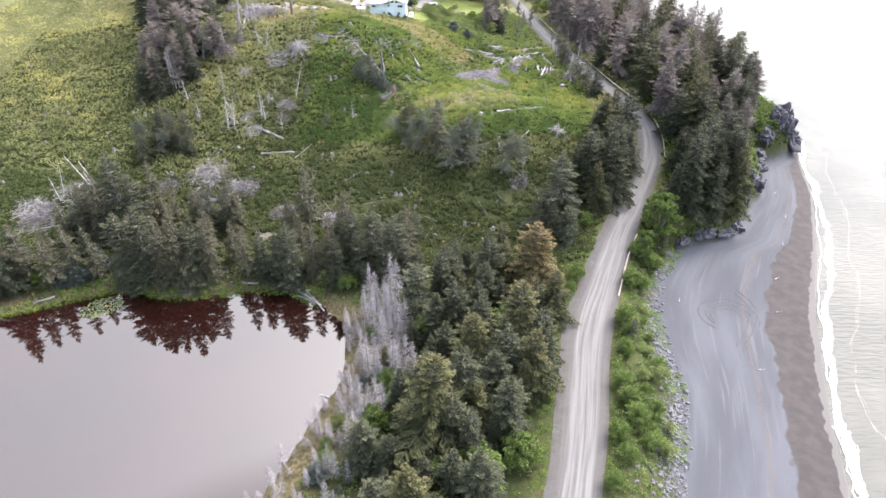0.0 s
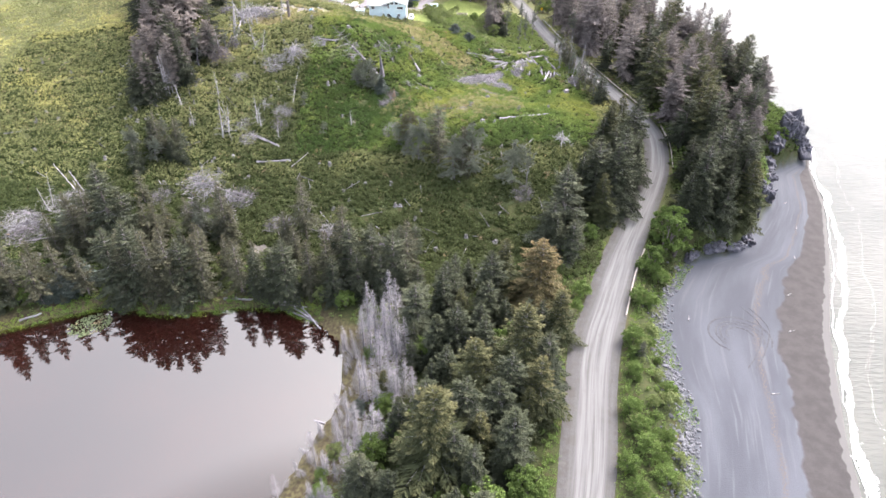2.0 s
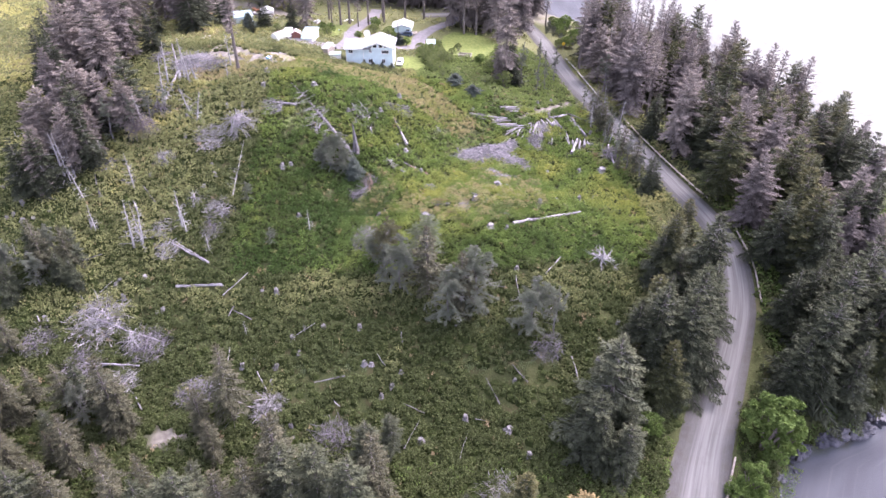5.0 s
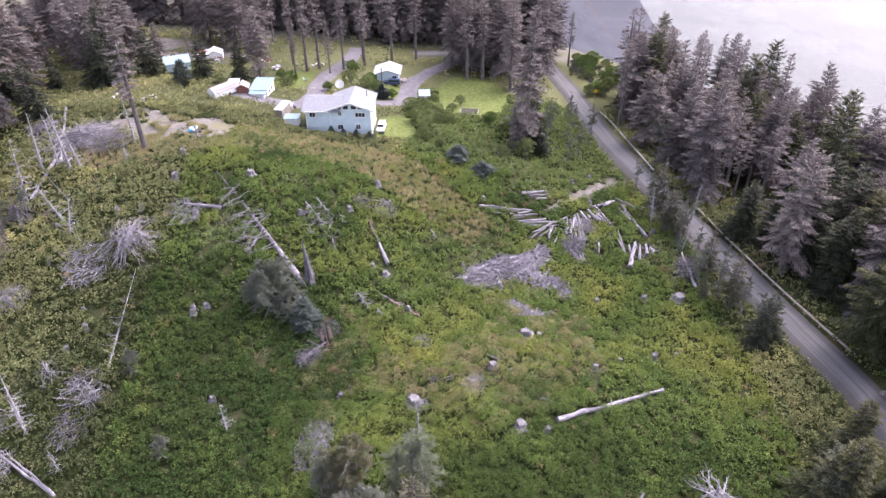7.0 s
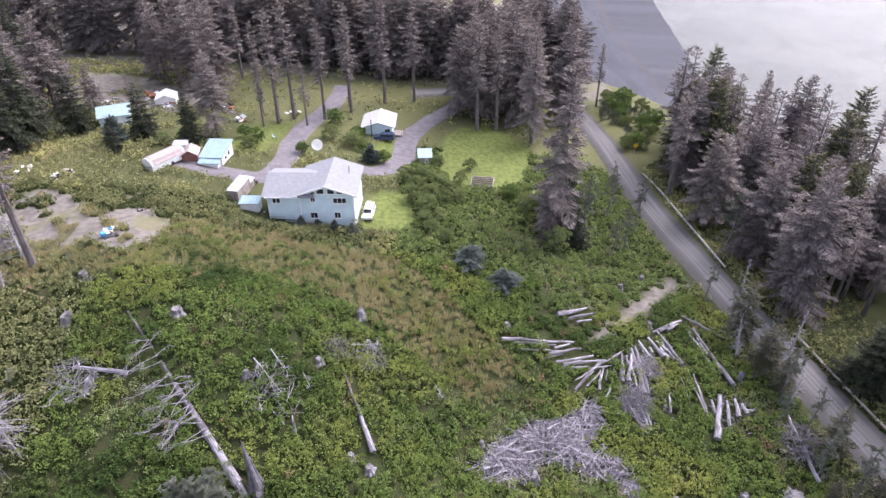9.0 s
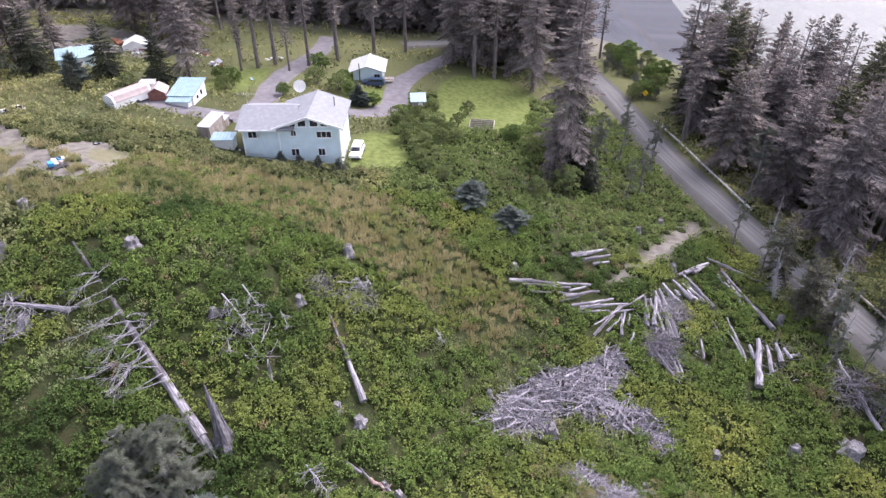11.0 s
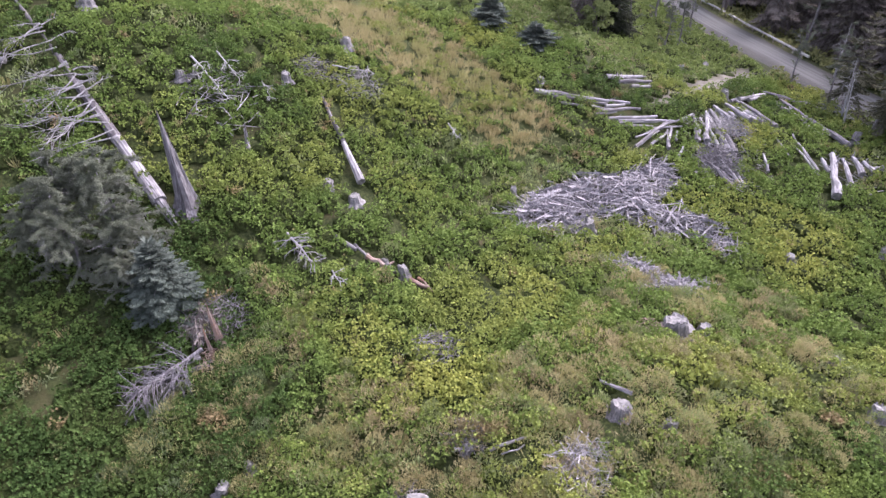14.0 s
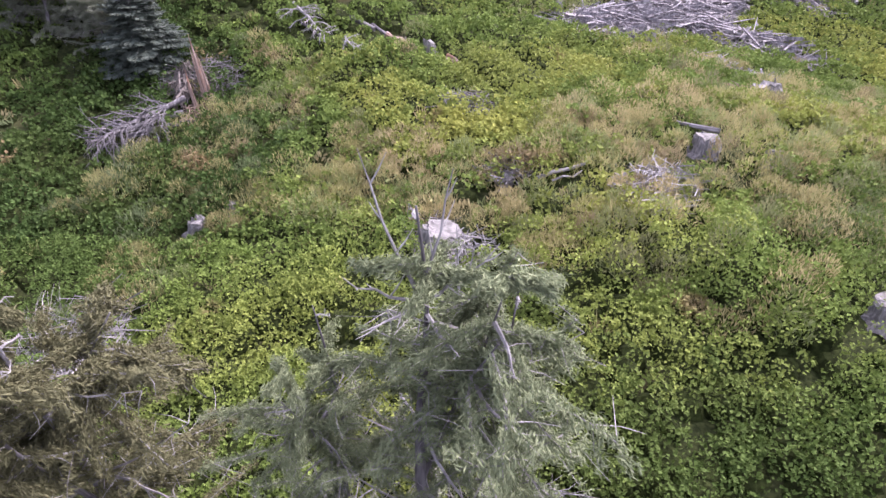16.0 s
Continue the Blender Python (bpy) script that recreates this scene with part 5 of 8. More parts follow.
def far_wood():
    """The forest behind the yard: many plain spruces joined into one."""
    rng = np.random.default_rng(48)
    v, f = [], []
    first = [spruce_meshes(60 + k, M["needle_brown"], 25, 4.6, 0.12 + 0.1 * k, 12, 5, dense=0.4, gaps=0.12, fine=2.2)[2] for k in range(3)]
    base = []
    for me in first:
        co, q = np.empty(len(me.vertices) * 3), np.empty(len(me.loops), np.int32)
        me.vertices.foreach_get("co", co), me.loops.foreach_get("vertex_index", q)
        base.append((co.reshape(-1, 3), q.reshape(-1, 4)))
        bpy.data.meshes.remove(me)
    n = 0
    for k in range(130):
        x, y = rng.uniform(-125, 66), rng.uniform(97, 150)
        co, q = base[k % 3]
        a, s = rng.uniform(0, 6.28), rng.uniform(0.75, 1.15)
        turn = np.array([[math.cos(a), -math.sin(a), 0], [math.sin(a), math.cos(a), 0], [0, 0, 1]]) * s
        v.append(co @ turn.T + np.array([x, y, float(land(x, y))])), f.append(q + n)
        n += len(co)
    tagged(new("far_wood", fast_mesh("far_wood", np.concatenate(v), np.concatenate(f), M["needle_brown"])), "dense brown-green spruce forest behind the yard", "forest", kind="stuff")


far_wood()
fill_stand(44, 26, [(-105, 30), (-70, 5), (-58, 10), (-58, 42), (-72, 60), (-110, 85)], ("tall", "dark2", "tall2"), 14, 22, 5, 3)
fill_stand(57, 24, [(-97, 12), (-87, -20), (-77, -32), (-67, -30), (-68, -4), (-75, 18), (-93, 32)], ("tall", "tall2", "dark2", "tall"), 15, 23, 3.6, 3)
fill_stand(45, 16, [(24, 56), (40, 54), (46, 66), (34, 73), (24, 72)], ("pole", "tall"), 20, 26, 3.4, 2)
fill_stand(46, 12, [(-44, 60), (-28, 52), (-30, 76), (-60, 78)], ("pole", "tall"), 18, 25, 4, 2)
for x, y, h in ((-15, 41, 24), (-12.5, 45, 25), (-6.0, 46.5, 22), (-2, 58, 24), (6, 62, 25), (13, 66, 24), (28.2, 49, 25), (32.6, 50.2, 24), (-20, 47, 20), (-1, 53, 21)):
    plant("pole", x, y, h)
for x, y, h in ((-38, 28, 11), (-24.5, 30, 17), (-52, 30, 13), (-58, 18, 15), (-62, -4, 13), (-75, -12, 15), (-84, -18, 13)):
    plant("dark2" if h < 16 else "tall", x, y, h)
for x, y, h, key in ((17.6, 3.2, 2.4, "willow"), (19.2, 0.4, 2.2, "willow"), (17.2, 6.2, 2.6, "willow"), (20.4, 4.4, 2.4, "willow"), (21.5, -2, 2.2, "willow"), (15.5, 10.5, 3.2, "willow"), (18.2, 7.6, 3.0, "willow"), (21, 10.6, 2.8, "willow"), (20.2, 15.8, 3.2, "willow"), (23.6, 12.2, 2.6, "willow"), (15, 21, 2.6, "brush"), (24, 20, 2.4, "willow"), (33, 15, 3, "brush"), (36, 12, 3.4, "willow"), (39, 13, 4, "brush"), (8.8, 27, 2.6, "brush"), (-7, 26, 2.4, "brush"), (-17, 25.5, 2.8, "willow"), (36, -1, 3.4, "grey2"), (14, 18.6, 3.4, "willow"), (17.4, 18.4, 3.6, "willow"),
                     (20.6, 18.6, 2.6, "willow"), (16, 15, 3.0, "willow"), (18.5, 12.5, 2.8, "willow"), (19.6, 29.6, 2.6, "willow"), (26, 27.2, 2.6, "willow"), (6.4, 26.2, 3.6, "bushy"),
                     (2.0, 33, 3.6, "willow"), (-2.6, 35, 3.6, "willow"), (4.2, 31.2, 2.4, "brush"), (-3.4, 43.5, 3.6, "brush"), (-16.4, 28.2, 3.2, "brush"), (-19.5, 31, 2.6, "brush"),
                     (-1.6, -2.4, 2.0, "bushy"), (0.9, -2.2, 1.6, "bushy"), (3.7, -2.4, 2.0, "bushy"), (6.6, -3.2, 2.2, "bushy"), (34.6, -2.6, 3.0, "willow"), (22, 14.4, 2.6, "willow"),
                     (-42, 24, 5, "bushy"), (-33, 24, 2.4, "willow"), (-30, 27, 2.2, "brush"), (2.5, 36.5, 3, "brush"), (40, 2, 4.5, "willow"), (44, 10, 4.5, "willow"), (47, 20, 4, "willow")):
    plant(key, x, y, h)
fill_stand(47, 34, [(9, -196), (13, -160), (17, -140), (28, -131), (40, -130), (44, -150), (38, -180), (31, -200)], ("dark", "dark2", "dark", "olive"), 9, 17, 2.9, 3)
fill_stand(58, 24, [(44, -122), (50, -124), (58, -116), (70, -100), (76, -88), (72, -76), (66, -80), (60, -98), (50, -108)], ("dark", "dark2", "mid", "olive"), 8, 15, 2.8, 2)
fill_stand(48, 20, [(-105, -140), (-95, -120), (-60, -112), (-20, -114), (14, -112), (22, -124), (8, -133), (-18, -129), (-60, -130)], ("mid", "grey", "grey2", "dark2"), 8, 13, 3.6, 3)
fill_stand(50, 14, [(-76, -40), (-56, -34), (-48, -42), (-58, -52), (-70, -60), (-79, -52)], ("tall", "dark2", "tall", "mid"), 10, 17, 3.0, 3)
fill_stand(51, 9, [(-70, -76), (-54, -74), (-52, -84), (-66, -88)], ("mid", "dark2", "scrub"), 7, 12, 3.0, 3)
fill_stand(53, 26, [(4, -196), (9, -160), (14, -138), (28, -131), (44, -134), (44, -152), (38, -180), (31, -204)], ("dark", "olive", "brush", "brush", "dark2"), 4, 9, 2.6, 2)
fill_stand(54, 18, [(-100, -137), (-60, -127), (-20, -128), (12, -128), (14, -134), (-10, -134), (-40, -134), (-90, -141)], ("bushy", "dark2", "brush", "mid"), 3, 7, 2.4, 3)
for x, y, h in ((63.5, -16, 10), (65.5, -22.6, 9), (66, -29, 10), (67.4, -34, 8), (66, -40, 9), (67.8, -44, 11), (69.8, -49, 9), (63, -8, 8), (52.8, 5.9, 10), (64.2, -33, 7), (70.6, -53, 9), (45.8, 7.7, 13), (52, 15.5, 12), (55.4, 26.0, 6.5)):
    plant("wispy", x, y, h)
for x, y, h, key in ((-21.1, -63.6, 5, "scrub"), (-13.8, -74.6, 4.6, "scrub"), (-85.5, -15.9, 8, "dark2"), (-68.1, 15.7, 9, "dark2"), (-39.7, 18.9, 5.5, "dark2"), (-28.2, 26.1, 10, "dark"), (-46.9, 43.4, 8.5, "pole"), (-54.4, 42, 11, "tall"), (-17.5, 38.2, 14, "pole"), (-8.9, 41.1, 14, "pole"), (11.4, -84.4, 8, "scrub"), (43.5, 5, 9, "dark2"), (38.4, 4.2, 11, "tall"), (42.6, 9, 14, "dark2")):
    plant(key, x, y, h)
fill_stand(49, 12, [(84, -92), (92, -108), (104, -98), (98, -84)], ("dark", "dark2"), 12, 16, 3.4, 3, True)
fill_stand(60, 26, [(-78, -100), (-58, -97), (-48, -106), (-36, -110), (-31, -118), (-44, -124), (-80, -118)], ("mid", "grey", "scrub", "grey2", "dark2"), 7, 12, 2.8, 2)
fill_stand(59, 34, [(57, 50), (63, 49), (68, 47), (74, 60), (78, 82), (66, 86), (60, 66)], ("brush", "willow", "scrub", "brush"), 2.4, 4.6, 1.8, 1)
# the two ragged spruces above the fallen trunk, and those right under the flight path
for x, y, h in ((-5.0, -50.6, 8.0), (-2.0, -50.0, 8.2), (-4.0, -52.4, 6.6), (-1.2, -51.8, 6.0), (-6.2, -52.0, 5.4), (-0.6, -53.4, 4.4)):
    plant("scrub", x, y, h, wide=1.3)
plant("cone", 1.6, -53.6, 5.2, 70, 1.4)
plant("bushy", 25.1, -7.9, 3.2, 20, 1.6)
plant("bushy", 30.2, -11.4, 2.6, 140, 1.75)
plant("wispy", 71.5, 7.0, 14.0, 60, 1.3)
old_spruce = plant("ragged", 19.35, -80.0, 12.0, 40, 1.25)
plant("snag", 19.8, -73.3, 5.5, 120, 0.9)
plant("ragged", 20.9, -79.9, 10.2, 200)
plant("ragged", 17.6, -79.8, 9.8, 300)
plant("ragged2", 12.2, -80.2, 11.0, 150, 1.25)
plant("ragged2", 10.6, -80.8, 9.6, 40, 1.2)
plant("scrub", 8.6, -80.0, 7.0, 80)
# bleached snags on the slope
for x, y, h in ((-56, -41, 11), (-53, -43, 10), (-50, -40, 9), (-58, -45, 12), (-54, -38, 10), (-61, -49, 9), (-47, -37, 8)):
    plant("wispy", x, y, h, wide=1.4)
fallen = copy_thing(KINDS["spar"][0], Matrix())
way = Vector((-25.2, -48.9, 29.0)) - Vector((-24.8, -63.0, 21.6))
fallen.matrix_basis = Matrix.Translation((-24.8, -63.0, 21.6)) @ way.to_track_quat("Z", "Y").to_matrix().to_4x4() @ Matrix.Scale(way.length / 20, 4)
tagged(fallen, "long bleached dead spruce lying up the slope", "tree", "dead trees")
plant("spar", -41.5, -75.2, 12, 80, lean=(-5, 4))
plant("spar", -64.5, -57, 14, 10)
plant("spar", -84, -101, 12, 50, lean=(8, 6))
for x, y, h, ax in ((-26.9, -76.5, 5, 0), (-43.8, -74.9, 12, 4), (-42.3, -73.6, 10, -4), (-6.1, -71.3, 5.5, 0), (-15.2, -94.8, 3.8, 0), (-50.8, -24.4, 11, 6), (-47.9, -23.7, 10, 0),
                    (-64.1, -55.5, 10, 0), (-67.4, -59.3, 9, 8), (-53.4, -71, 7, 0), (-33, -71.9, 7, 0), (-35, -19.1, 9, 0), (-59.1, -62.6, 9, 8), (-76.2, -115, 10, 8), (67, -81.7, 5.6, 0),
                    (-34.5, -25, 6, -6), (63.5, -19.5, 7, 5), (65, -23, 7, 3), (63, -21, 6, -4), (66.5, -30, 6, 8), (-46.5, -23.4, 10, 3), (-48.8, -34, 13, 8), (-48.2, -60.1, 9, 0), (-34.2, -70.6, 9.4, 4), (-55, -41, 11, 0), (-51, -43, 10, 5), (-46.8, -88, 5.5, 0), (-68.8, -77, 4.4, 5), (-58.8, -51, 6, 0), (-42.7, -25.6, 9, 10), (-44.3, -26.2, 12, 7), (-65.5, -57, 13, 0), (-84, -103, 9, 12), (-73, -108, 8, -6), (69.7, -5.4, 7, 6), (68.4, -10, 6, -8), (-38, -42, 8, 14), (-41, -38, 9, 20), (76.4, 25.1, 17, 0), (71, -20, 8, 6)):
    plant("snag", x, y, h, lean=(ax, -ax / 2))

# ---- brush over the hill ----
STRAW = [(-50, -12), (-40, -4), (-24, -6), (-8, -5), (6, -8), (14, -10), (24, -18), (32, -26), (27, -33), (16, -26), (4, -20), (-10, -20), (-24, -24), (-40, -26), (-50, -22)]
PILE = [(24.8, -40.3), (28.1, -36.4), (32.1, -33.3), (35.4, -32.6), (39.1, -30.0), (41.5, -29.6), (41.9, -32.8), (39.6, -35.9), (43.3, -37.2), (45.1, -41.5),
        (44.0, -43.2), (40.7, -40.3), (37.3, -39.7), (34.0, -37.9), (31.0, -41.8), (25.8, -42.4)]
PILE_SMALL = [(32.1, -45.7), (35.0, -45.2), (37.3, -47.2), (40.0, -47.5), (39.5, -48.9), (35.2, -49.1), (32.8, -47.7)]
DRIVES = [[(2, 21.5), (8, 22), (12, 29), (12.6, 40), (16, 50), (22, 61), (27, 74)], [(-28, 17), (-20, 14.2), (-12, 14), (-9.5, 22), (-10, 32), (-8.5, 44), (-6, 60), (-6, 74)]]
YARDS = [[(-7.6, -2.4), (-2, -3.2), (7, -3.4), (7.4, 10.4), (-15, 12), (-15, 1)], [(1, 38), (12, 38), (12, 50), (1, 50)], [(-34, 12), (-18, 12), (-18, 24), (-34, 22)]]


def growing(x, y):
    """Where brush grows: off the road, drives, lawns, bare dirt, yards, beach and water."""
    ok = to_line(x, y, ROAD)[0] > half_width(y) + 0.9 + 0.6 * ripple(x, y, 3, 7)
    ok &= x < np.interp(y, FOOT_Y, FOOT_X) - np.interp(y, [-150, -140], [4.2, 2.2]) - 0.8 * ripple(x, y, 4, 2)
    ok &= ~inside(x, y, POND)
    for d in DRIVES:
        ok &= to_line(x, y, d)[0] > 2.9
    for k, ring in enumerate(DIRT):
        bare = (0.0, 0.8, 0.0, 0.6)[k]
        ok &= ~(inside(x, y, ring) & (bare + ripple(x, y, 7, 9) + 0.6 * ripple(x, y, 2.6, 1) > 0.02))
    for ring in LAWNS + YARDS + [PILE, PILE_SMALL]:
        edge = to_line(x, y, ring + ring[:1])[0]
        ok &= ~(inside(x, y, ring) & (edge > 0.5))
    for rows, gap in ((LOGS_YARD, 0.5), (LOGS_NEAR, 0.35), (LOGS_HILL, 0.5), (LOGS_LEFT, 0.5), (ROTTEN, 0.35), ([(-16.7, -29.7, 0.3, -47.3, 0.3)], 0.1)):
        for x1, y1, x2, y2, r in rows:
            near = (np.abs(x - (x1 + x2) / 2) < 14) & (np.abs(y - (y1 + y2) / 2) < 14)
            if near.any():
                ok[near] &= to_line(x[near], y[near], [(x1, y1), (x2, y2)])[0] > r + gap + 0.25 * ripple(x[near], y[near], 1.5, 3)
    for rows in (STUMPS_NEAR, STUMPS_FORE, STUMPS_SLOPE):
        for sx, sy, r in rows:
            ok &= np.hypot(x - sx, (y - sy + 0.25) * 0.8) > r * 1.3 + 0.3
    return ok


def clump_tone(x, y, rng):
    """How yellow (1) or deep green (0) each clump is."""
    deep = 0.20 * np.exp(-((x + 6) ** 2 / 380 + (y + 40) ** 2 / 260)) + 0.36 * np.exp(-((x + 16) ** 2 / 420 + (y + 58) ** 2 / 220)) + 0.42 * np.exp(-((x - 3) ** 2 / 50 + (y + 66) ** 2 / 110))
    deep = deep + 0.56 * np.clip((-80 - y) / 16, 0, 1) - 0.16 * np.exp(-((x - 28) ** 2 / 900 + (y + 62) ** 2 / 260)) - 0.12 * np.clip((-55 - x) / 10, 0, 1)
    deep = deep + np.where(x < -42, 0.24, 0.06) * ripple(x * 0.7 + y * 0.6, y * 0.8 - x * 0.3, 22, 11)
    return np.clip(0.46 - deep - 0.24 * np.clip((-66 - y) / 5, 0, 1) * np.clip((y + 86) / 3, 0, 1) + 0.26 * ripple(x, y, 6, 3) + 0.20 * ripple(x, y, 19, 7) + rng.normal(0, 0.06, len(x)), 0, 1)


def clumped(me, tone):
    me.attributes.new("clump", "FLOAT", "POINT").data.foreach_set("value", tone.astype(np.float32))
    return me


def thicket(name, label, seed, ring_box, per_m2, leaves, leaf, material, tall=0.75, where=None, upright=0.0, slim=0.62, big=1.0, flat=2.2, jitter=0.55, step=(0.65, 1.2), core=False):
    """Clumps of leaves over a stretch of ground, as one mesh."""
    rng = np.random.default_rng(seed)
    x0, y0, x1, y1 = ring_box
    n = int((x1 - x0) * (y1 - y0) * per_m2)
    x, y = rng.uniform(x0, x1, n), rng.uniform(y0, y1, n)
    ok = growing(x, y)
    if where is not None:
        ok &= where(x, y, rng.random(n))
    x, y = x[ok], y[ok]
    n = len(x)
    lush = 0.65 + 0.55 * np.clip(0.5 + 0.6 * ripple(x, y, 5, 6) + 0.6 * ripple(x, y, 2.3, 3), 0, 1)
    rad = big * rng.uniform(0.32, 0.72, n) * (0.7 + 0.4 * lush)
    high = tall * lush * rng.uniform(*step, n)
    z = land(x, y)
    d = rng.normal(0, 1, (n, leaves, 3))
    d /= np.linalg.norm(d, axis=2, keepdims=True)
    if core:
        # a low inner mound with leaf-gap shade in its colour, and on it rounded lobes that carry the outer leaves
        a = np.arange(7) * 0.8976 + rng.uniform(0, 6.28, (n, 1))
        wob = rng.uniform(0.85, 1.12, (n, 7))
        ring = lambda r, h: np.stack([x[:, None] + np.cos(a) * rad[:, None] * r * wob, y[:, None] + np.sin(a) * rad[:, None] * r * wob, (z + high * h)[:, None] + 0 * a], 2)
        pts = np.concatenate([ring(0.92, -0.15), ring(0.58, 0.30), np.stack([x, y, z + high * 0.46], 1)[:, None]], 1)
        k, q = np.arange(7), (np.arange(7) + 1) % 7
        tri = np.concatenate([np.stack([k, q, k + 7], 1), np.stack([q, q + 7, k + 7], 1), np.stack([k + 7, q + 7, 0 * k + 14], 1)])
        tagged(new("brush_stem", fast_mesh("brush_stem", pts.reshape(-1, 3), (np.arange(n)[:, None, None] * 15 + tri).reshape(-1, 3), M["shade"])), "dark mounds inside the brush, coloured as the shade between leaves", "brush", kind="stuff")
        lobes = max(5, leaves // 7)
        e = rng.normal(0, 1, (n, lobes, 3))
        e[..., 2] = np.abs(e[..., 2]) + 0.15
        e /= np.linalg.norm(e, axis=2, keepdims=True)
        at = np.stack([x, y, z + high * 0.30], 1)[:, None] + e * np.stack([rad, rad, high * 0.58], 1)[:, None] * rng.uniform(0.72, 1.0, (n, lobes, 1))
        of = np.arange(leaves) % lobes
        d = d + e[:, of] * 0.9
        d /= np.linalg.norm(d, axis=2, keepdims=True)
        c = at[:, of] + d * (rad * 0.34)[:, None, None] * rng.uniform(0.85, 1.1, (n, leaves, 1))
    else:
        d[..., 2] = np.abs(d[..., 2])
        c = np.stack([x, y, z + high * 0.35], 1)[:, None] + d * np.stack([rad, rad, high * 0.65], 1)[:, None] * rng.uniform(0.75, 1.08, (n, leaves, 1))
    w = d * 0.5 + rng.normal(0, jitter, (n, leaves, 3)) + np.array([0, 0, upright])
    size = leaf * rng.uniform(0.65, 1.35, n * leaves)
    outward = (d + np.array([0, 0, 0.35])).reshape(-1, 3)
    v, f = blades(c.reshape(-1, 3), w.reshape(-1, 3), size, size * slim, rng, 0.2, flat, outward)
    return tagged(new(name, clumped(fast_mesh(name, v, f, material), np.repeat(clump_tone(x, y, rng), leaves * 4))), label, "brush", kind="stuff")


def tufts(name, label, seed, ring_box, per_m2, stalks, length, material, where):
    """Tufts of upright stalks, as one mesh."""
    rng = np.random.default_rng(seed)
    x0, y0, x1, y1 = ring_box
    n = int((x1 - x0) * (y1 - y0) * per_m2)
    x, y = rng.uniform(x0, x1, n), rng.uniform(y0, y1, n)
    ok = where(x, y, rng.random(n))
    x, y = x[ok], y[ok]
    n = len(x)
    az, out = rng.uniform(0, 6.28, (n, stalks)), np.abs(rng.normal(0.25, 0.2, (n, stalks)))
    w = unit(az, np.pi / 2 - out)
    base = np.stack([x, y, land(x, y)], 1)[:, None] + np.stack([np.cos(az) * 0.16, np.sin(az) * 0.16, 0 * az], 2)
    long = (length * rng.uniform(0.6, 1.3, (n, stalks)))
    c = base + w * (long * 0.5)[..., None]
    v, f = blades(c.reshape(-1, 3), w.reshape(-1, 3), long.ravel(), 0.014 + 0.026 * long.ravel(), rng, 0.1)
    return tagged(new(name, clumped(fast_mesh(name, v, f, material), np.repeat(clump_tone(x, y, rng), stalks * 4))), label, "grass", kind="stuff")


def ferny(x, y):
    return (ripple(x, y, 13, 8) + 0.6 * ripple(x, y, 4, 4)) + 1.0 * np.exp(-((x - 25) ** 2 / 200 + (y + 62) ** 2 / 75)) + 0.7 * np.exp(-((x - 15) ** 2 / 40 + (y + 64.5) ** 2 / 10)) - 0.9 * np.exp(-(y + 76) ** 2 / 30) - 0.6 * np.exp(-((x - 2) ** 2 / 60 + (y + 62) ** 2 / 200))


def in_straw(x, y):
    return inside(x + 1.5 * ripple(x, y, 5, 2), y + 1.5 * ripple(x, y, 5, 6), STRAW)


close_box = (0, -83, 44, -67)
yard_box = (13, -8, 62, 38)
near_box, mid_box, wide_box = (-22, -82, 68, -8), (-60, -130, 78, 4), (-165, -134, 90, 86)
def within(b, x, y):
    return (x > b[0]) & (x < b[2]) & (y > b[1]) & (y < b[3])


def leafy(x, y, r):
    return ~(in_straw(x, y) & (r < 0.78)) & ((ferny(x, y) < 0.62) | (r < 0.35))


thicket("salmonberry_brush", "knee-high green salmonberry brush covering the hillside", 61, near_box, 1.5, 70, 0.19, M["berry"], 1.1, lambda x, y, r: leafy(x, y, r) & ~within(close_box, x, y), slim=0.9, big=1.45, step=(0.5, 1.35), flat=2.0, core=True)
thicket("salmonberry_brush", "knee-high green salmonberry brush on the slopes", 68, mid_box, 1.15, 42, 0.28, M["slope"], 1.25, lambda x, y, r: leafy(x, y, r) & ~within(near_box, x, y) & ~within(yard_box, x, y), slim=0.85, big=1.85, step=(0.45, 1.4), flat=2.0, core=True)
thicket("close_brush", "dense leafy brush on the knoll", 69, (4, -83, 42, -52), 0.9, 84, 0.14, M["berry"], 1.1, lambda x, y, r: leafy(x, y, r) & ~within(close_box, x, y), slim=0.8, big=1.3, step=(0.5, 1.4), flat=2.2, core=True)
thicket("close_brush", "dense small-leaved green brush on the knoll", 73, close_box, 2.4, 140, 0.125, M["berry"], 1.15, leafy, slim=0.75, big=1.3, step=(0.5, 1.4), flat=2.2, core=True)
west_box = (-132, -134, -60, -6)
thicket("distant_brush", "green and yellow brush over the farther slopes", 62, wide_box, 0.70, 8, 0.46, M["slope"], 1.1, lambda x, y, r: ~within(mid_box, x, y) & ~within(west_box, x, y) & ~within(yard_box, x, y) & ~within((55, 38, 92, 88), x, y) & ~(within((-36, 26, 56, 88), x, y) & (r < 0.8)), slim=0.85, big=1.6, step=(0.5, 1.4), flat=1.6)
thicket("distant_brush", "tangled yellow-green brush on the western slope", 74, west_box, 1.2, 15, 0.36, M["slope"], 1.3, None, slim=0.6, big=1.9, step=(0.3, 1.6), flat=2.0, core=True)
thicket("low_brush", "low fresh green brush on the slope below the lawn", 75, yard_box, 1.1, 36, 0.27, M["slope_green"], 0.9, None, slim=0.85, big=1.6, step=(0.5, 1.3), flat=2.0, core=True)
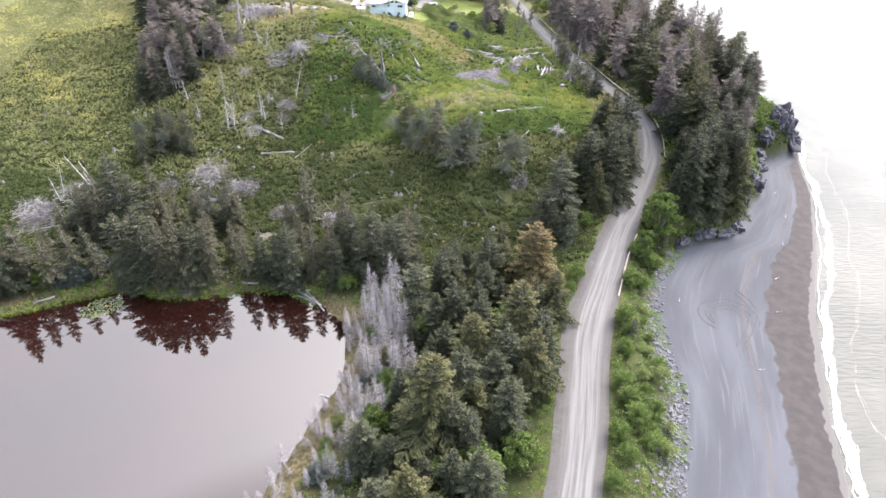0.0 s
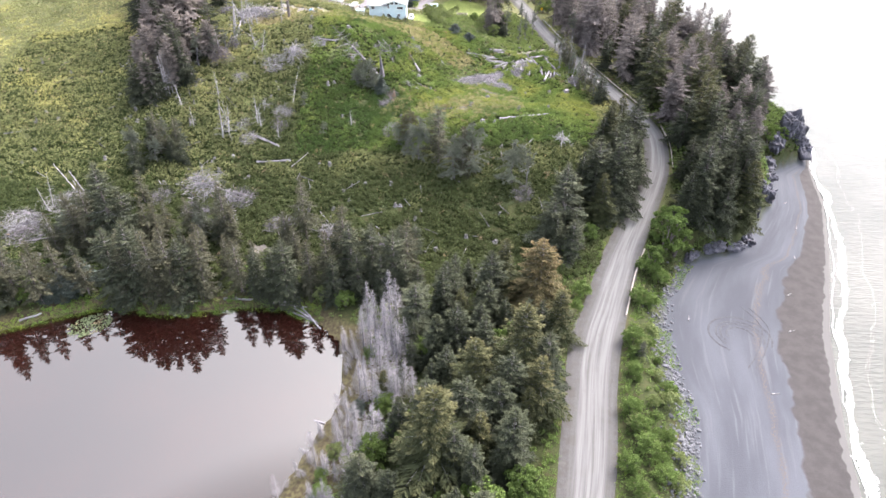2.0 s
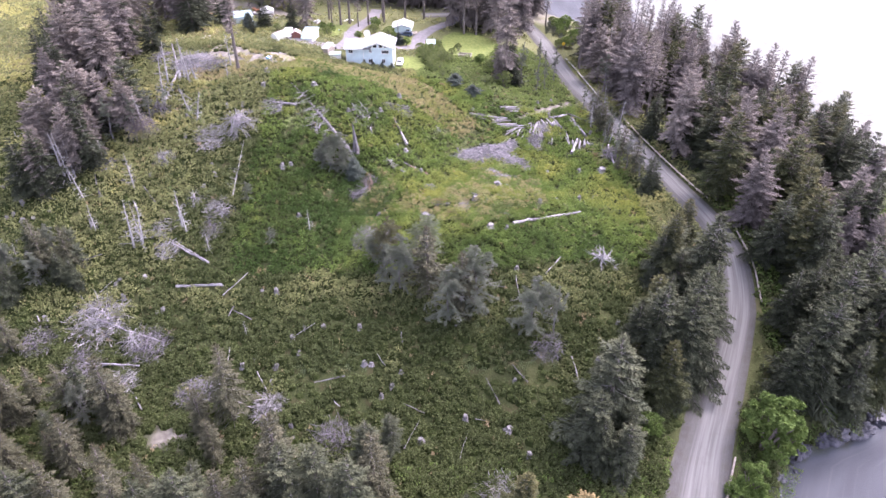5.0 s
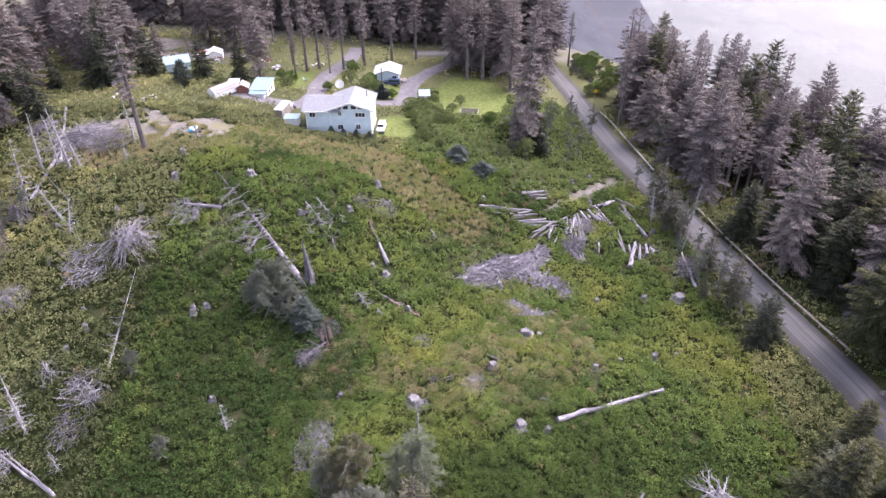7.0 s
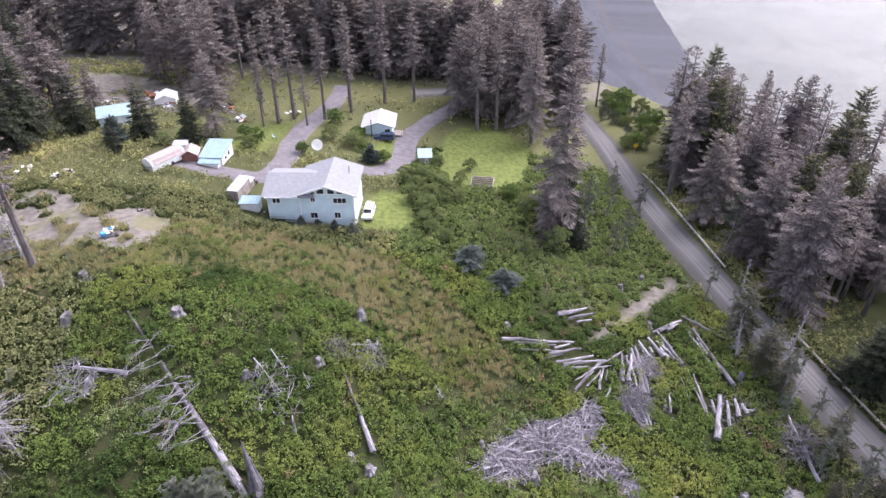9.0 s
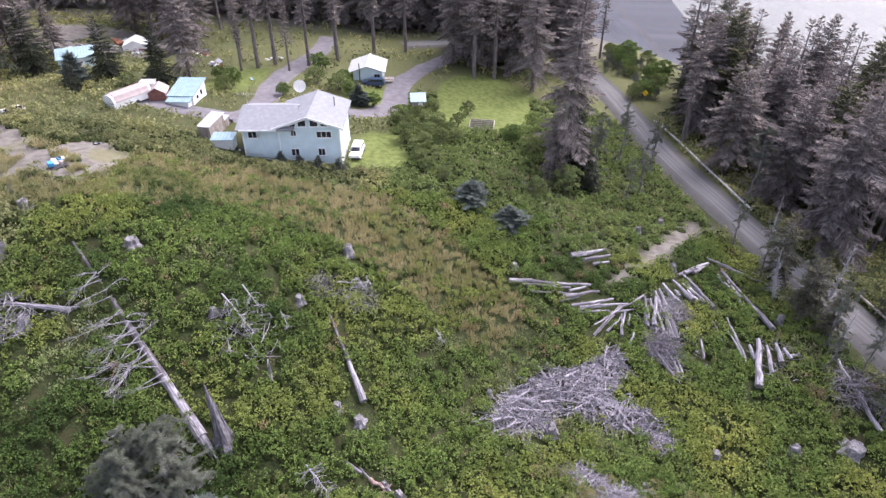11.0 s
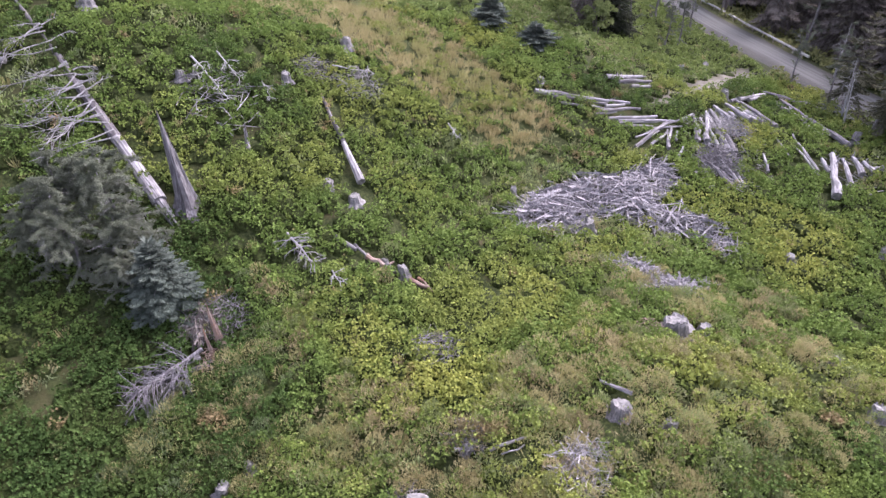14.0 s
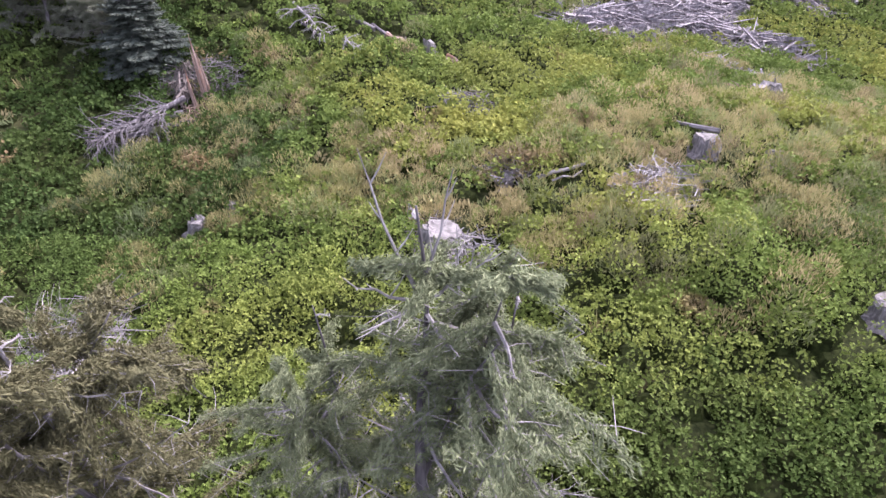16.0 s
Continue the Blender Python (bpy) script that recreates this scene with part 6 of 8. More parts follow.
thicket("fern_patch", "pale green ferns and fireweed among the brush", 63, (-48, -104, 78, 4), 1.5, 20, 0.30, M["fern"], 0.85,
        lambda x, y, r: (ferny(x, y) > 0.5) & ~in_straw(x, y), 0.8, 0.34)
thicket("fuzzy_brush", "soft tan and olive fireweed clumps gone to seed", 70, (2, -80, 46, -46), 0.72, 270, 0.27, M["straw"], 1.35,
        lambda x, y, r: (ferny(x, y) > 0.22) & (r < 0.8), 0.9, 0.11, 1.45, 0.0, jitter=0.42)
thicket("fuzzy_brush", "pale green feathery brush on the knoll", 71, (2, -80, 46, -46), 0.40, 260, 0.26, M["fern"], 1.3,
        lambda x, y, r: (ferny(x, y) > 0.10) & (r < 0.75), 0.8, 0.14, 1.35, 0.0, jitter=0.42)
tufts("dry_grass", "tan tussocks of tall dry grass", 64, (-60, -100, 76, 20), 2.3, 46, 0.80, M["straw"],
      lambda x, y, r: growing(x, y) & (in_straw(x, y) | ((ferny(x, y) > 0.75) & (r < 0.3) & (y < -90)) | (r < 0.015)))
tufts("hill_grass", "yellow-green grass on the high slope", 65, (-128, -70, -40, 40), 0.9, 9, 0.9, M["straw"],
      lambda x, y, r: growing(x, y) & (ripple(x, y, 16, 3) + 0.5 * r > 0.25))
tufts("shore_sedge", "bright green sedge along the water and the bank", 66, (-100, -240, 90, -118), 3.6, 12, 0.8, M["sedge"],
      lambda x, y, r: (((to_line(x, y, POND)[0] < 2.6 + 1.5 * ripple(x, y, 7, 2)) & (~inside(x, y, POND) | (to_line(x, y, POND)[0] < 1.6)) & (x < -6) & (y > -150))
                       | ((np.abs(x - np.interp(y, FOOT_Y, FOOT_X) + 0.9) < 2.6) & (ripple(x, y, 5, 4) > 0.10) & (r < 0.75)) | ((to_line(x, y, ROAD)[0] < half_width(y) + 2.2) & (to_line(x, y, ROAD)[0] > half_width(y) + 0.2) & (r < 0.35))))
thicket("bank_brush", "dense green brush on the bank beside the road and pond", 67, (-100, -262, 76, -120), 0.7, 18, 0.34, M["alder"], 1.0,
        lambda x, y, r: ((x > 40) & (r < 0.9)) | ((r < 0.45) & ((y > -140) | (to_line(x, y, POND)[0] > 5))))
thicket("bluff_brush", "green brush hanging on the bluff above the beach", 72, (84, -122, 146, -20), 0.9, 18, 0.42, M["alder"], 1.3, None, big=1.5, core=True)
fill_stand(55, 36, [(-104, -143), (-80, -138), (-60, -131.5), (-42, -134.5), (-24, -131.5), (-10, -132.5), (4, -143), (6, -150), (7, -160), (4, -174), (-2, -190), (6, -192), (12, -165), (12, -140), (0, -128), (-60, -127), (-100, -136)], ("brush", "willow", "bushy", "brush", "scrub"), 1.8, 4.2, 2.2, 3)
for k, (key, x, y, h) in enumerate(GHOSTS):
    if k % 2:
        plant("ghost2", x - 3.4, y - 0.6 + k % 3, h * 0.62, lean=(0, -6))
# low dead trees reaching over the water
rng = np.random.default_rng(12)
for y in np.arange(-206, -146, 1.5):
    edge = np.interp(y, [-230, -200, -185, -174, -164, -158, -147, -140], [-20, -11, -6, -2, 2, 2, 0, -6])
    plant("ghost2", edge + rng.uniform(-0.2, 3.6), y + rng.uniform(-0.8, 0.8), rng.uniform(2.6, 6.0), rng.uniform(0, 360), 1.3, lean=(rng.uniform(-10, 10), rng.uniform(-22, -2)))
fill_stand(56, 30, [(52, -200), (60, -200), (66, -172), (67.5, -150), (71, -134), (80, -121), (75, -119), (66, -135), (61, -152), (56, -175)], ("brush", "brush", "willow", "alder"), 1.8, 3.6, 2.4, 0.6)


# ---- houses and yard ----
def siding_material(name, color, course=0.2):
    m = Nodes(name, 0.6)
    wave = m.n.new("ShaderNodeTexWave")
    wave.bands_direction, wave.wave_profile = "Z", "SAW"
    wave.inputs["Scale"].default_value = 0.314 / course
    m.l.new(m.pos.outputs["Position"], wave.inputs["Vector"])
    c = m.mix(m.ramp(m.noise(0.8, 4), 0.3, 0.75), tuple(v * 0.86 for v in color), color)
    m.bump(wave.outputs["Fac"], 0.5, 0.02)
    return m.done(c)


def ribbed_material(name, color, rib=0.25, axis="X", metal=0.3, rough=0.45):
    m = Nodes(name, rough, metal)
    wave = m.n.new("ShaderNodeTexWave")
    wave.bands_direction = axis
    wave.inputs["Scale"].default_value = 0.314 / rib
    m.l.new(m.tex.outputs["Object"], wave.inputs["Vector"])
    c = m.mix(m.ramp(m.noise(1.1, 4), 0.35, 0.75), tuple(v * 0.8 for v in color), color)
    c = m.mix(m.ramp(wave.outputs["Fac"], 0.0, 0.35, 0.35, 0), c, tuple(v * 0.5 for v in color))
    m.bump(wave.outputs["Fac"], 0.6, 0.03)
    return m.done(c)


def glass_material():
    m = Nodes("dark_window_glass", 0.04)
    return m.done(m.mix(m.ramp(m.noise(2.0, 2), 0.4, 0.7), (0.012, 0.014, 0.018), (0.05, 0.05, 0.06)), IOR=1.5)


M.update({
    "siding": siding_material("pale_blue_siding", (0.56, 0.68, 0.71)),
    "siding_white": siding_material("white_siding", (0.74, 0.75, 0.74)),
    "trim": plain("white_trim", (0.80, 0.80, 0.79), 0.5, 0, 0.1, 3),
    "shingle": plain("pale_grey_shingles", (0.20, 0.206, 0.222), 0.85, 0, 0.16, 1.6, False, 0.4),
    "white_metal": ribbed_material("white_roof_metal", (0.46, 0.465, 0.47), 0.3, "X", 0.1),
    "teal_metal": ribbed_material("pale_teal_roof_metal", (0.27, 0.385, 0.42), 0.5, "X", 0.1),
    "brown_metal": ribbed_material("weathered_brown_roofing", (0.36, 0.30, 0.29), 0.6, "X", 0.0, 0.8),
    "glass": glass_material(),
    "concrete": plain("grey_concrete", (0.36, 0.35, 0.34), 0.9, 0, 0.3, 2),
    "white_paint": plain("white_car_paint", (0.82, 0.82, 0.82), 0.3, 0, 0.05, 2, True, 0),
    "blue_paint": plain("dark_blue_car_paint", (0.03, 0.05, 0.10), 0.3, 0, 0.1, 2, True, 0),
    "rubber": plain("black_rubber", (0.02, 0.02, 0.022), 0.8, 0, 0.2, 8),
    "steel": plain("dull_steel", (0.45, 0.45, 0.46), 0.4, 0.8, 0.2, 5),
    "planks": weathered("grey_planks", (0.40, 0.36, 0.33), (0.18, 0.15, 0.13)),
    "red_wood": plain("red_brown_boards", (0.22, 0.09, 0.07), 0.8, 0, 0.35, 3),
    "blue_tarp": plain("bright_blue_tarp", (0.05, 0.30, 0.60), 0.5, 0, 0.25, 3),
    "yellow_sign": plain("yellow_sign_face", (0.85, 0.55, 0.02), 0.5, 0, 0.1, 2),
    "black_mark": plain("black_sign_mark", (0.02, 0.02, 0.02), 0.6, 0, 0.1, 2),
    "tarp_white": plain("white_tarp", (0.78, 0.77, 0.74), 0.6, 0, 0.15, 1),
    "rust": plain("rusty_iron", (0.30, 0.12, 0.06), 0.85, 0.2, 0.4, 4),
    "flowers": foliage("red_leaved_shrub", (0.08, 0.04, 0.03), (0.24, 0.12, 0.09)),
})


def window(parent, x, z, w, h, panes=2, y=0.0, wall=0.2, slope=0.0):
    """A framed window set into a wall that faces -y; slope: how far its top edge rises from one side to the other."""
    frame = part("window", prism([(x - w / 2, z), (x + w / 2, z), (x + w / 2, z + h + max(slope, 0)), (x - w / 2, z + h + max(-slope, 0))], 0.10), M["trim"], parent, "white framed window", at=pose(0, y - 0.03, 0))
    gap = 0.07
    wide = (w - gap * (panes + 1)) / panes
    for k in range(panes):
        a = x - w / 2 + gap + k * (wide + gap)
        top = lambda q: z + h - gap + max(slope, 0) * (q - x + w / 2) / w + max(-slope, 0) * (x + w / 2 - q) / w
        part("pane", prism([(a, z + gap), (a + wide, z + gap), (a + wide, top(a + wide)), (a, top(a))], 0.03), M["glass"], frame, at=pose(0, -0.045, 0))
    part("sill", box(w + 0.16, 0.12, 0.05, x, -0.07, z - 0.05), M["trim"], frame)
    return frame


def build_house():
    g0 = 28.6
    house = thing("house", pose(0, 0, 0), "two-storey pale blue house with grey roof and white trim", "house")
    # gabled wing and its lower neighbour, walls as thick shells
    part("wall", prism([(-2.0, g0), (6.65, g0), (6.65, 34.95), (2.3, 36.45), (-2.0, 34.95)], 9.6, at=(0, 4.8, 0)), M["siding"], house)
    part("wall", box(5.1, 8.2, 34.95 - g0, -4.56, 4.3, g0), M["siding"], house)
    part("foundation", box(8.85, 9.7, 0.75, 2.32, 4.82, g0 - 0.1), M["concrete"], house)
    roof = part("roof", prism([(-2.75, 34.92), (2.3, 36.62), (7.25, 34.92), (7.25, 35.10), (2.3, 36.82), (-2.75, 35.10)], 10.7, at=(0, 4.75, 0)), M["shingle"], house, "pale grey shingled roof")
    part("roof", prism([(-0.75, 34.82), (4.6, 36.42), (9.3, 34.9), (9.3, 35.06), (4.6, 36.62), (-0.75, 35.02)], 8.2, "x", at=(-3.75, 0, 0)), M["shingle"], house, "pale grey shingled roof of the side wing")
    for s, a, b in ((0, (-2.85, 34.86), (2.3, 36.6)), (1, (2.3, 36.6), (7.35, 34.86))):
        part("bargeboard", prism([a, b, (b[0], b[1] + 0.26), (a[0], a[1] + 0.26)], 0.08, at=(0, -0.62, 0)), M["trim"], roof)
    part("fascia", box(5.3, 0.06, 0.22, -4.75, -0.78, 34.80), M["trim"], house)
    for x in (-2.0, 6.62, -7.1):
        part("corner_board", box(0.14, 0.14, 34.9 - g0 - 0.9, x, -0.01, g0 + 0.9), M["trim"], house)
    window(house, -5.72, 33.5, 1.3, 1.1, 2)
    window(house, 0.13, 33.78, 0.78, 0.86, 2)
    window(house, 4.42, 33.5, 2.15, 1.0, 3)
    window(house, 0.08, 30.74, 1.2, 1.12, 2)
    window(house, 3.87, 30.74, 1.05, 1.14, 2)
    for x, w, h, sl in ((0.05, 1.05, 0.22, 0.33), (1.45, 1.2, 0.70, 0.38), (3.15, 1.2, 0.70, -0.38), (4.55, 1.05, 0.22, -0.33)):
        window(house, x, 35.18, w, h, 1, slope=sl)
    part("flue", tube([(5.3, 6.2, 35.2), (5.3, 6.2, 37.1)], [0.10, 0.10], 10), M["steel"], house)
    part("flue_cap", tube([(5.3, 6.2, 37.1), (5.3, 6.2, 37.25)], [0.17, 0.10], 10), M["steel"], house)
    antenna = part("antenna", tube([(-7.2, 5.0, 36.0), (-7.2, 5.0, 38.2)], [0.03, 0.03], 6), M["steel"], house)
    part("antenna_boom", tube([(-8.6, 5.0, 38.1), (-5.6, 5.0, 38.1)], [0.02, 0.02], 5), M["steel"], antenna)
    for k in range(7):
        part("antenna_rod", tube([(-8.4 + k * 0.42, 4.4 + 0.03 * k, 38.1), (-8.4 + k * 0.42, 5.6 - 0.03 * k, 38.1)], [0.012, 0.012], 5), M["steel"], antenna)
    # pipe and lattice along the foot of the wall
    part("drain_pipe", tube([(6.7, -0.25, 34.6), (6.7, -0.25, 29.6), (7.3, -0.5, 29.4), (7.5, -0.6, 28.8)], [0.06] * 4, 8), M["trim"], house)
    part("water_pipe", tube([(-7.0, -0.3, 31.2), (-4.6, -0.35, 31.15), (-4.5, -0.35, 30.4), (-2.4, -0.35, 30.3), (6.0, -0.35, 29.5)], [0.07] * 5, 8), M["steel"], house)
    for k in range(15):
        part("fence_picket", box(0.09, 0.04, 0.62, -1.2 + k * 0.3, -0.75, float(land(-1.2 + k * 0.3, -0.75)) - 0.05), M["trim"], house)
    part("side_window", box(0.06, 1.2, 1.1, 6.69, 3.0, 33.4), M["glass"], house)
    part("side_window", box(0.06, 1.2, 1.1, 6.69, 6.8, 33.4), M["glass"], house)
    part("side_door", box(0.08, 0.95, 2.05, 6.70, 4.9, 29.3), M["trim"], house)
    return house


build_house()


def build_cabin():
    z = 26.3
    cabin = thing("cabin", pose(0, 0, 0, 0, 0, 0), "small pale blue cabin with a white metal roof", "cabin")
    part("wall", prism([(3.7, z), (9.4, z), (9.4, 29.2), (6.5, 30.1), (3.7, 29.2)], 6.6, at=(0, 44.0, 0)), M["siding"], cabin)
    roof = part("roof", prism([(2.6, 29.0), (6.5, 30.25), (10.1, 29.1), (10.1, 29.24), (6.5, 30.42), (2.6, 29.16)], 8.0, at=(0, 44.0, 0)), M["white_metal"], cabin, "white metal roof")
    part("ridge_cap", prism([(6.3, 30.36), (6.7, 30.36), (6.5, 30.48)], 8.05, at=(0, 44.0, 0)), M["trim"], roof)
    window(cabin, 8.4, 27.7, 1.2, 1.0, 2, y=40.7)
    part("flue", tube([(5.0, 40.4, 27.0), (5.0, 40.4, 30.9)], [0.10, 0.10], 8), M["black_mark"], cabin)
    part("corner_board", box(0.14, 0.14, 2.9, 9.36, 40.7, z), M["trim"], cabin)
    porch = part("porch", box(1.9, 2.6, 0.18, 10.5, 43.0, z + 0.35), M["planks"], cabin, "grey plank porch")
    for k in range(5):
        part("rail_post", box(0.09, 0.09, 1.0, 9.7 + k * 0.4, 41.75, z + 0.5), M["planks"], porch)
    for zz in (0.85, 1.4):
        part("rail", box(1.9, 0.06, 0.10, 10.5, 41.75, z + zz), M["planks"], porch)


build_cabin()


def simple_shed(name, label, x, y, turn, w, d, h, rise, roof, wall, overhang=0.3, door=True, slope="gable", z=None):
    """A small hut with its roof: w along its front, d deep."""
    z = float(land(x, y)) - 0.15 if z is None else z
    shed = thing(name, pose(x, y, z, 0, 0, turn), label, "shed")
    t, o = 0.1, overhang
    if slope == "gable":
        part("wall", prism([(-w / 2, 0), (w / 2, 0), (w / 2, h), (0, h + rise), (-w / 2, h)], d), M[wall], shed)
        k = rise / (w / 2)
        part("roof", prism([(-w / 2 - o, h - o * k + 0.02), (0, h + rise + 0.02), (w / 2 + o, h - o * k + 0.02), (w / 2 + o, h - o * k + t), (0, h + rise + t), (-w / 2 - o, h - o * k + t)], d + 2 * o), M[roof], shed)
    else:
        part("wall", prism([(-d / 2, 0), (d / 2, 0), (d / 2, h + rise), (-d / 2, h)], w, "x"), M[wall], shed)
        k = rise / d
        part("roof", prism([(-d / 2 - o, h - o * k + 0.02), (d / 2 + o, h + rise + o * k + 0.02), (d / 2 + o, h + rise + o * k + t), (-d / 2 - o, h - o * k + t)], w + 2 * o, "x"), M[roof], shed)
    if door:
        part("door", box(0.8, 0.06, min(1.9, h - 0.1), w * 0.15, -d / 2 - 0.02, 0.05), M["trim"], shed)
    return shed


big_shed = simple_shed("garden_shed", "white shed with a two-tier pale teal metal roof", -21.3, 19.4, -4, 3.9, 5.4, 2.3, 0.9, "teal_metal", "siding_white", 0.35, False, "lean", z=31.2)
part("lean_to", box(3.4, 1.6, 1.75, -0.1, -3.3, 0.1), M["siding_white"], big_shed)
part("lean_to_roof", prism([(-4.4, 1.72), (-2.4, 2.25), (-2.4, 2.35), (-4.4, 1.82)], 4.1, "x"), M["teal_metal"], big_shed)
part("side_window", tube([(1.96, -1.0, 1.5), (2.02, -1.0, 1.5)], [0.32, 0.32], 14), M["glass"], big_shed)
part("side_window", box(0.06, 0.6, 0.8, 1.97, 0.7, 1.3), M["glass"], big_shed)
part("step", box(1.4, 1.8, 0.2, 2.6, -1.9, 0.0), M["red_wood"], big_shed)
simple_shed("small_shed", "white lean-to shed with a pale teal metal roof", -10.8, 2.6, 0, 3.0, 1.9, 1.6, 0.25, "teal_metal", "siding_white", 0.2, False, "lean")
simple_shed("tall_shed", "narrow weathered shed with a white metal roof", -13.6, 6.4, -12, 1.7, 4.4, 2.1, 0.4, "white_metal", "planks", 0.2, False, "lean")
simple_shed("crate_shelter", "small open shelter with a white roof", -13.2, 10.0, -10, 1.6, 1.4, 1.2, 0.2, "white_metal", "planks", 0.15, False, "lean")
simple_shed("woodshed", "small grey shed with a teal and white metal roof", 16.8, 31.4, 4, 2.4, 2.6, 1.9, 0.5, "teal_metal", "planks", 0.3, True, "lean")
simple_shed("red_shed", "dark red open woodshed with a brown gabled roof", -25.6, 18.0, 10, 2.6, 3.0, 1.5, 0.8, "brown_metal", "red_wood", 0.3, False)
simple_shed("far_shed", "white shed with a pale teal roof among the brush", -47.5, 36.0, 25, 6.0, 4.0, 2.2, 0.8, "teal_metal", "siding", 0.3, True, "lean")
simple_shed("white_store", "small white store box on skids", -28.6, 21.4, 4, 2.4, 1.8, 1.5, 0.15, "white_metal", "siding_white", 0.1, False, "lean")
simple_shed("tarp_shelter", "white tarpaulin shelter on the gravel pad", -43.6, 53, 15, 4.5, 4.5, 1.7, 1.0, "tarp_white", "tarp_white", 0.1, False)


def build_van_trailer():
    """A white round-fronted trailer body under a brown roof."""
    x, y = -29.2, 14.9
    tr = thing("storage_trailer", pose(x, y, float(land(x, y)), 0, 0, 148), "white barrel-ended trailer with a weathered brown roof", "trailer")
    prof = [(-1.3, 0.2), (1.3, 0.2), (1.4, 1.3), (1.0, 2.1), (0, 2.45), (-1.0, 2.1), (-1.4, 1.3)]
    part("body", prism(prof, 7.0), M["siding_white"], tr)
    part("roof", prism([(1.46, 1.3), (1.04, 2.14), (0, 2.5), (-1.04, 2.14), (-1.46, 1.3), (-1.5, 1.36), (-1.06, 2.22), (0, 2.58), (1.06, 2.22), (1.5, 1.36)], 6.2), M["brown_metal"], tr)
    part("side_band", box(0.05, 6.0, 0.45, 1.44, 0.2, 0.9), M["black_mark"], tr)
    for s in (-1, 1):
        part("wheel", tube([(s * 1.2, -0.6, 0.3), (s * 1.42, -0.6, 0.3)], [0.32, 0.32], 14), M["rubber"], tr)


build_van_trailer()


def car_body(profile, width, paint, name="body"):
    """A car body from its side outline (y along the car), narrowed towards the roof."""
    bm = prism(profile, width, "x")
    top = max(z for _, z in profile)
    for v in bm.verts:
        if v.co.z > top * 0.62:
            v.co.x *= 0.80
    bmesh.ops.bevel(bm, geom=list(bm.edges), offset=0.05, segments=2, affect="EDGES", clamp_overlap=True)
    return bm


def build_car(name, label, x, y, turn, paint, long=4.6):
    car = thing(name, pose(x, y, float(land(x, y)) + 0.02, 0, 0, turn), label, "car")
    k = long / 4.6
    prof = [(-2.3 * k, 0.35), (2.3 * k, 0.35), (2.3 * k, 0.95), (1.15 * k, 1.05), (0.55 * k, 1.55), (-1.9 * k, 1.55), (-2.25 * k, 1.0)]
    body = part("body", car_body(prof, 1.74, M[paint]), M[paint], car)
    part("windscreen", prism([(1.13 * k, 1.08), (0.60 * k, 1.5), (0.58 * k, 1.52), (1.16 * k, 1.10)], 1.26, "x", at=(0, 0.03, 0.02)), M["glass"], car)
    part("rear_window", box(1.2, 0.04, 0.36, 0, -2.08 * k, 1.08), M["glass"], car)
    for s in (-1, 1):
        part("side_window", prism([(-1.85 * k, 1.10), (0.95 * k, 1.10), (0.55 * k, 1.46), (-1.75 * k, 1.46)], 0.03, "x", at=(s * 0.80, 0, 0)), M["glass"], car)
        part("headlight", box(0.34, 0.06, 0.16, s * 0.62, 2.28 * k, 0.68), M["steel"], car)
        part("mirror", box(0.16, 0.10, 0.12, s * 0.93, 0.85 * k, 1.05), M[paint], car)
        for yy in (-1.4 * k, 1.45 * k):
            tyre = part("wheel", tube([(s * 0.70, yy, 0.32), (s * 0.90, yy, 0.32)], [0.32, 0.32], 16), M["rubber"], car)
            part("rim", tube([(s * 0.89, yy, 0.32), (s * 0.915, yy, 0.32)], [0.19, 0.19], 12), M["steel"], tyre)
    part("bumper", box(1.7, 0.14, 0.2, 0, 2.28 * k, 0.36, 0.03), M["rubber"], car)


build_car("white_car", "white hatchback parked on the lawn beside the house", 8.35, 4.0, 176, "white_paint")
build_car("blue_car", "dark blue estate car parked by the cabin", 7.9, 39.1, 86, "blue_paint", 4.4)
build_car("white_van", "white car parked in the gravel yard", -8.6, 14.2, 10, "white_paint", 4.4)


def build_quad(x, y, turn):
    q = thing("quad_bike", pose(x, y, float(land(x, y)) + 0.06, 0, 0, turn), "dark four-wheeled quad bike parked in the yard", "quad bike")
    part("chassis", box(0.5, 1.5, 0.35, 0, 0, 0.35, 0.06), M["black_mark"], q)
    part("seat", box(0.36, 0.7, 0.16, 0, -0.2, 0.72, 0.05), M["rubber"], q)
    part("fender", box(0.95, 0.45, 0.08, 0, 0.6, 0.66, 0.02), M["blue_paint"], q)
    part("fender", box(0.95, 0.45, 0.08, 0, -0.62, 0.66, 0.02), M["blue_paint"], q)
    part("handlebar", tube([(-0.38, 0.35, 1.0), (0, 0.42, 0.95), (0.38, 0.35, 1.0)], [0.02] * 3, 6), M["steel"], q)
    for s in (-1, 1):
        for yy in (-0.6, 0.6):
            part("wheel", tube([(s * 0.35, yy, 0.28), (s * 0.58, yy, 0.28)], [0.28, 0.28], 12), M["rubber"], q)


build_quad(-12.8, 11.2, 40)


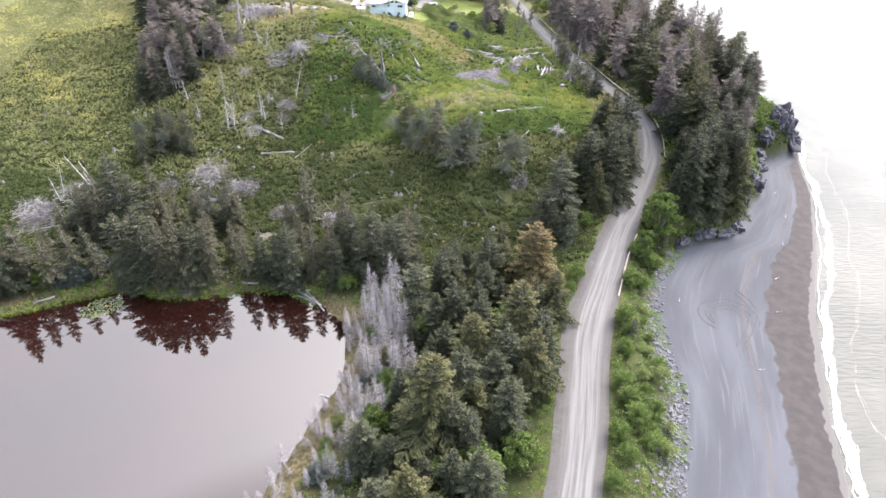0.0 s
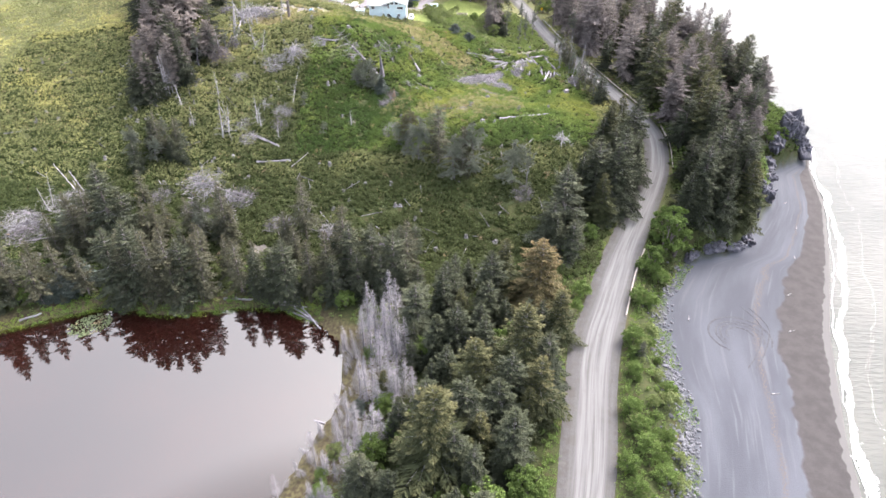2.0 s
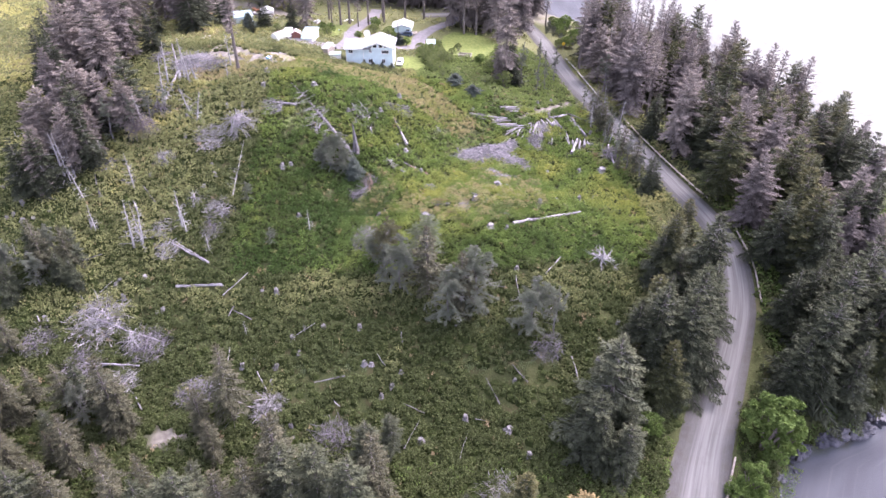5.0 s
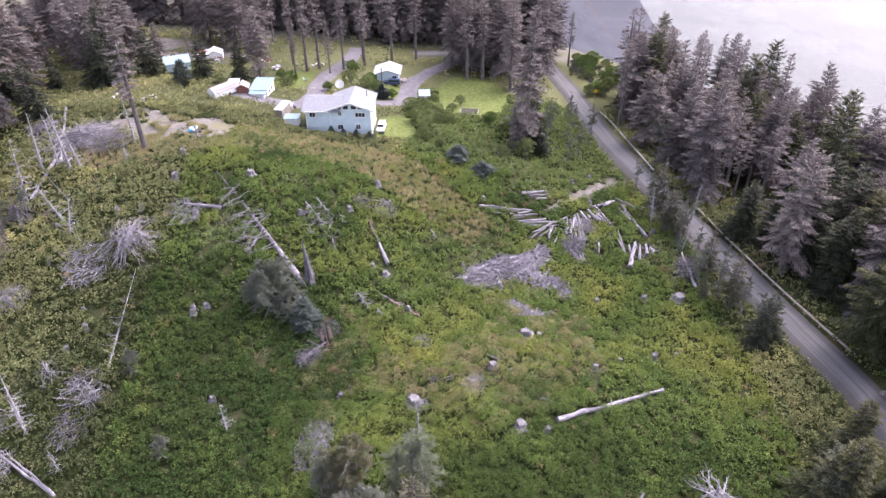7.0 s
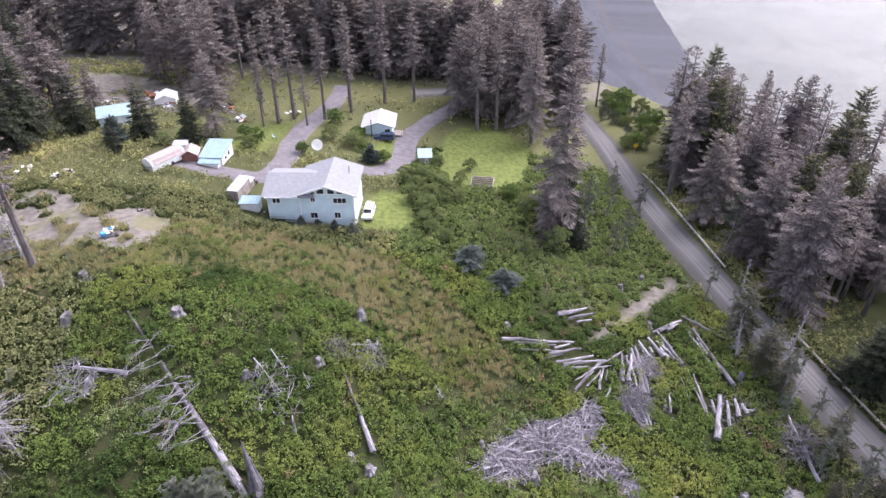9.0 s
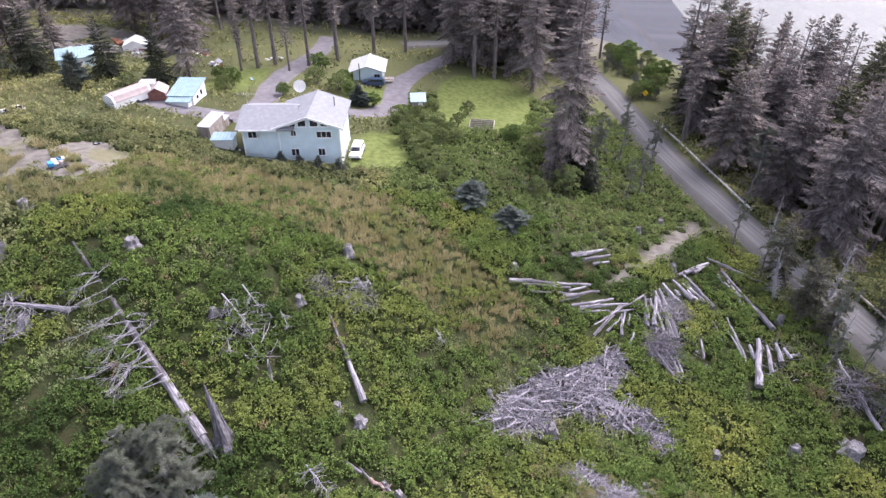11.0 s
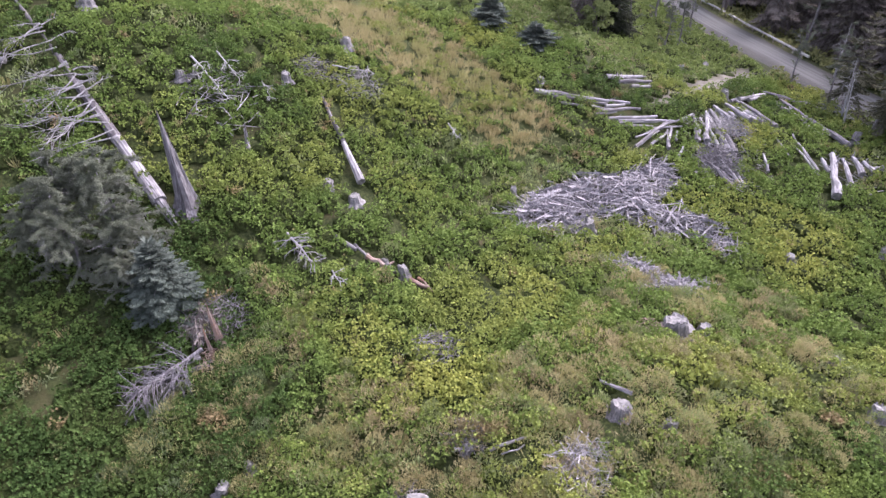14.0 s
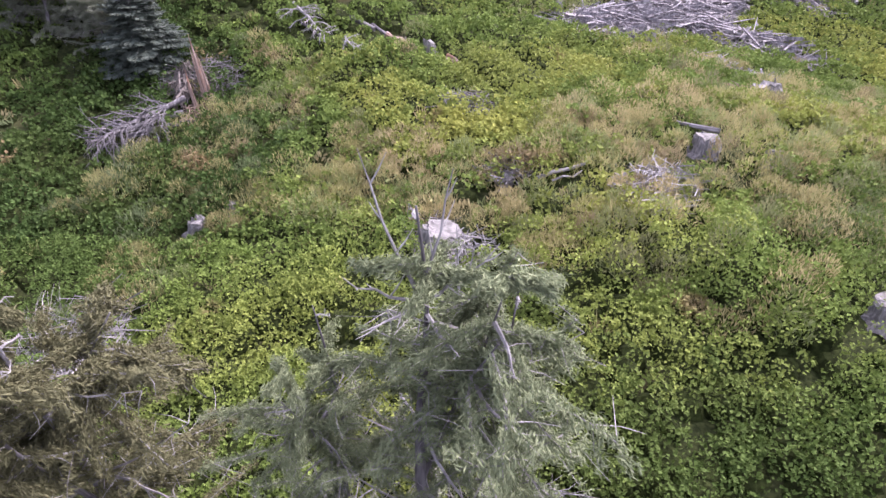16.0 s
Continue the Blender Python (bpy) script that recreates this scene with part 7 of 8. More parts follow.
def build_dish(x, y):
    d = thing("satellite_dish", pose(x, y, float(land(x, y))), "large white satellite dish on a pole", "satellite dish")
    part("pole", tube([(0, 0, -0.2), (0, 0, 1.5)], [0.06, 0.06], 8), M["steel"], d)
    bm = bmesh.new()
    rings = [[bm.verts.new((math.cos(t) * r, math.sin(t) * r, 0.28 * r * r)) for t in (6.2832 * k / 20 for k in range(20))] for r in (0.05, 0.4, 0.8, 1.1)]
    for a, b in zip(rings, rings[1:]):
        for k in range(20):
            bm.faces.new((a[k], a[(k + 1) % 20], b[(k + 1) % 20], b[k]))
    bmesh.ops.solidify(bm, geom=bm.faces[:], thickness=0.04)
    part("reflector", bm, M["white_paint"], d, at=pose(0, -0.1, 1.7, 62, 0, 12))
    part("feed_arm", tube([(0, -0.3, 1.4), (0.1, -1.1, 1.9)], [0.03, 0.03], 6), M["steel"], d)


build_dish(-4.2, 27.2)


def heap(name, label, x, y, seed, pieces, size, mats, category="junk"):
    """A heap of odd crates, sheets and lengths, each piece a part."""
    rng = np.random.default_rng(seed)
    h = thing(name, pose(x, y, float(land(x, y)), 0, 0, rng.uniform(0, 360)), label, category)
    for k in range(pieces):
        a, b, c = rng.uniform(0.25, 1.0, 3) * size * (1, 0.7, 0.4)
        at = pose(rng.normal(0, size * 0.7), rng.normal(0, size * 0.5), rng.uniform(0, size * 0.35) * (k % 2), rng.uniform(-20, 20), rng.uniform(-20, 20), rng.uniform(0, 360))
        part("crate" if k % 3 else "sheet", box(a, b, c, 0, 0, 0, 0.03), M[mats[k % len(mats)]], h, at=at)
    return h


heap("junk_heap", "heap of crates and a blue tarpaulin on bare dirt", -26.2, -13.2, 71, 16, 1.3, ("blue_tarp", "steel", "planks", "tarp_white", "black_mark"))
heap("machine_parts", "dark machine parts lying on the dirt", -25.4, -4.6, 72, 7, 0.7, ("black_mark", "steel", "rubber"))
heap("junk_heap", "scrap boards and pale sheets beside the track", -44.0, 6.0, 73, 8, 1.3, ("black_mark", "tarp_white", "steel"))
heap("scrap_pile", "scrap and rusty iron on the gravel pad", -42.5, 50, 74, 12, 1.4, ("rust", "tarp_white", "steel", "planks"))
heap("scrap_pile", "rusty tank and drums in the brush", -28, 48.6, 75, 10, 1.5, ("rust", "tarp_white", "black_mark"))
heap("scrap_pile", "pallets and pale sheets by the gravel pad", -56, 50, 76, 12, 1.6, ("tarp_white", "planks", "steel"))
heap("junk_heap", "blue and white tarpaulins heaped under the trees", -68.8, 16.0, 82, 10, 1.3, ("blue_tarp", "tarp_white", "steel"))
heap("junk_heap", "dark scrap and white drums beside the track", -70.6, 11.7, 83, 10, 1.3, ("black_mark", "tarp_white", "rubber"))
heap("junk_heap", "white sheets and boards on the grass", -50.7, 8.8, 84, 6, 1.2, ("tarp_white", "white_paint", "planks"))
heap("scrap_pile", "white tarpaulins and scrap on the gravel pad", -47.5, 55.5, 85, 14, 2.0, ("tarp_white", "steel", "planks", "rust"))
heap("scrap_pile", "dark rubbish and stones on bare dirt", -58.8, 8.3, 86, 8, 0.9, ("black_mark", "rust", "concrete"))
heap("scrap_pile", "long weathered boards stacked on the dirt", -43.4, 7.6, 87, 9, 1.5, ("planks", "black_mark", "tarp_white"))
heap("junk_heap", "white and rusty drums under tall trees", -22.9, 40.6, 88, 12, 1.4, ("black_mark", "tarp_white", "rust", "steel"))
heap("junk_heap", "white sheets and dark scrap behind the drive", -13.6, 48.2, 89, 9, 1.2, ("black_mark", "tarp_white", "planks"))
heap("junk_heap", "dark scrap and boards in the brush", -54.3, 34.1, 90, 12, 1.3, ("black_mark", "rubber", "planks", "steel"))
heap("junk_heap", "dark machine scrap beside the gravel pad", -62.0, 44.9, 91, 12, 1.5, ("black_mark", "rust", "rubber", "steel"))
heap("scrap_pile", "pale boards and sheets by the gravel pad", -33.5, 49.6, 92, 12, 1.5, ("planks", "tarp_white", "rust", "black_mark"))
heap("yard_clutter", "boxes and drums beside the pale blue house", 7.9, 9.0, 77, 8, 0.5, ("tarp_white", "planks", "rust"))
heap("yard_clutter", "dark bins and barrels beside the small shed", -8.4, 2.4, 78, 7, 0.6, ("black_mark", "rubber", "steel"))
heap("yard_clutter", "white crates on the grass beside a track", -14.4, 33, 79, 4, 0.6, ("blue_tarp", "white_paint"))


def build_raised_bed():
    b = thing("raised_bed", pose(28.2, 20.6, float(land(28.2, 20.6)), 0, 0, -8), "weathered wooden raised garden frame on the lawn", "garden bed")
    for sx, sy, x, y in ((4.2, 0.12, 0, -1.8), (4.2, 0.12, 0, 1.8), (0.12, 3.6, -2.1, 0), (0.12, 3.6, 2.1, 0)):
        part("board", box(sx, sy, 0.5, x, y, -0.05), M["planks"], b)
    for k in range(4):
        part("slat", box(4.1, 0.08, 0.06, 0, -1.1 + k * 0.75, 0.40), M["planks"], b)
    part("soil", box(4.0, 3.4, 0.3, 0, 0, 0), M["ground"], b)
    part("post", box(0.12, 0.12, 1.5, -2.1, 1.8, 0), M["planks"], b)


build_raised_bed()


def build_sign(x, y):
    s = thing("road_sign", pose(x, y, float(land(x, y)), 0, 0, 8), "yellow diamond road warning sign on a post", "road sign")
    part("post", box(0.09, 0.09, 2.6, 0, 0, -0.2), M["planks"], s)
    face = part("sign_face", box(0.95, 0.03, 0.95, 0, -0.07, -0.475, 0.03), M["yellow_sign"], s, at=pose(0, 0, 2.75, 0, 45, 0))
    part("sign_mark", box(0.10, 0.01, 0.42, 0, -0.10, 2.6), M["black_mark"], s)


build_sign(64.1, 45.3)


def build_rail(points, label, mat="pale_rail"):
    """A low pale timber guard rail on short posts along the road's edge."""
    line = curve_through(points, 2.4)
    r = thing("guard_rail", Matrix(), label, "guard rail", "guard rails")
    for k, (a, b) in enumerate(zip(line, line[1:])):
        za, zb = float(land(*a)) + 0.45, float(land(*b)) + 0.45
        part("post", box(0.18, 0.18, 0.75, a[0], a[1], za - 0.65), M["planks"], r)
        part("beam", tube([(a[0], a[1], za + 0.1), (b[0], b[1], zb + 0.1)], [0.17, 0.17], 6), M[mat], r)


build_rail([(63.7, 35.9), (65.4, 27.9), (69.2, 1.0)], "pale weathered beam guard rail beside the gravel road")
build_rail([(73.6, -16), (76.2, -30), (80.4, -48.4), (83.8, -58)], "grey weathered beam guard rail above the bluff", "planks")
build_rail([(86.6, -70), (86.8, -80), (85.2, -90)], "low grey guard rail on the bend", "planks")
build_rail([(70.4, -122), (66.5, -130), (63.0, -139.5), (61.3, -144)], "low grey guard rail above the beach", "planks")


# ---- logs, stumps, snags and slash ----
def log_bm(rng, length, r, knots=0):
    bm = bmesh.new()
    n = max(3, int(length / 1.2))
    pts, rad = [], []
    for k in range(n + 1):
        u = k / n
        pts.append((rng.normal(0, 0.06) * (0 < k < n), rng.normal(0, 0.06) * (0 < k < n), length * (u - 0.5)))
        rad.append(r * (1.08 - 0.42 * u) * rng.uniform(0.82, 1.15))
    tube(pts, rad, 8, bm)
    for _ in range(knots):
        z, t = rng.uniform(-0.4, 0.45) * length, rng.uniform(0, 6.28)
        tube([(0, 0, z), (math.cos(t) * r * 2.2, math.sin(t) * r * 2.2, z + r * 1.2)], [r * 0.25, r * 0.1], 5, bm)
    return bm


def lay_log(x1, y1, x2, y2, r, seed, mat="wood", label="silver-grey fallen log lying in the brush", lift=0.35, name="fallen_log", z1=None, z2=None):
    rng = np.random.default_rng(seed)
    a = Vector((x1, y1, (float(land(x1, y1)) if z1 is None else z1) + lift))
    b = Vector((x2, y2, (float(land(x2, y2)) if z2 is None else z2) + lift))
    way = b - a
    m = Matrix.Translation((a + b) / 2) @ way.to_track_quat("Z", "Y").to_matrix().to_4x4()
    body = log_bm(rng, max(way.length, 0.8), r, int(way.length / 2.5))
    ob = thing(name, m, label, "log", "fallen logs")
    part("trunk", body, M[mat], ob)
    part("cut_end", tube([(0, 0, -way.length / 2 - 0.02), (0, 0, -way.length / 2 + 0.03)], [r * 1.02, r * 1.0], 8), M["cut"], ob, "pale sawn end")
    return ob


seed = 100
for rows, mat, label in ((LOGS_YARD, "wood", "bleached log lying loose on the green brush"), (LOGS_NEAR, "wood", "bleached broken log lying in the brush"), (LOGS_HILL, "wood", "silver-grey fallen log on the slope"),
                         (LOGS_LEFT, "wood", "silver-grey windfall log on the slope"), (LOGS_POND, "wood", "pale drift log at the pond's edge")):
    for x1, y1, x2, y2, r in rows:
        seed += 1
        lay_log(x1, y1, x2, y2, r * (1.05 if rows is LOGS_YARD else 1.5 if rows is LOGS_POND else 0.95), seed, "wood_dark" if rows is LOGS_YARD and seed % 3 == 0 else mat, label, 0.6 if rows is not LOGS_POND else 0.3)


lay_log(11.6, -37.4, 9.1, -32.4, 0.22, 198, "bark_grey", "dark broken log end lying in the brush", 0.6)
lay_log(33.0, -0.4, 34.2, -2.4, 0.2, 199, "ghost", "pale broken plank and log under the old spruce", 0.7)
rng_yard = np.random.default_rng(77)
for k, (x1, y1, x2, y2, r) in enumerate(LOGS_YARD):
    for _ in range(2 + k % 2):
        off, cut = rng_yard.normal(0, 0.75, 2), sorted(rng_yard.uniform(0, 1, 2))
        if cut[1] - cut[0] < 0.3:
            cut = (0.15, 0.7)
        turn = rng_yard.normal(0, 0.25, 2)
        lay_log(x1 + (x2 - x1) * cut[0] + off[0], y1 + (y2 - y1) * cut[0] + off[1], x1 + (x2 - x1) * cut[1] + off[0] + turn[0], y1 + (y2 - y1) * cut[1] + off[1] + turn[1],
                r * rng_yard.uniform(0.45, 0.95), 700 + 3 * k + _, "wood" if (k + _) % 3 else "ghost" if k % 2 else "wood_dark", "short weathered log lying loose on the green brush", 0.5)


for k, (x1, y1, x2, y2) in enumerate(((-60, 60.5, -52, 61.8), (-58, 62.6, -50.5, 60.4), (-64, 58.5, -58, 60), (-50, 52, -44.5, 51.2), (-46, 49.8, -41, 50.5))):
    lay_log(x1, y1, x2, y2, 0.26, 640 + k, "wood", "grey log lying on the gravel pad", 0.22)


def build_great_windfall():
    """The long fallen spruce with its bare limbs, splintered at the butt."""
    rng = np.random.default_rng(51)
    a, b = Vector((0.3, -47.3, 24.7)), Vector((-16.7, -29.7, 35.6))
    way = b - a
    m = Matrix.Translation(a) @ way.to_track_quat("Z", "Y").to_matrix().to_4x4()
    long = way.length
    ob = thing("fallen_spruce", m, "long fallen grey spruce trunk with bare crooked limbs", "log")
    n = 16
    spine = [(rng.normal(0, 0.04), rng.normal(0, 0.04) + 0.5 * math.sin(3.14 * k / n), long * k / n) for k in range(1, n + 1)]
    girth = [0.58 * (1 - 0.78 * k / n) * rng.uniform(0.93, 1.07) for k in range(1, n + 1)]
    part("trunk", tube(spine[4:], girth[4:], 10), M["bark_grey"], ob, "dark bark-covered upper trunk")
    part("bare_butt", tube(spine[:6], [g * 1.02 - 0.012 * k for k, g in enumerate(girth[:6])], 10), M["wood"], ob, "barkless bleached butt")
    for k in range(7):
        t = 6.28 * k / 7
        part("splinter", tube([(0.3 * math.cos(t), 0.3 * math.sin(t), 2.4), (0.25 * math.cos(t), 0.25 * math.sin(t), 0.8 + rng.uniform(-0.5, 0.6)), (0.2 * math.cos(t), 0.2 * math.sin(t), -rng.uniform(0.2, 1.6))], [0.2, 0.13, 0.02], 5), M["wood"], ob)
    inv = m.inverted()
    small = bmesh.new()
    for k in range(31):
        z = rng.uniform(0.22, 0.78) * long
        p0 = m @ Vector((0, 0, z))
        side = Vector((-0.75, -0.62, 0)) if k % 5 else Vector((0.7, 0.5, 0.2))
        d = (side + Vector(rng.normal(0, 0.24, 3))).normalized()
        reach = rng.uniform(3.2, 7.4) * (1.15 - z / long * 0.6) * (1 if k % 5 else 0.5)
        bm, pts = bmesh.new(), [p0]
        for s in range(5):
            d = (d + Vector(rng.normal(0, 0.15, 3)) + Vector((0, 0, -0.06))).normalized()
            pts.append(pts[-1] + d * reach / 5)
        gl = [max(p.z, float(land(p.x, p.y)) + 1.15) for p in pts]
        pts = [Vector((p.x, p.y, g)) for p, g in zip(pts, gl)]
        tube([inv @ p for p in pts], [0.066, 0.054, 0.043, 0.033, 0.022, 0.008], 5, bm)
        for s in (2, 3, 4):
            for _ in range(3):
                e = (d + Vector(rng.normal(0, 0.38, 3))).normalized()
                q = pts[s] + e * reach * rng.uniform(0.2, 0.4)
                tube([inv @ pts[s], inv @ ((pts[s] + q) / 2 + Vector(rng.normal(0, 0.06, 3))), inv @ q], [0.024, 0.018, 0.007], 4, small)
        part("limb", bm, M["twig"], ob)
    tagged(part("twig", small, M["twig"], ob), kind="stuff")


build_great_windfall()


def stump_kind(seed, tall=1.0, torn=0.0, mat="stump_wood"):
    """A stump of radius 1 and its own height: flared ridged butt, worn uneven top with a sunk heart."""
    rng = np.random.default_rng(seed)
    bm, rings, n = bmesh.new(), [], 18
    ridge = rng.uniform(0.80, 1.2, n)
    tip = torn * rng.uniform(-0.4, 1, n) + 0.5 * torn * np.cos(6.2832 * np.arange(n) / n + seed)
    for u, r in ((-0.3, 1.7), (0.0, 1.42), (0.2, 1.14), (0.5, 1.0), (0.85, 0.95), (0.97, 0.86), (1.0, 0.70), (0.96, 0.45)):
        rings.append([bm.verts.new((math.cos(t) * r * ridge[k] ** (1.6 if u < 0.2 else 0.8) * rng.uniform(0.95, 1.05), math.sin(t) * r * ridge[k] ** (1.6 if u < 0.2 else 0.8) * rng.uniform(0.95, 1.05),
                                    u * tall + tip[k] * max(0, u - 0.4) * 1.6)) for k, t in enumerate(6.2832 * k / n for k in range(n))])
    for a, b in zip(rings, rings[1:]):
        for k in range(n):
            bm.faces.new((a[k], a[(k + 1) % n], b[(k + 1) % n], b[k]))
    bm.faces.new(rings[-1])
    ob = thing("stump", Matrix(), "weathered grey tree stump with a bleached sawn top", "stump", "stumps")
    face = bmesh.new()
    face.faces.new([face.verts.new(v.co * 0.985 + Vector((0, 0, 0.10 * tall))) for v in rings[5]])
    low = [face.verts.new(v.co * 0.985 - Vector((0, 0, 0.05 * tall))) for v in rings[5]]
    face.verts.ensure_lookup_table()
    for k in range(n):
        face.faces.new((low[k], low[(k + 1) % n], face.verts[(k + 1) % n], face.verts[k]))
    part("butt", bm, M[mat], ob)
    part("sawn_top", face, M["cut"], ob, "bleached sawn face")
    part("splinter", tube([(0.75, 0.1, 0.4 * tall), (0.80, 0.12, 0.8 * tall), (0.66, 0.1, tall * 1.12 + torn)], [0.16, 0.14, 0.03], 5), M[mat], ob)
    return ob


STUMP = [stump_kind(81, 1.5, 0.35), stump_kind(82, 1.1, 0.25), stump_kind(83, 1.9, 0.6), stump_kind(84, 1.3, 0.45)]
used = [0] * 4
k = 0
for rows in (STUMPS_NEAR, STUMPS_FORE, STUMPS_SLOPE, STUMPS_FAR):
    for x, y, r in rows:
        v = k % 4
        m = pose(x, y, float(land(x, y)), (k * 37) % 17 - 8, (k * 53) % 15 - 7, k * 77) @ Matrix.Scale(r * 1.05, 4)
        ob = STUMP[v] if not used[v] else copy_thing(STUMP[v], Matrix())
        ob.matrix_basis = m @ Matrix.Diagonal((1, 1, 0.85 if r > 0.75 else 0.50 if r > 0.65 else 0.80 if r > 0.5 else 1.15, 1))
        used[v] += 1
        k += 1


rng_cut = np.random.default_rng(57)
for k in range(110):
    x, y = rng_cut.uniform(-116, 58), rng_cut.uniform(-120, -24)
    if (y > -80 and x > -30) or not growing(np.array([x]), np.array([y]))[0] or not keep_off_road(x, y, 4):
        continue
    ob = copy_thing(STUMP[k % 4], Matrix())
    ob.matrix_basis = pose(x, y, float(land(x, y)) + 0.1, rng_cut.uniform(-10, 10), rng_cut.uniform(-10, 10), rng_cut.uniform(0, 360)) @ Matrix.Scale(rng_cut.uniform(0.28, 0.5), 4)
for k in range(75):
    x, y, a, long = rng_cut.uniform(-116, 58), rng_cut.uniform(-120, -30), rng_cut.uniform(0, 6.28), rng_cut.uniform(1.5, 6.0)
    if (y > -80 and x > -30) or not keep_off_road(x, y, 6) or float(land(x, y)) < 3:
        continue
    lay_log(x, y, x + long * math.cos(a), y + long * math.sin(a), rng_cut.uniform(0.06, 0.15), 860 + k, ("wood", "twig", "wood_dark")[k % 3], "thin weathered pole lying in the brush", 0.9)


def build_spike(x, y, h, r, lean, label, seed, mat="wood_dark"):
    """A tall splintered stub: ridged flared base, torn tips of several lengths."""
    rng = np.random.default_rng(seed)
    bm = bmesh.new()
    rings, n = [], 14
    ridge = rng.uniform(0.72, 1.28, n)
    for u, k in ((-0.06, 1.7), (0.0, 1.45), (0.05, 1.1), (0.14, 0.86), (0.3, 0.68), (0.5, 0.46), (0.68, 0.30), (0.82, 0.17), (1.0, 0.03)):
        rings.append([bm.verts.new((lean * u * h + math.cos(t) * r * k * ridge[j] * rng.uniform(0.93, 1.07), math.sin(t) * r * k * ridge[j] * rng.uniform(0.93, 1.07), u * h + rng.uniform(-0.12, 0.12) * u)) for j, t in enumerate(6.2832 * j / n for j in range(n))])
    for a, b in zip(rings, rings[1:]):
        for j in range(n):
            bm.faces.new((a[j], a[(j + 1) % n], b[(j + 1) % n], b[j]))
    ob = thing("splintered_snag", pose(x, y, float(land(x, y))), label, "snag", "splintered snags")
    part("stem", bm, M[mat], ob)
    for j in range(5):
        t, up = rng.uniform(0, 6.28), rng.uniform(0.35, 0.8)
        part("splinter", tube([(math.cos(t) * r * 0.85, math.sin(t) * r * 0.85, 0.05 * h), (math.cos(t) * r * 0.62 + lean * h * 0.3, math.sin(t) * r * 0.62, 0.3 * h), (math.cos(t) * r * 0.5 + lean * h * up, math.sin(t) * r * 0.5, h * up)], [0.16 * r + 0.03, 0.13 * r + 0.02, 0.012], 5), M[mat], ob)


build_spike(1.3, -46.2, 7.6, 0.72, -0.06, "tall grey splintered snag tapering to a spike", 91)
for k, (x, y, h, r) in enumerate(((-55.4, -62.3, 2.6, 0.4), (-54.5, -70.1, 3.2, 0.5), (4.4, -40.2, 2.4, 0.2), (-43, -53.5, 2.2, 0.45), (-118.3, -30.3, 3.0, 0.5), (-124.4, -33.6, 3.0, 0.4), (-104, -65.5, 2.6, 0.45))):
    build_spike(x, y, h, r, 0.06 * (-1) ** k, "short broken grey snag in the brush", 92 + k)


for k, (x, y, h, r) in enumerate(((6.0, -56.5, 4.2, 0.24), (5.72, -56.25, 3.3, 0.2), (6.32, -56.75, 3.0, 0.2), (5.5, -57.0, 2.6, 0.18))):
    build_spike(x, y, h, r, -0.08, "shattered reddish rotten stub in the brush", 120 + k, "wood_red")


def build_dead_top(x1, y1, x2, y2, lift1, lift2, r, limbs, seed, reach=1.6, mat="twig"):
    """A broken dead spruce top lying in the brush, its thin limbs hanging outwards."""
    rng = np.random.default_rng(seed)
    a, b = Vector((x1, y1, float(land(x1, y1)) + lift1)), Vector((x2, y2, float(land(x2, y2)) + lift2))
    ob = thing("dead_treetop", Matrix.Translation(a), "broken dead treetop with drooping bleached limbs in the brush", "dead branch", "dead treetops")
    way = b - a
    part("trunk", tube([way * u + Vector(rng.normal(0, 0.03, 3)) for u in (0, 0.25, 0.5, 0.75, 1.0)], [r, r * 0.9, r * 0.75, r * 0.55, r * 0.25], 8), M[mat], ob)
    axis = way.normalized()
    cross = axis.cross(Vector((0, 0, 1))).normalized()
    small = bmesh.new()
    for k in range(limbs):
        u = rng.uniform(0.12, 1.0)
        d = (cross * (1 if k % 2 else -1) * rng.uniform(0.5, 1.1) + axis * rng.uniform(0.1, 0.9) + Vector((0, 0, rng.uniform(-0.05, 0.5)))).normalized()
        long = reach * rng.uniform(0.5, 1.1) * (1.15 - 0.5 * u)
        bm, pts = bmesh.new(), [way * u]
        for s in range(4):
            d = (d + Vector(rng.normal(0, 0.24, 3)) + Vector((0, 0, -0.13))).normalized()
            pts.append(pts[-1] + d * long / 4)
        tube(pts, [0.034, 0.029, 0.024, 0.017, 0.007], 4, bm)
        for s in (1, 2, 3):
            for _ in range(2):
                e = (d + Vector(rng.normal(0, 0.55, 3)) + Vector((0, 0, -0.25))).normalized()
                tube([pts[s], pts[s] + e * long * 0.16, pts[s] + e * long * 0.3 + Vector((0, 0, -0.07))], [0.014, 0.011, 0.005], 4, small)
        part("limb", bm, M[mat], ob)
    tagged(part("twig", small, M[mat], ob), kind="stuff")


build_dead_top(5.2, -57.7, 2.0, -60.6, 1.5, 1.1, 0.14, 70, 161, 3.3, "wood_dark")
build_dead_top(8.8, -48.2, 11.0, -50.2, 1.2, 0.8, 0.09, 22, 162, 1.5)
for k, (x1, y1, x2, y2, r, limbs, reach) in enumerate(((-1.0, -34.0, 2.6, -37.0, 0.09, 20, 1.9), (0.6, -32.4, 2.8, -34.4, 0.07, 12, 1.5), (9.6, -28.9, 13.2, -27.6, 0.06, 12, 1.6), (12.4, -51.2, 13.2, -52.4, 0.05, 8, 0.9), (20.2, -31.4, 21.2, -32.6, 0.07, 8, 0.9), (4.6, -34.2, 5.6, -35.6, 0.05, 7, 0.9))):
    build_dead_top(x1, y1, x2, y2, 1.25, 1.05, r, limbs, 163 + k, reach, "ghost")


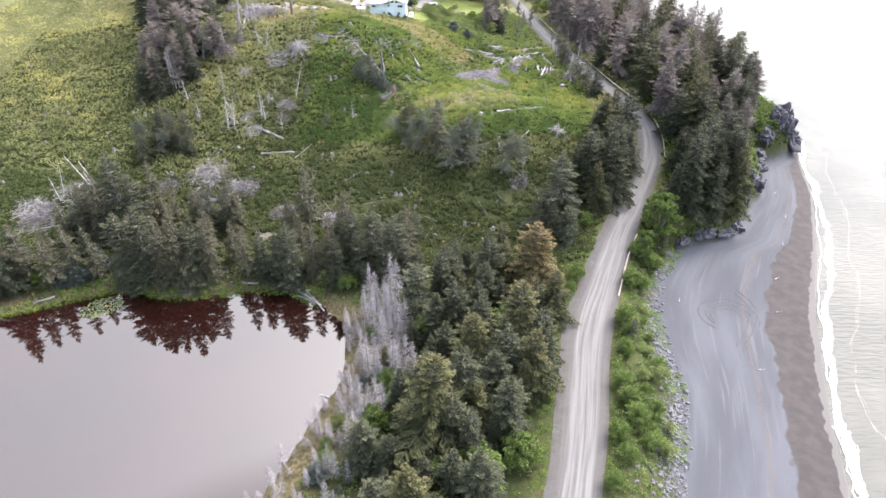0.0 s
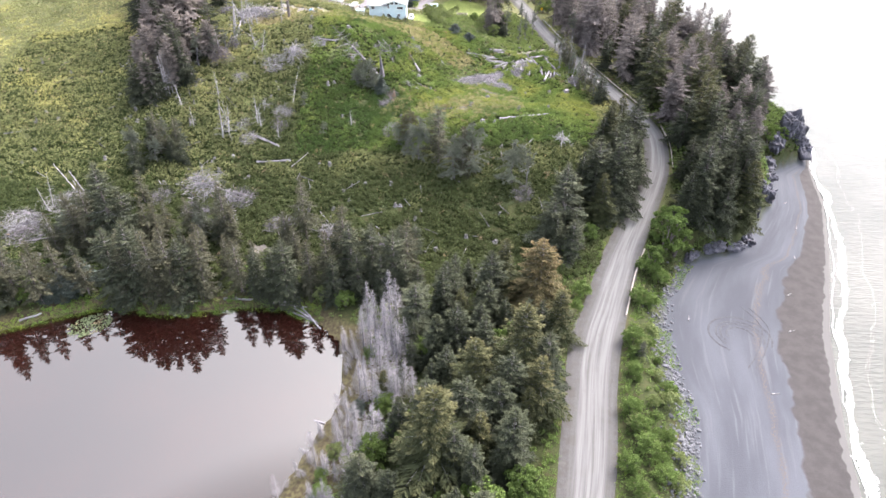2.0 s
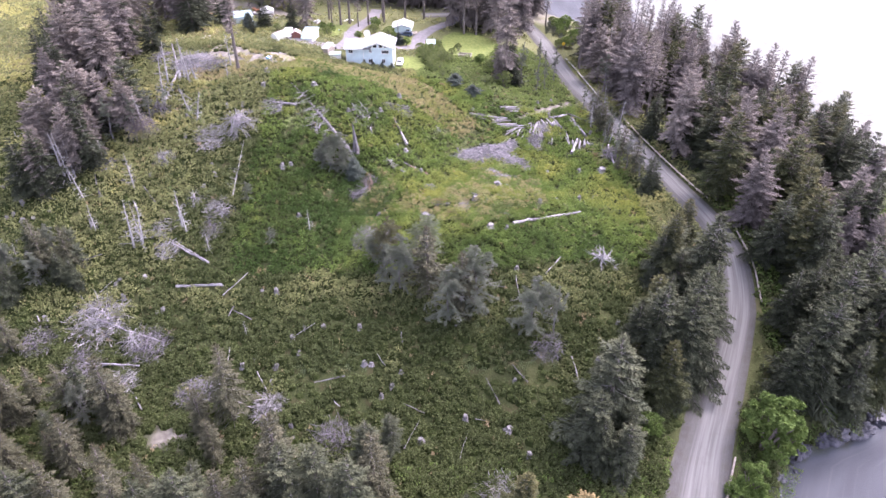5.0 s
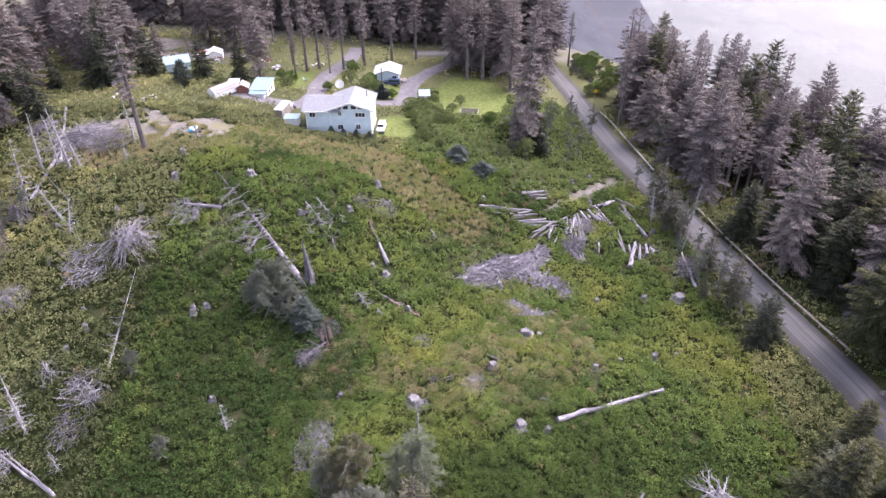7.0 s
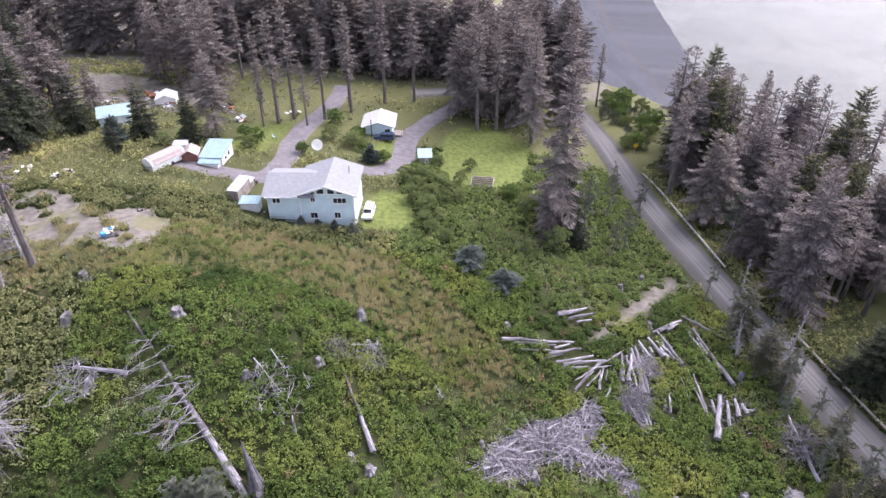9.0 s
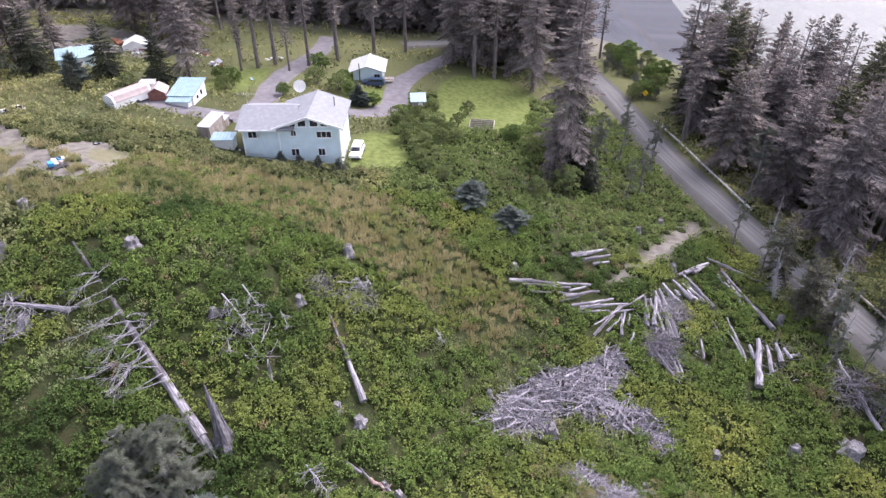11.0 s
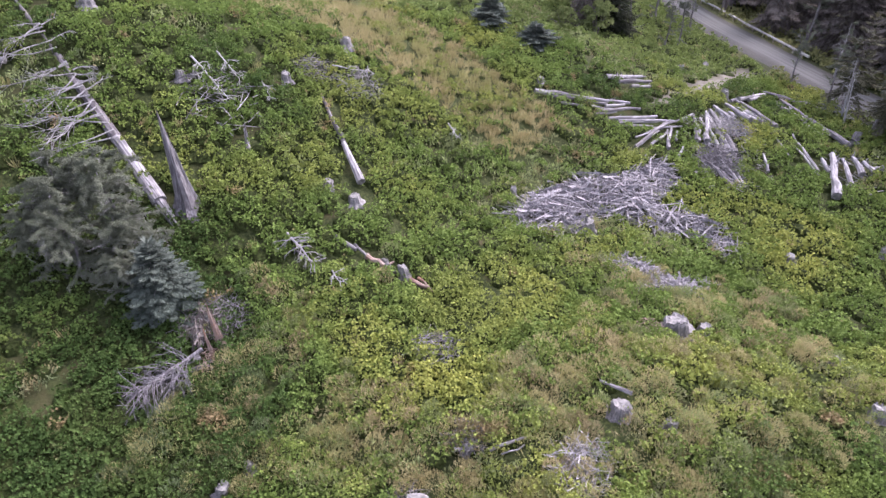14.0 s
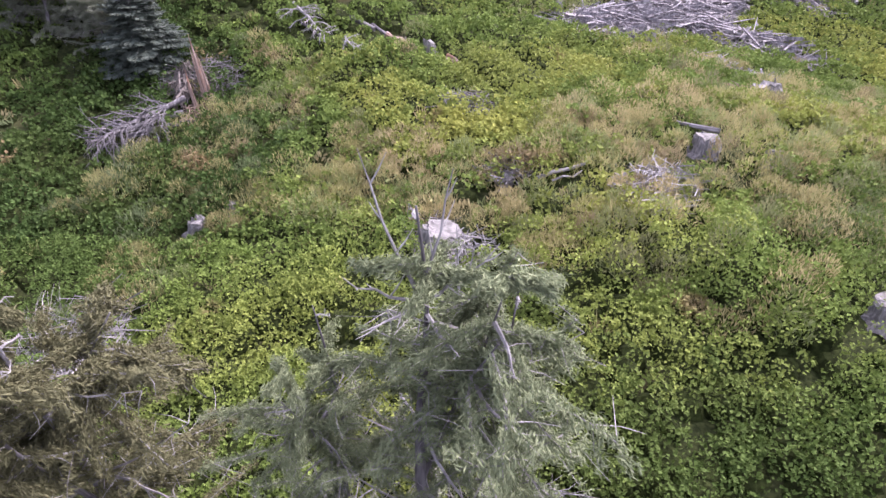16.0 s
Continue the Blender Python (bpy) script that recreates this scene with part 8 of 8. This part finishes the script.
def fork_leaders(tree, x, y, seed):
    """The two bare crooked leaders that fork at the top of the old spruce."""
    rng, inv = np.random.default_rng(seed), tree.matrix_basis.inverted()
    foot = Vector((x, y, 27.2))
    for tip in (Vector((18.45, -79.4, 29.6)), Vector((19.9, -79.5, 29.3)), Vector((18.2, -80.4, 27.9)), Vector((20.6, -79.9, 28.2)), Vector((18.6, -81.0, 27.4))):
        way = tip - foot
        pts = [foot + way * u + Vector((0, 0, -0.28 * way.length * u * (1 - u))) + Vector(rng.normal(0, 0.03, 3)) for u in (0, 0.2, 0.4, 0.6, 0.8, 1.0)]
        bm = tube([inv @ p for p in pts], [0.030, 0.026, 0.021, 0.016, 0.012, 0.005], 5)
        part("leader", bm, M["twig"], tree, "bare bleached leader")
        for s in (2, 3, 4):
            d = (way.normalized() + Vector(rng.normal(0, 0.6, 3))).normalized() * rng.uniform(0.25, 0.55)
            part("twig", tube([inv @ pts[s], inv @ (pts[s] + d * 0.5), inv @ (pts[s] + d + Vector((0, 0, 0.05)))], [0.013, 0.010, 0.004], 4), M["ghost"], tree, "bare bleached twig")


fork_leaders(old_spruce, 19.35, -80.1, 171)
# the rotten trunks that lie across the knoll in reddish pieces
for k, (x1, y1, x2, y2, r) in enumerate(ROTTEN):
    lay_log(x1, y1, x2, y2, r, 540 + k, "wood_red" if k % 2 else "wood_dark", "crumbling rotten log sunk in the brush", 0.35)


def slash_mesh(rng, x, y, z, count, length, thick, flat, tilt=None, turn=None):
    """Sticks thrown on a heap, as arrays."""
    az = rng.uniform(0, 6.28, count) if turn is None else turn
    pitch = rng.normal(0, flat, count) if tilt is None else tilt
    w = unit(az, pitch)
    long = length * rng.uniform(0.3, 1.0, count) ** 1.2
    start = np.stack([x, y, z], 1) - w * (long / 2)[:, None]
    side = np.cross(w, [0.1, 0.2, 1.0])
    side /= np.linalg.norm(side, axis=1, keepdims=True)
    over, r = np.cross(w, side), (thick * rng.uniform(0.35, 1.2, count))[:, None]
    bend = rng.normal(0, 0.05, (count, 3)) * long[:, None]
    out = []
    for p, s in ((start, 1.0), (start + w * (long / 2)[:, None] + bend, 0.8), (start + w * long[:, None], 0.35)):
        out += [p + side * r * s, p - side * r * s * 0.5 + over * r * s * 0.87, p - side * r * s * 0.5 - over * r * s * 0.87]
    v = np.stack(out, 1).reshape(-1, 3)
    b = np.arange(count)[:, None] * 9
    f = np.concatenate([b + q for q in ([0, 1, 4, 3], [1, 2, 5, 4], [2, 0, 3, 5], [3, 4, 7, 6], [4, 5, 8, 7], [5, 3, 6, 8])])
    return v, f


def slash_field(name, ring, seed, count, length, thick, high):
    rng = np.random.default_rng(seed)
    lo, hi = np.min(ring, 0), np.max(ring, 0)
    x, y = rng.uniform(lo[0], hi[0], count * 4), rng.uniform(lo[1], hi[1], count * 4)
    ok = inside(x, y, ring)
    x, y = x[ok][:count], y[ok][:count]
    edge = to_line(x, y, ring + ring[:1])[0]
    z = land(x, y) + 0.15 + rng.uniform(0, 1, len(x)) * high * np.clip(edge / 2, 0.25, 1)
    v, f = slash_mesh(rng, x, y, z, len(x), length, thick, 0.22)
    tagged(new(name, fast_mesh(name, v, f, M["wood"])), "wide tangle of silver-grey slash and broken branches", "slash pile", "slash piles", "stuff")


slash_field("slash_field", PILE, 301, 1700, 3.2, 0.07, 1.1)
slash_field("slash_field", PILE, 306, 150, 5.2, 0.13, 1.4)
slash_field("slash_field", PILE_SMALL, 307, 40, 3.4, 0.11, 1.5)
slash_field("slash_field", PILE_SMALL, 302, 620, 2.4, 0.06, 1.3)
slash_field("slash_field", [(44, -33), (47, -36), (51, -33), (52.5, -25), (49, -20), (45, -22)], 304, 260, 1.9, 0.045, 0.8)
slash_field("slash_field", [(56, -36), (63, -33), (63, -28), (57, -28)], 305, 120, 1.6, 0.045, 0.7)
slash_field("slash_field", [(44, -31), (49, -31.5), (49.5, -26), (46.5, -26)], 303, 170, 2.4, 0.09, 0.7)


def slash_heap(x, y, radius, high, seed, count, cone=False, mat="twig", lengthen=1.0):
    """A heap of dead branches; cone: leaning together like a tent."""
    rng = np.random.default_rng(seed)
    r, t = radius * np.sqrt(rng.random(count)), rng.uniform(0, 6.28, count)
    px, py = x + r * np.cos(t), y + r * np.sin(t)
    z = land(px, py) + 0.55 + high * rng.uniform(0.1, 0.9, count) * (1 - r / radius * 0.8)
    tilt = turn = None
    if cone:
        loose = rng.random(count) < 0.3
        turn = np.where(loose, rng.uniform(0, 6.28, count), t + math.pi + rng.normal(0, 0.3, count))
        tilt = np.where(loose, rng.normal(0, 0.3, count), np.arctan2(high * 1.3, radius) + rng.normal(0, 0.16, count))
    v, f = slash_mesh(rng, px, py, z, count, radius * (1.5 if not cone else 1.25) * lengthen, 0.07 if cone else 0.05 if radius > 2.3 else 0.028, 0.26, tilt, turn)
    tagged(new("brush_pile", fast_mesh("brush_pile", v, f, M[mat])), "grey heap of dead branches on the slope", "slash pile", "slash piles", "stuff")


for k, (x, y, r, h, n, cone) in enumerate((
                                           (4.9, -116.4, 3.2, 1.2, 220, False), (33, -126.5, 3.2, 1.0, 180, False), (-20.3, -107, 3.2, 1.2, 200, False),
                                           (-36, -76, 2.4, 1.4, 120, False), (-27.5, -71.5, 2.4, 1.2, 120, False), (1.8, -36.4, 3.0, 0.3, 40, False), (42.8, -100.5, 2.6, 1.6, 150, False), (4.0, -54.9, 1.3, 0.7, 120, False),
                                           (18.2, -67.2, 1.0, 0.1, 50, False), (27.2, -66.0, 1.5, 0.5, 110, False), (19.6, -57.2, 1.4, 0.5, 80, False), (6.2, -72.6, 2.2, 0.7, 160, False), (-86, -112, 5.0, 1.6, 260, False),
                                           (-80, -100, 4.5, 1.8, 200, False), (8.2, -29.3, 1.8, 0.8, 60, False), (-20, -38.5, 2.6, 1.0, 110, False), (21.6, -63.6, 1.2, 0.4, 90, False), (-46.5, -14.5, 5.0, 2.4, 420, False), (-40.5, -17.6, 3.4, 1.4, 260, False), (-33.0, -47.5, 3.6, 1.2, 260, False), (-22.7, -106.8, 2.8, 1.3, 240, False), (-7.7, -110.2, 2.6, 1.6, 220, False), (6.0, -75.0, 2.2, 0.9, 170, False), (-27.3, -65.9, 2.6, 1.0, 160, False), (-38.8, -70.8, 2.4, 1.3, 160, True), (-42.9, -52.7, 2.2, 1.2, 120, False), (-56.5, -53.6, 2.4, 0.9, 120, False), (-46, -91, 5.0, 1.4, 380, False), (-34, -96, 3.6, 1.3, 260, False), (-90, -107, 4.4, 1.3, 260, False), (5.4, -54.4, 1.5, 0.8, 150, False), (19.9, -68.4, 1.0, 0.1, 70, False), (-46, -100, 3.4, 1.2, 240, False), (-37, -104, 2.8, 1.0, 180, False), (-56, -96, 3.0, 1.2, 200, False), (-66, -100, 3.0, 1.2, 200, False), (0.6, -35.6, 2.4, 0.4, 46, False), (12, -29.3, 1.8, 0.5, 60, False), (46.8, -29.5, 2.2, 0.9, 200, False), (49.5, -24, 2.0, 0.7, 160, False), (66, -36, 2.6, 0.8, 160, False))):
    slash_heap(x, y, r, h, 400 + k, int(n * (0.55 if cone else 1.15 if r > 2.3 else 1.7)), cone, "twig" if k % 2 or cone else "wood_dark")


def branch_fan(x, y, reach, high, seed, limbs, thick, mat, label, back=0.0, twigs=3):
    """A dead top thrown down: stout limbs spread from a raised middle down to the brush, each with side twigs."""
    rng = np.random.default_rng(seed)
    apex = Vector((x, y + back, float(land(x, y + back)) + high))
    ob = thing("dead_treetop", Matrix.Translation(apex), label, "dead branch", "dead treetops")
    part("trunk", tube([(0, 0, -high - 0.4), (0.1, 0.05, -high * 0.4), (0, 0, 0.2), (-0.15, 0.3, 1.4)], [thick * 2.4, thick * 2.1, thick * 1.6, thick * 0.7], 7), M[mat], ob)
    small = bmesh.new()
    for k in range(limbs):
        az, out = rng.uniform(0, 6.28), reach * rng.uniform(0.35, 1.08)
        foot = Vector((x + math.cos(az) * out, y + math.sin(az) * out, 0))
        foot.z = float(land(foot.x, foot.y)) + rng.uniform(0.5, 1.3)
        top = Vector((rng.normal(0, 0.16) * reach, rng.normal(0, 0.16) * reach, -rng.uniform(0.05, 0.75) * high))
        end = foot - apex
        mid = (top + end) / 2 + Vector((rng.normal(0, 0.2), rng.normal(0, 0.2), rng.uniform(0.0, 0.22) * high))
        pts = [top, (top + mid) / 2 + Vector((0, 0, 0.05 * high)), mid, (mid + end) / 2 + Vector(rng.normal(0, 0.1, 3)), end]
        g = thick * rng.uniform(0.6, 1.15)
        part("limb", tube(pts, [g, g * 0.85, g * 0.68, g * 0.48, g * 0.2], 5), M[mat], ob)
        for s in (1, 2, 3):
            for _ in range(twigs):
                d = (end - top).normalized() + Vector(rng.normal(0, 0.5, 3))
                q = pts[s] + d * out * rng.uniform(0.14, 0.3)
                tube([pts[s], (pts[s] + q) / 2 + Vector((0, 0, 0.08)), q], [g * 0.36, g * 0.28, g * 0.1], 3, small, False)
    tagged(part("twig", small, M[mat], ob), kind="stuff")


slash_heap(4.4, -55.2, 1.5, 1.3, 440, 190, True, "bark", 0.8)
slash_heap(5.9, -57.6, 1.0, 0.7, 441, 90, False, "wood_red", 0.6)
slash_heap(33.4, -54.9, 0.8, 0.7, 442, 60, False, "wood_red", 0.6)

branch_fan(-27.0, -44.6, 5.4, 3.6, 801, 84, 0.07, "twig", "great fan of bleached dead limbs spread on the slope")
branch_fan(55.2, -81.8, 3.6, 2.6, 803, 22, 0.10, "ghost", "bleached poles and limbs heaped like a tent")
branch_fan(-50.6, -44.6, 4.6, 6.4, 804, 60, 0.075, "bark", "brown dead treetop with drooping tangled limbs")
branch_fan(-48.4, -37.8, 3.6, 4.2, 805, 34, 0.07, "wood_dark", "grey dead treetop against a leaning trunk")
branch_fan(-37.6, -95.6, 4.0, 2.0, 806, 40, 0.06, "twig", "grey dead treetop thrown down on the slope")
branch_fan(-46.8, -15.8, 5.6, 2.8, 807, 50, 0.08, "wood_dark", "huge tangle of grey limbs and roots")
branch_fan(-57.5, -9.6, 4.6, 2.4, 808, 36, 0.085, "wood_dark", "grey tangle of torn roots and limbs")
branch_fan(-26.2, -68.0, 3.2, 1.7, 810, 30, 0.045, "wood_dark", "grey dead treetop sunk in the brush")
branch_fan(-33.0, -64.2, 2.8, 1.5, 811, 22, 0.045, "twig", "crooked dead limbs lying in the brush")
branch_fan(-8.0, -112.6, 2.6, 2.4, 813, 26, 0.05, "wood_dark", "upright grey dead treetop among the brush")
branch_fan(6.2, -72.8, 2.6, 0.9, 816, 40, 0.032, "twig", "nest of dead grey limbs on the knoll")


# beach litter: drift sticks on the tide line and the tyre circles in the sand
for k, (x, y, a) in enumerate(((99.8, -141, 20), (113.5, -113, 70), (120, -99, 60), (105, -128, 30), (77.5, -139, 70), (122, -86, 40), (88, -160, 10))):
    lay_log(x, y, x + 1.8 * math.cos(radians(a)), y + 1.8 * math.sin(radians(a)), 0.13, 500 + k, "cut", "pale drift log lying on grey sand", 0.08, "drift_log")


def tyre_rut(points, wide):
    """A pressed tyre mark: two low banks of sand with a darker bed between."""
    line = curve_through(points, 0.6)
    way = np.gradient(line, axis=0)
    way /= np.linalg.norm(way, axis=1, keepdims=True) + 1e-9
    side = np.stack([way[:, 1], -way[:, 0]], 1)
    prof = [(-1.0, 0.015), (-0.6, 0.075), (-0.35, 0.03), (0.35, 0.03), (0.6, 0.075), (1.0, 0.015)]
    pts = np.concatenate([np.concatenate([line + side * (c * wide), (land(*(line + side * (c * wide)).T) + z)[:, None]], 1)[:, None] for c, z in prof], 1)
    n = len(prof)
    base = (np.arange(len(line) - 1)[:, None] * n + np.arange(n - 1)).ravel()
    tagged(new("tyre_track", fast_mesh("tyre_track", pts.reshape(-1, 3), np.stack([base, base + 1, base + n + 1, base + n], 1), M["rut"], True)), "dark curved tyre track pressed into the beach sand", "tyre track", "tyre tracks", "stuff")


M["rut"] = plain("turned_damp_sand", (0.050, 0.052, 0.060), 0.95, 0, 0.3, 1.5, False, 0.4)
for r in (2.6, 3.8, 4.6, 6.0):
    tyre_rut([(88 + r * 1.15 * math.cos(t), -143 + r * math.sin(t)) for t in np.linspace(-0.6, 2.9 + 0.2 * r, 14)], 0.22)
for off in (0, 1.6):
    tyre_rut([(86 + off, -153), (90 + off, -148), (94 + off, -140), (92 + off, -133)], 0.15)


def build_lily_pads():
    """Floating leaves that cover a corner of the pond."""
    rng = np.random.default_rng(91)
    n = 420
    r, t = np.sqrt(rng.random(n)), rng.uniform(0, 6.28, n)
    x, y = -57.2 + 4.2 * r * np.cos(t) + 1.2 * r * np.sin(t), -141.8 + 4.0 * r * np.sin(t)
    a = np.linspace(0, 2 * np.pi, 9)[:-1]
    size = rng.uniform(0.10, 0.26, n)[:, None] * rng.uniform(0.9, 1.1, (n, 8))
    v = np.stack([x[:, None] + size * np.cos(a), y[:, None] + size * np.sin(a), POND_Z + 0.012 + rng.uniform(0, 0.03, (n, 1)) + 0 * size], 2)
    tagged(new("lily_pads", fast_mesh("lily_pads", v, np.arange(8 * n).reshape(-1, 8), M["fern"])), "pale green lily pads floating on the pond", "water lilies", kind="stuff")


build_lily_pads()
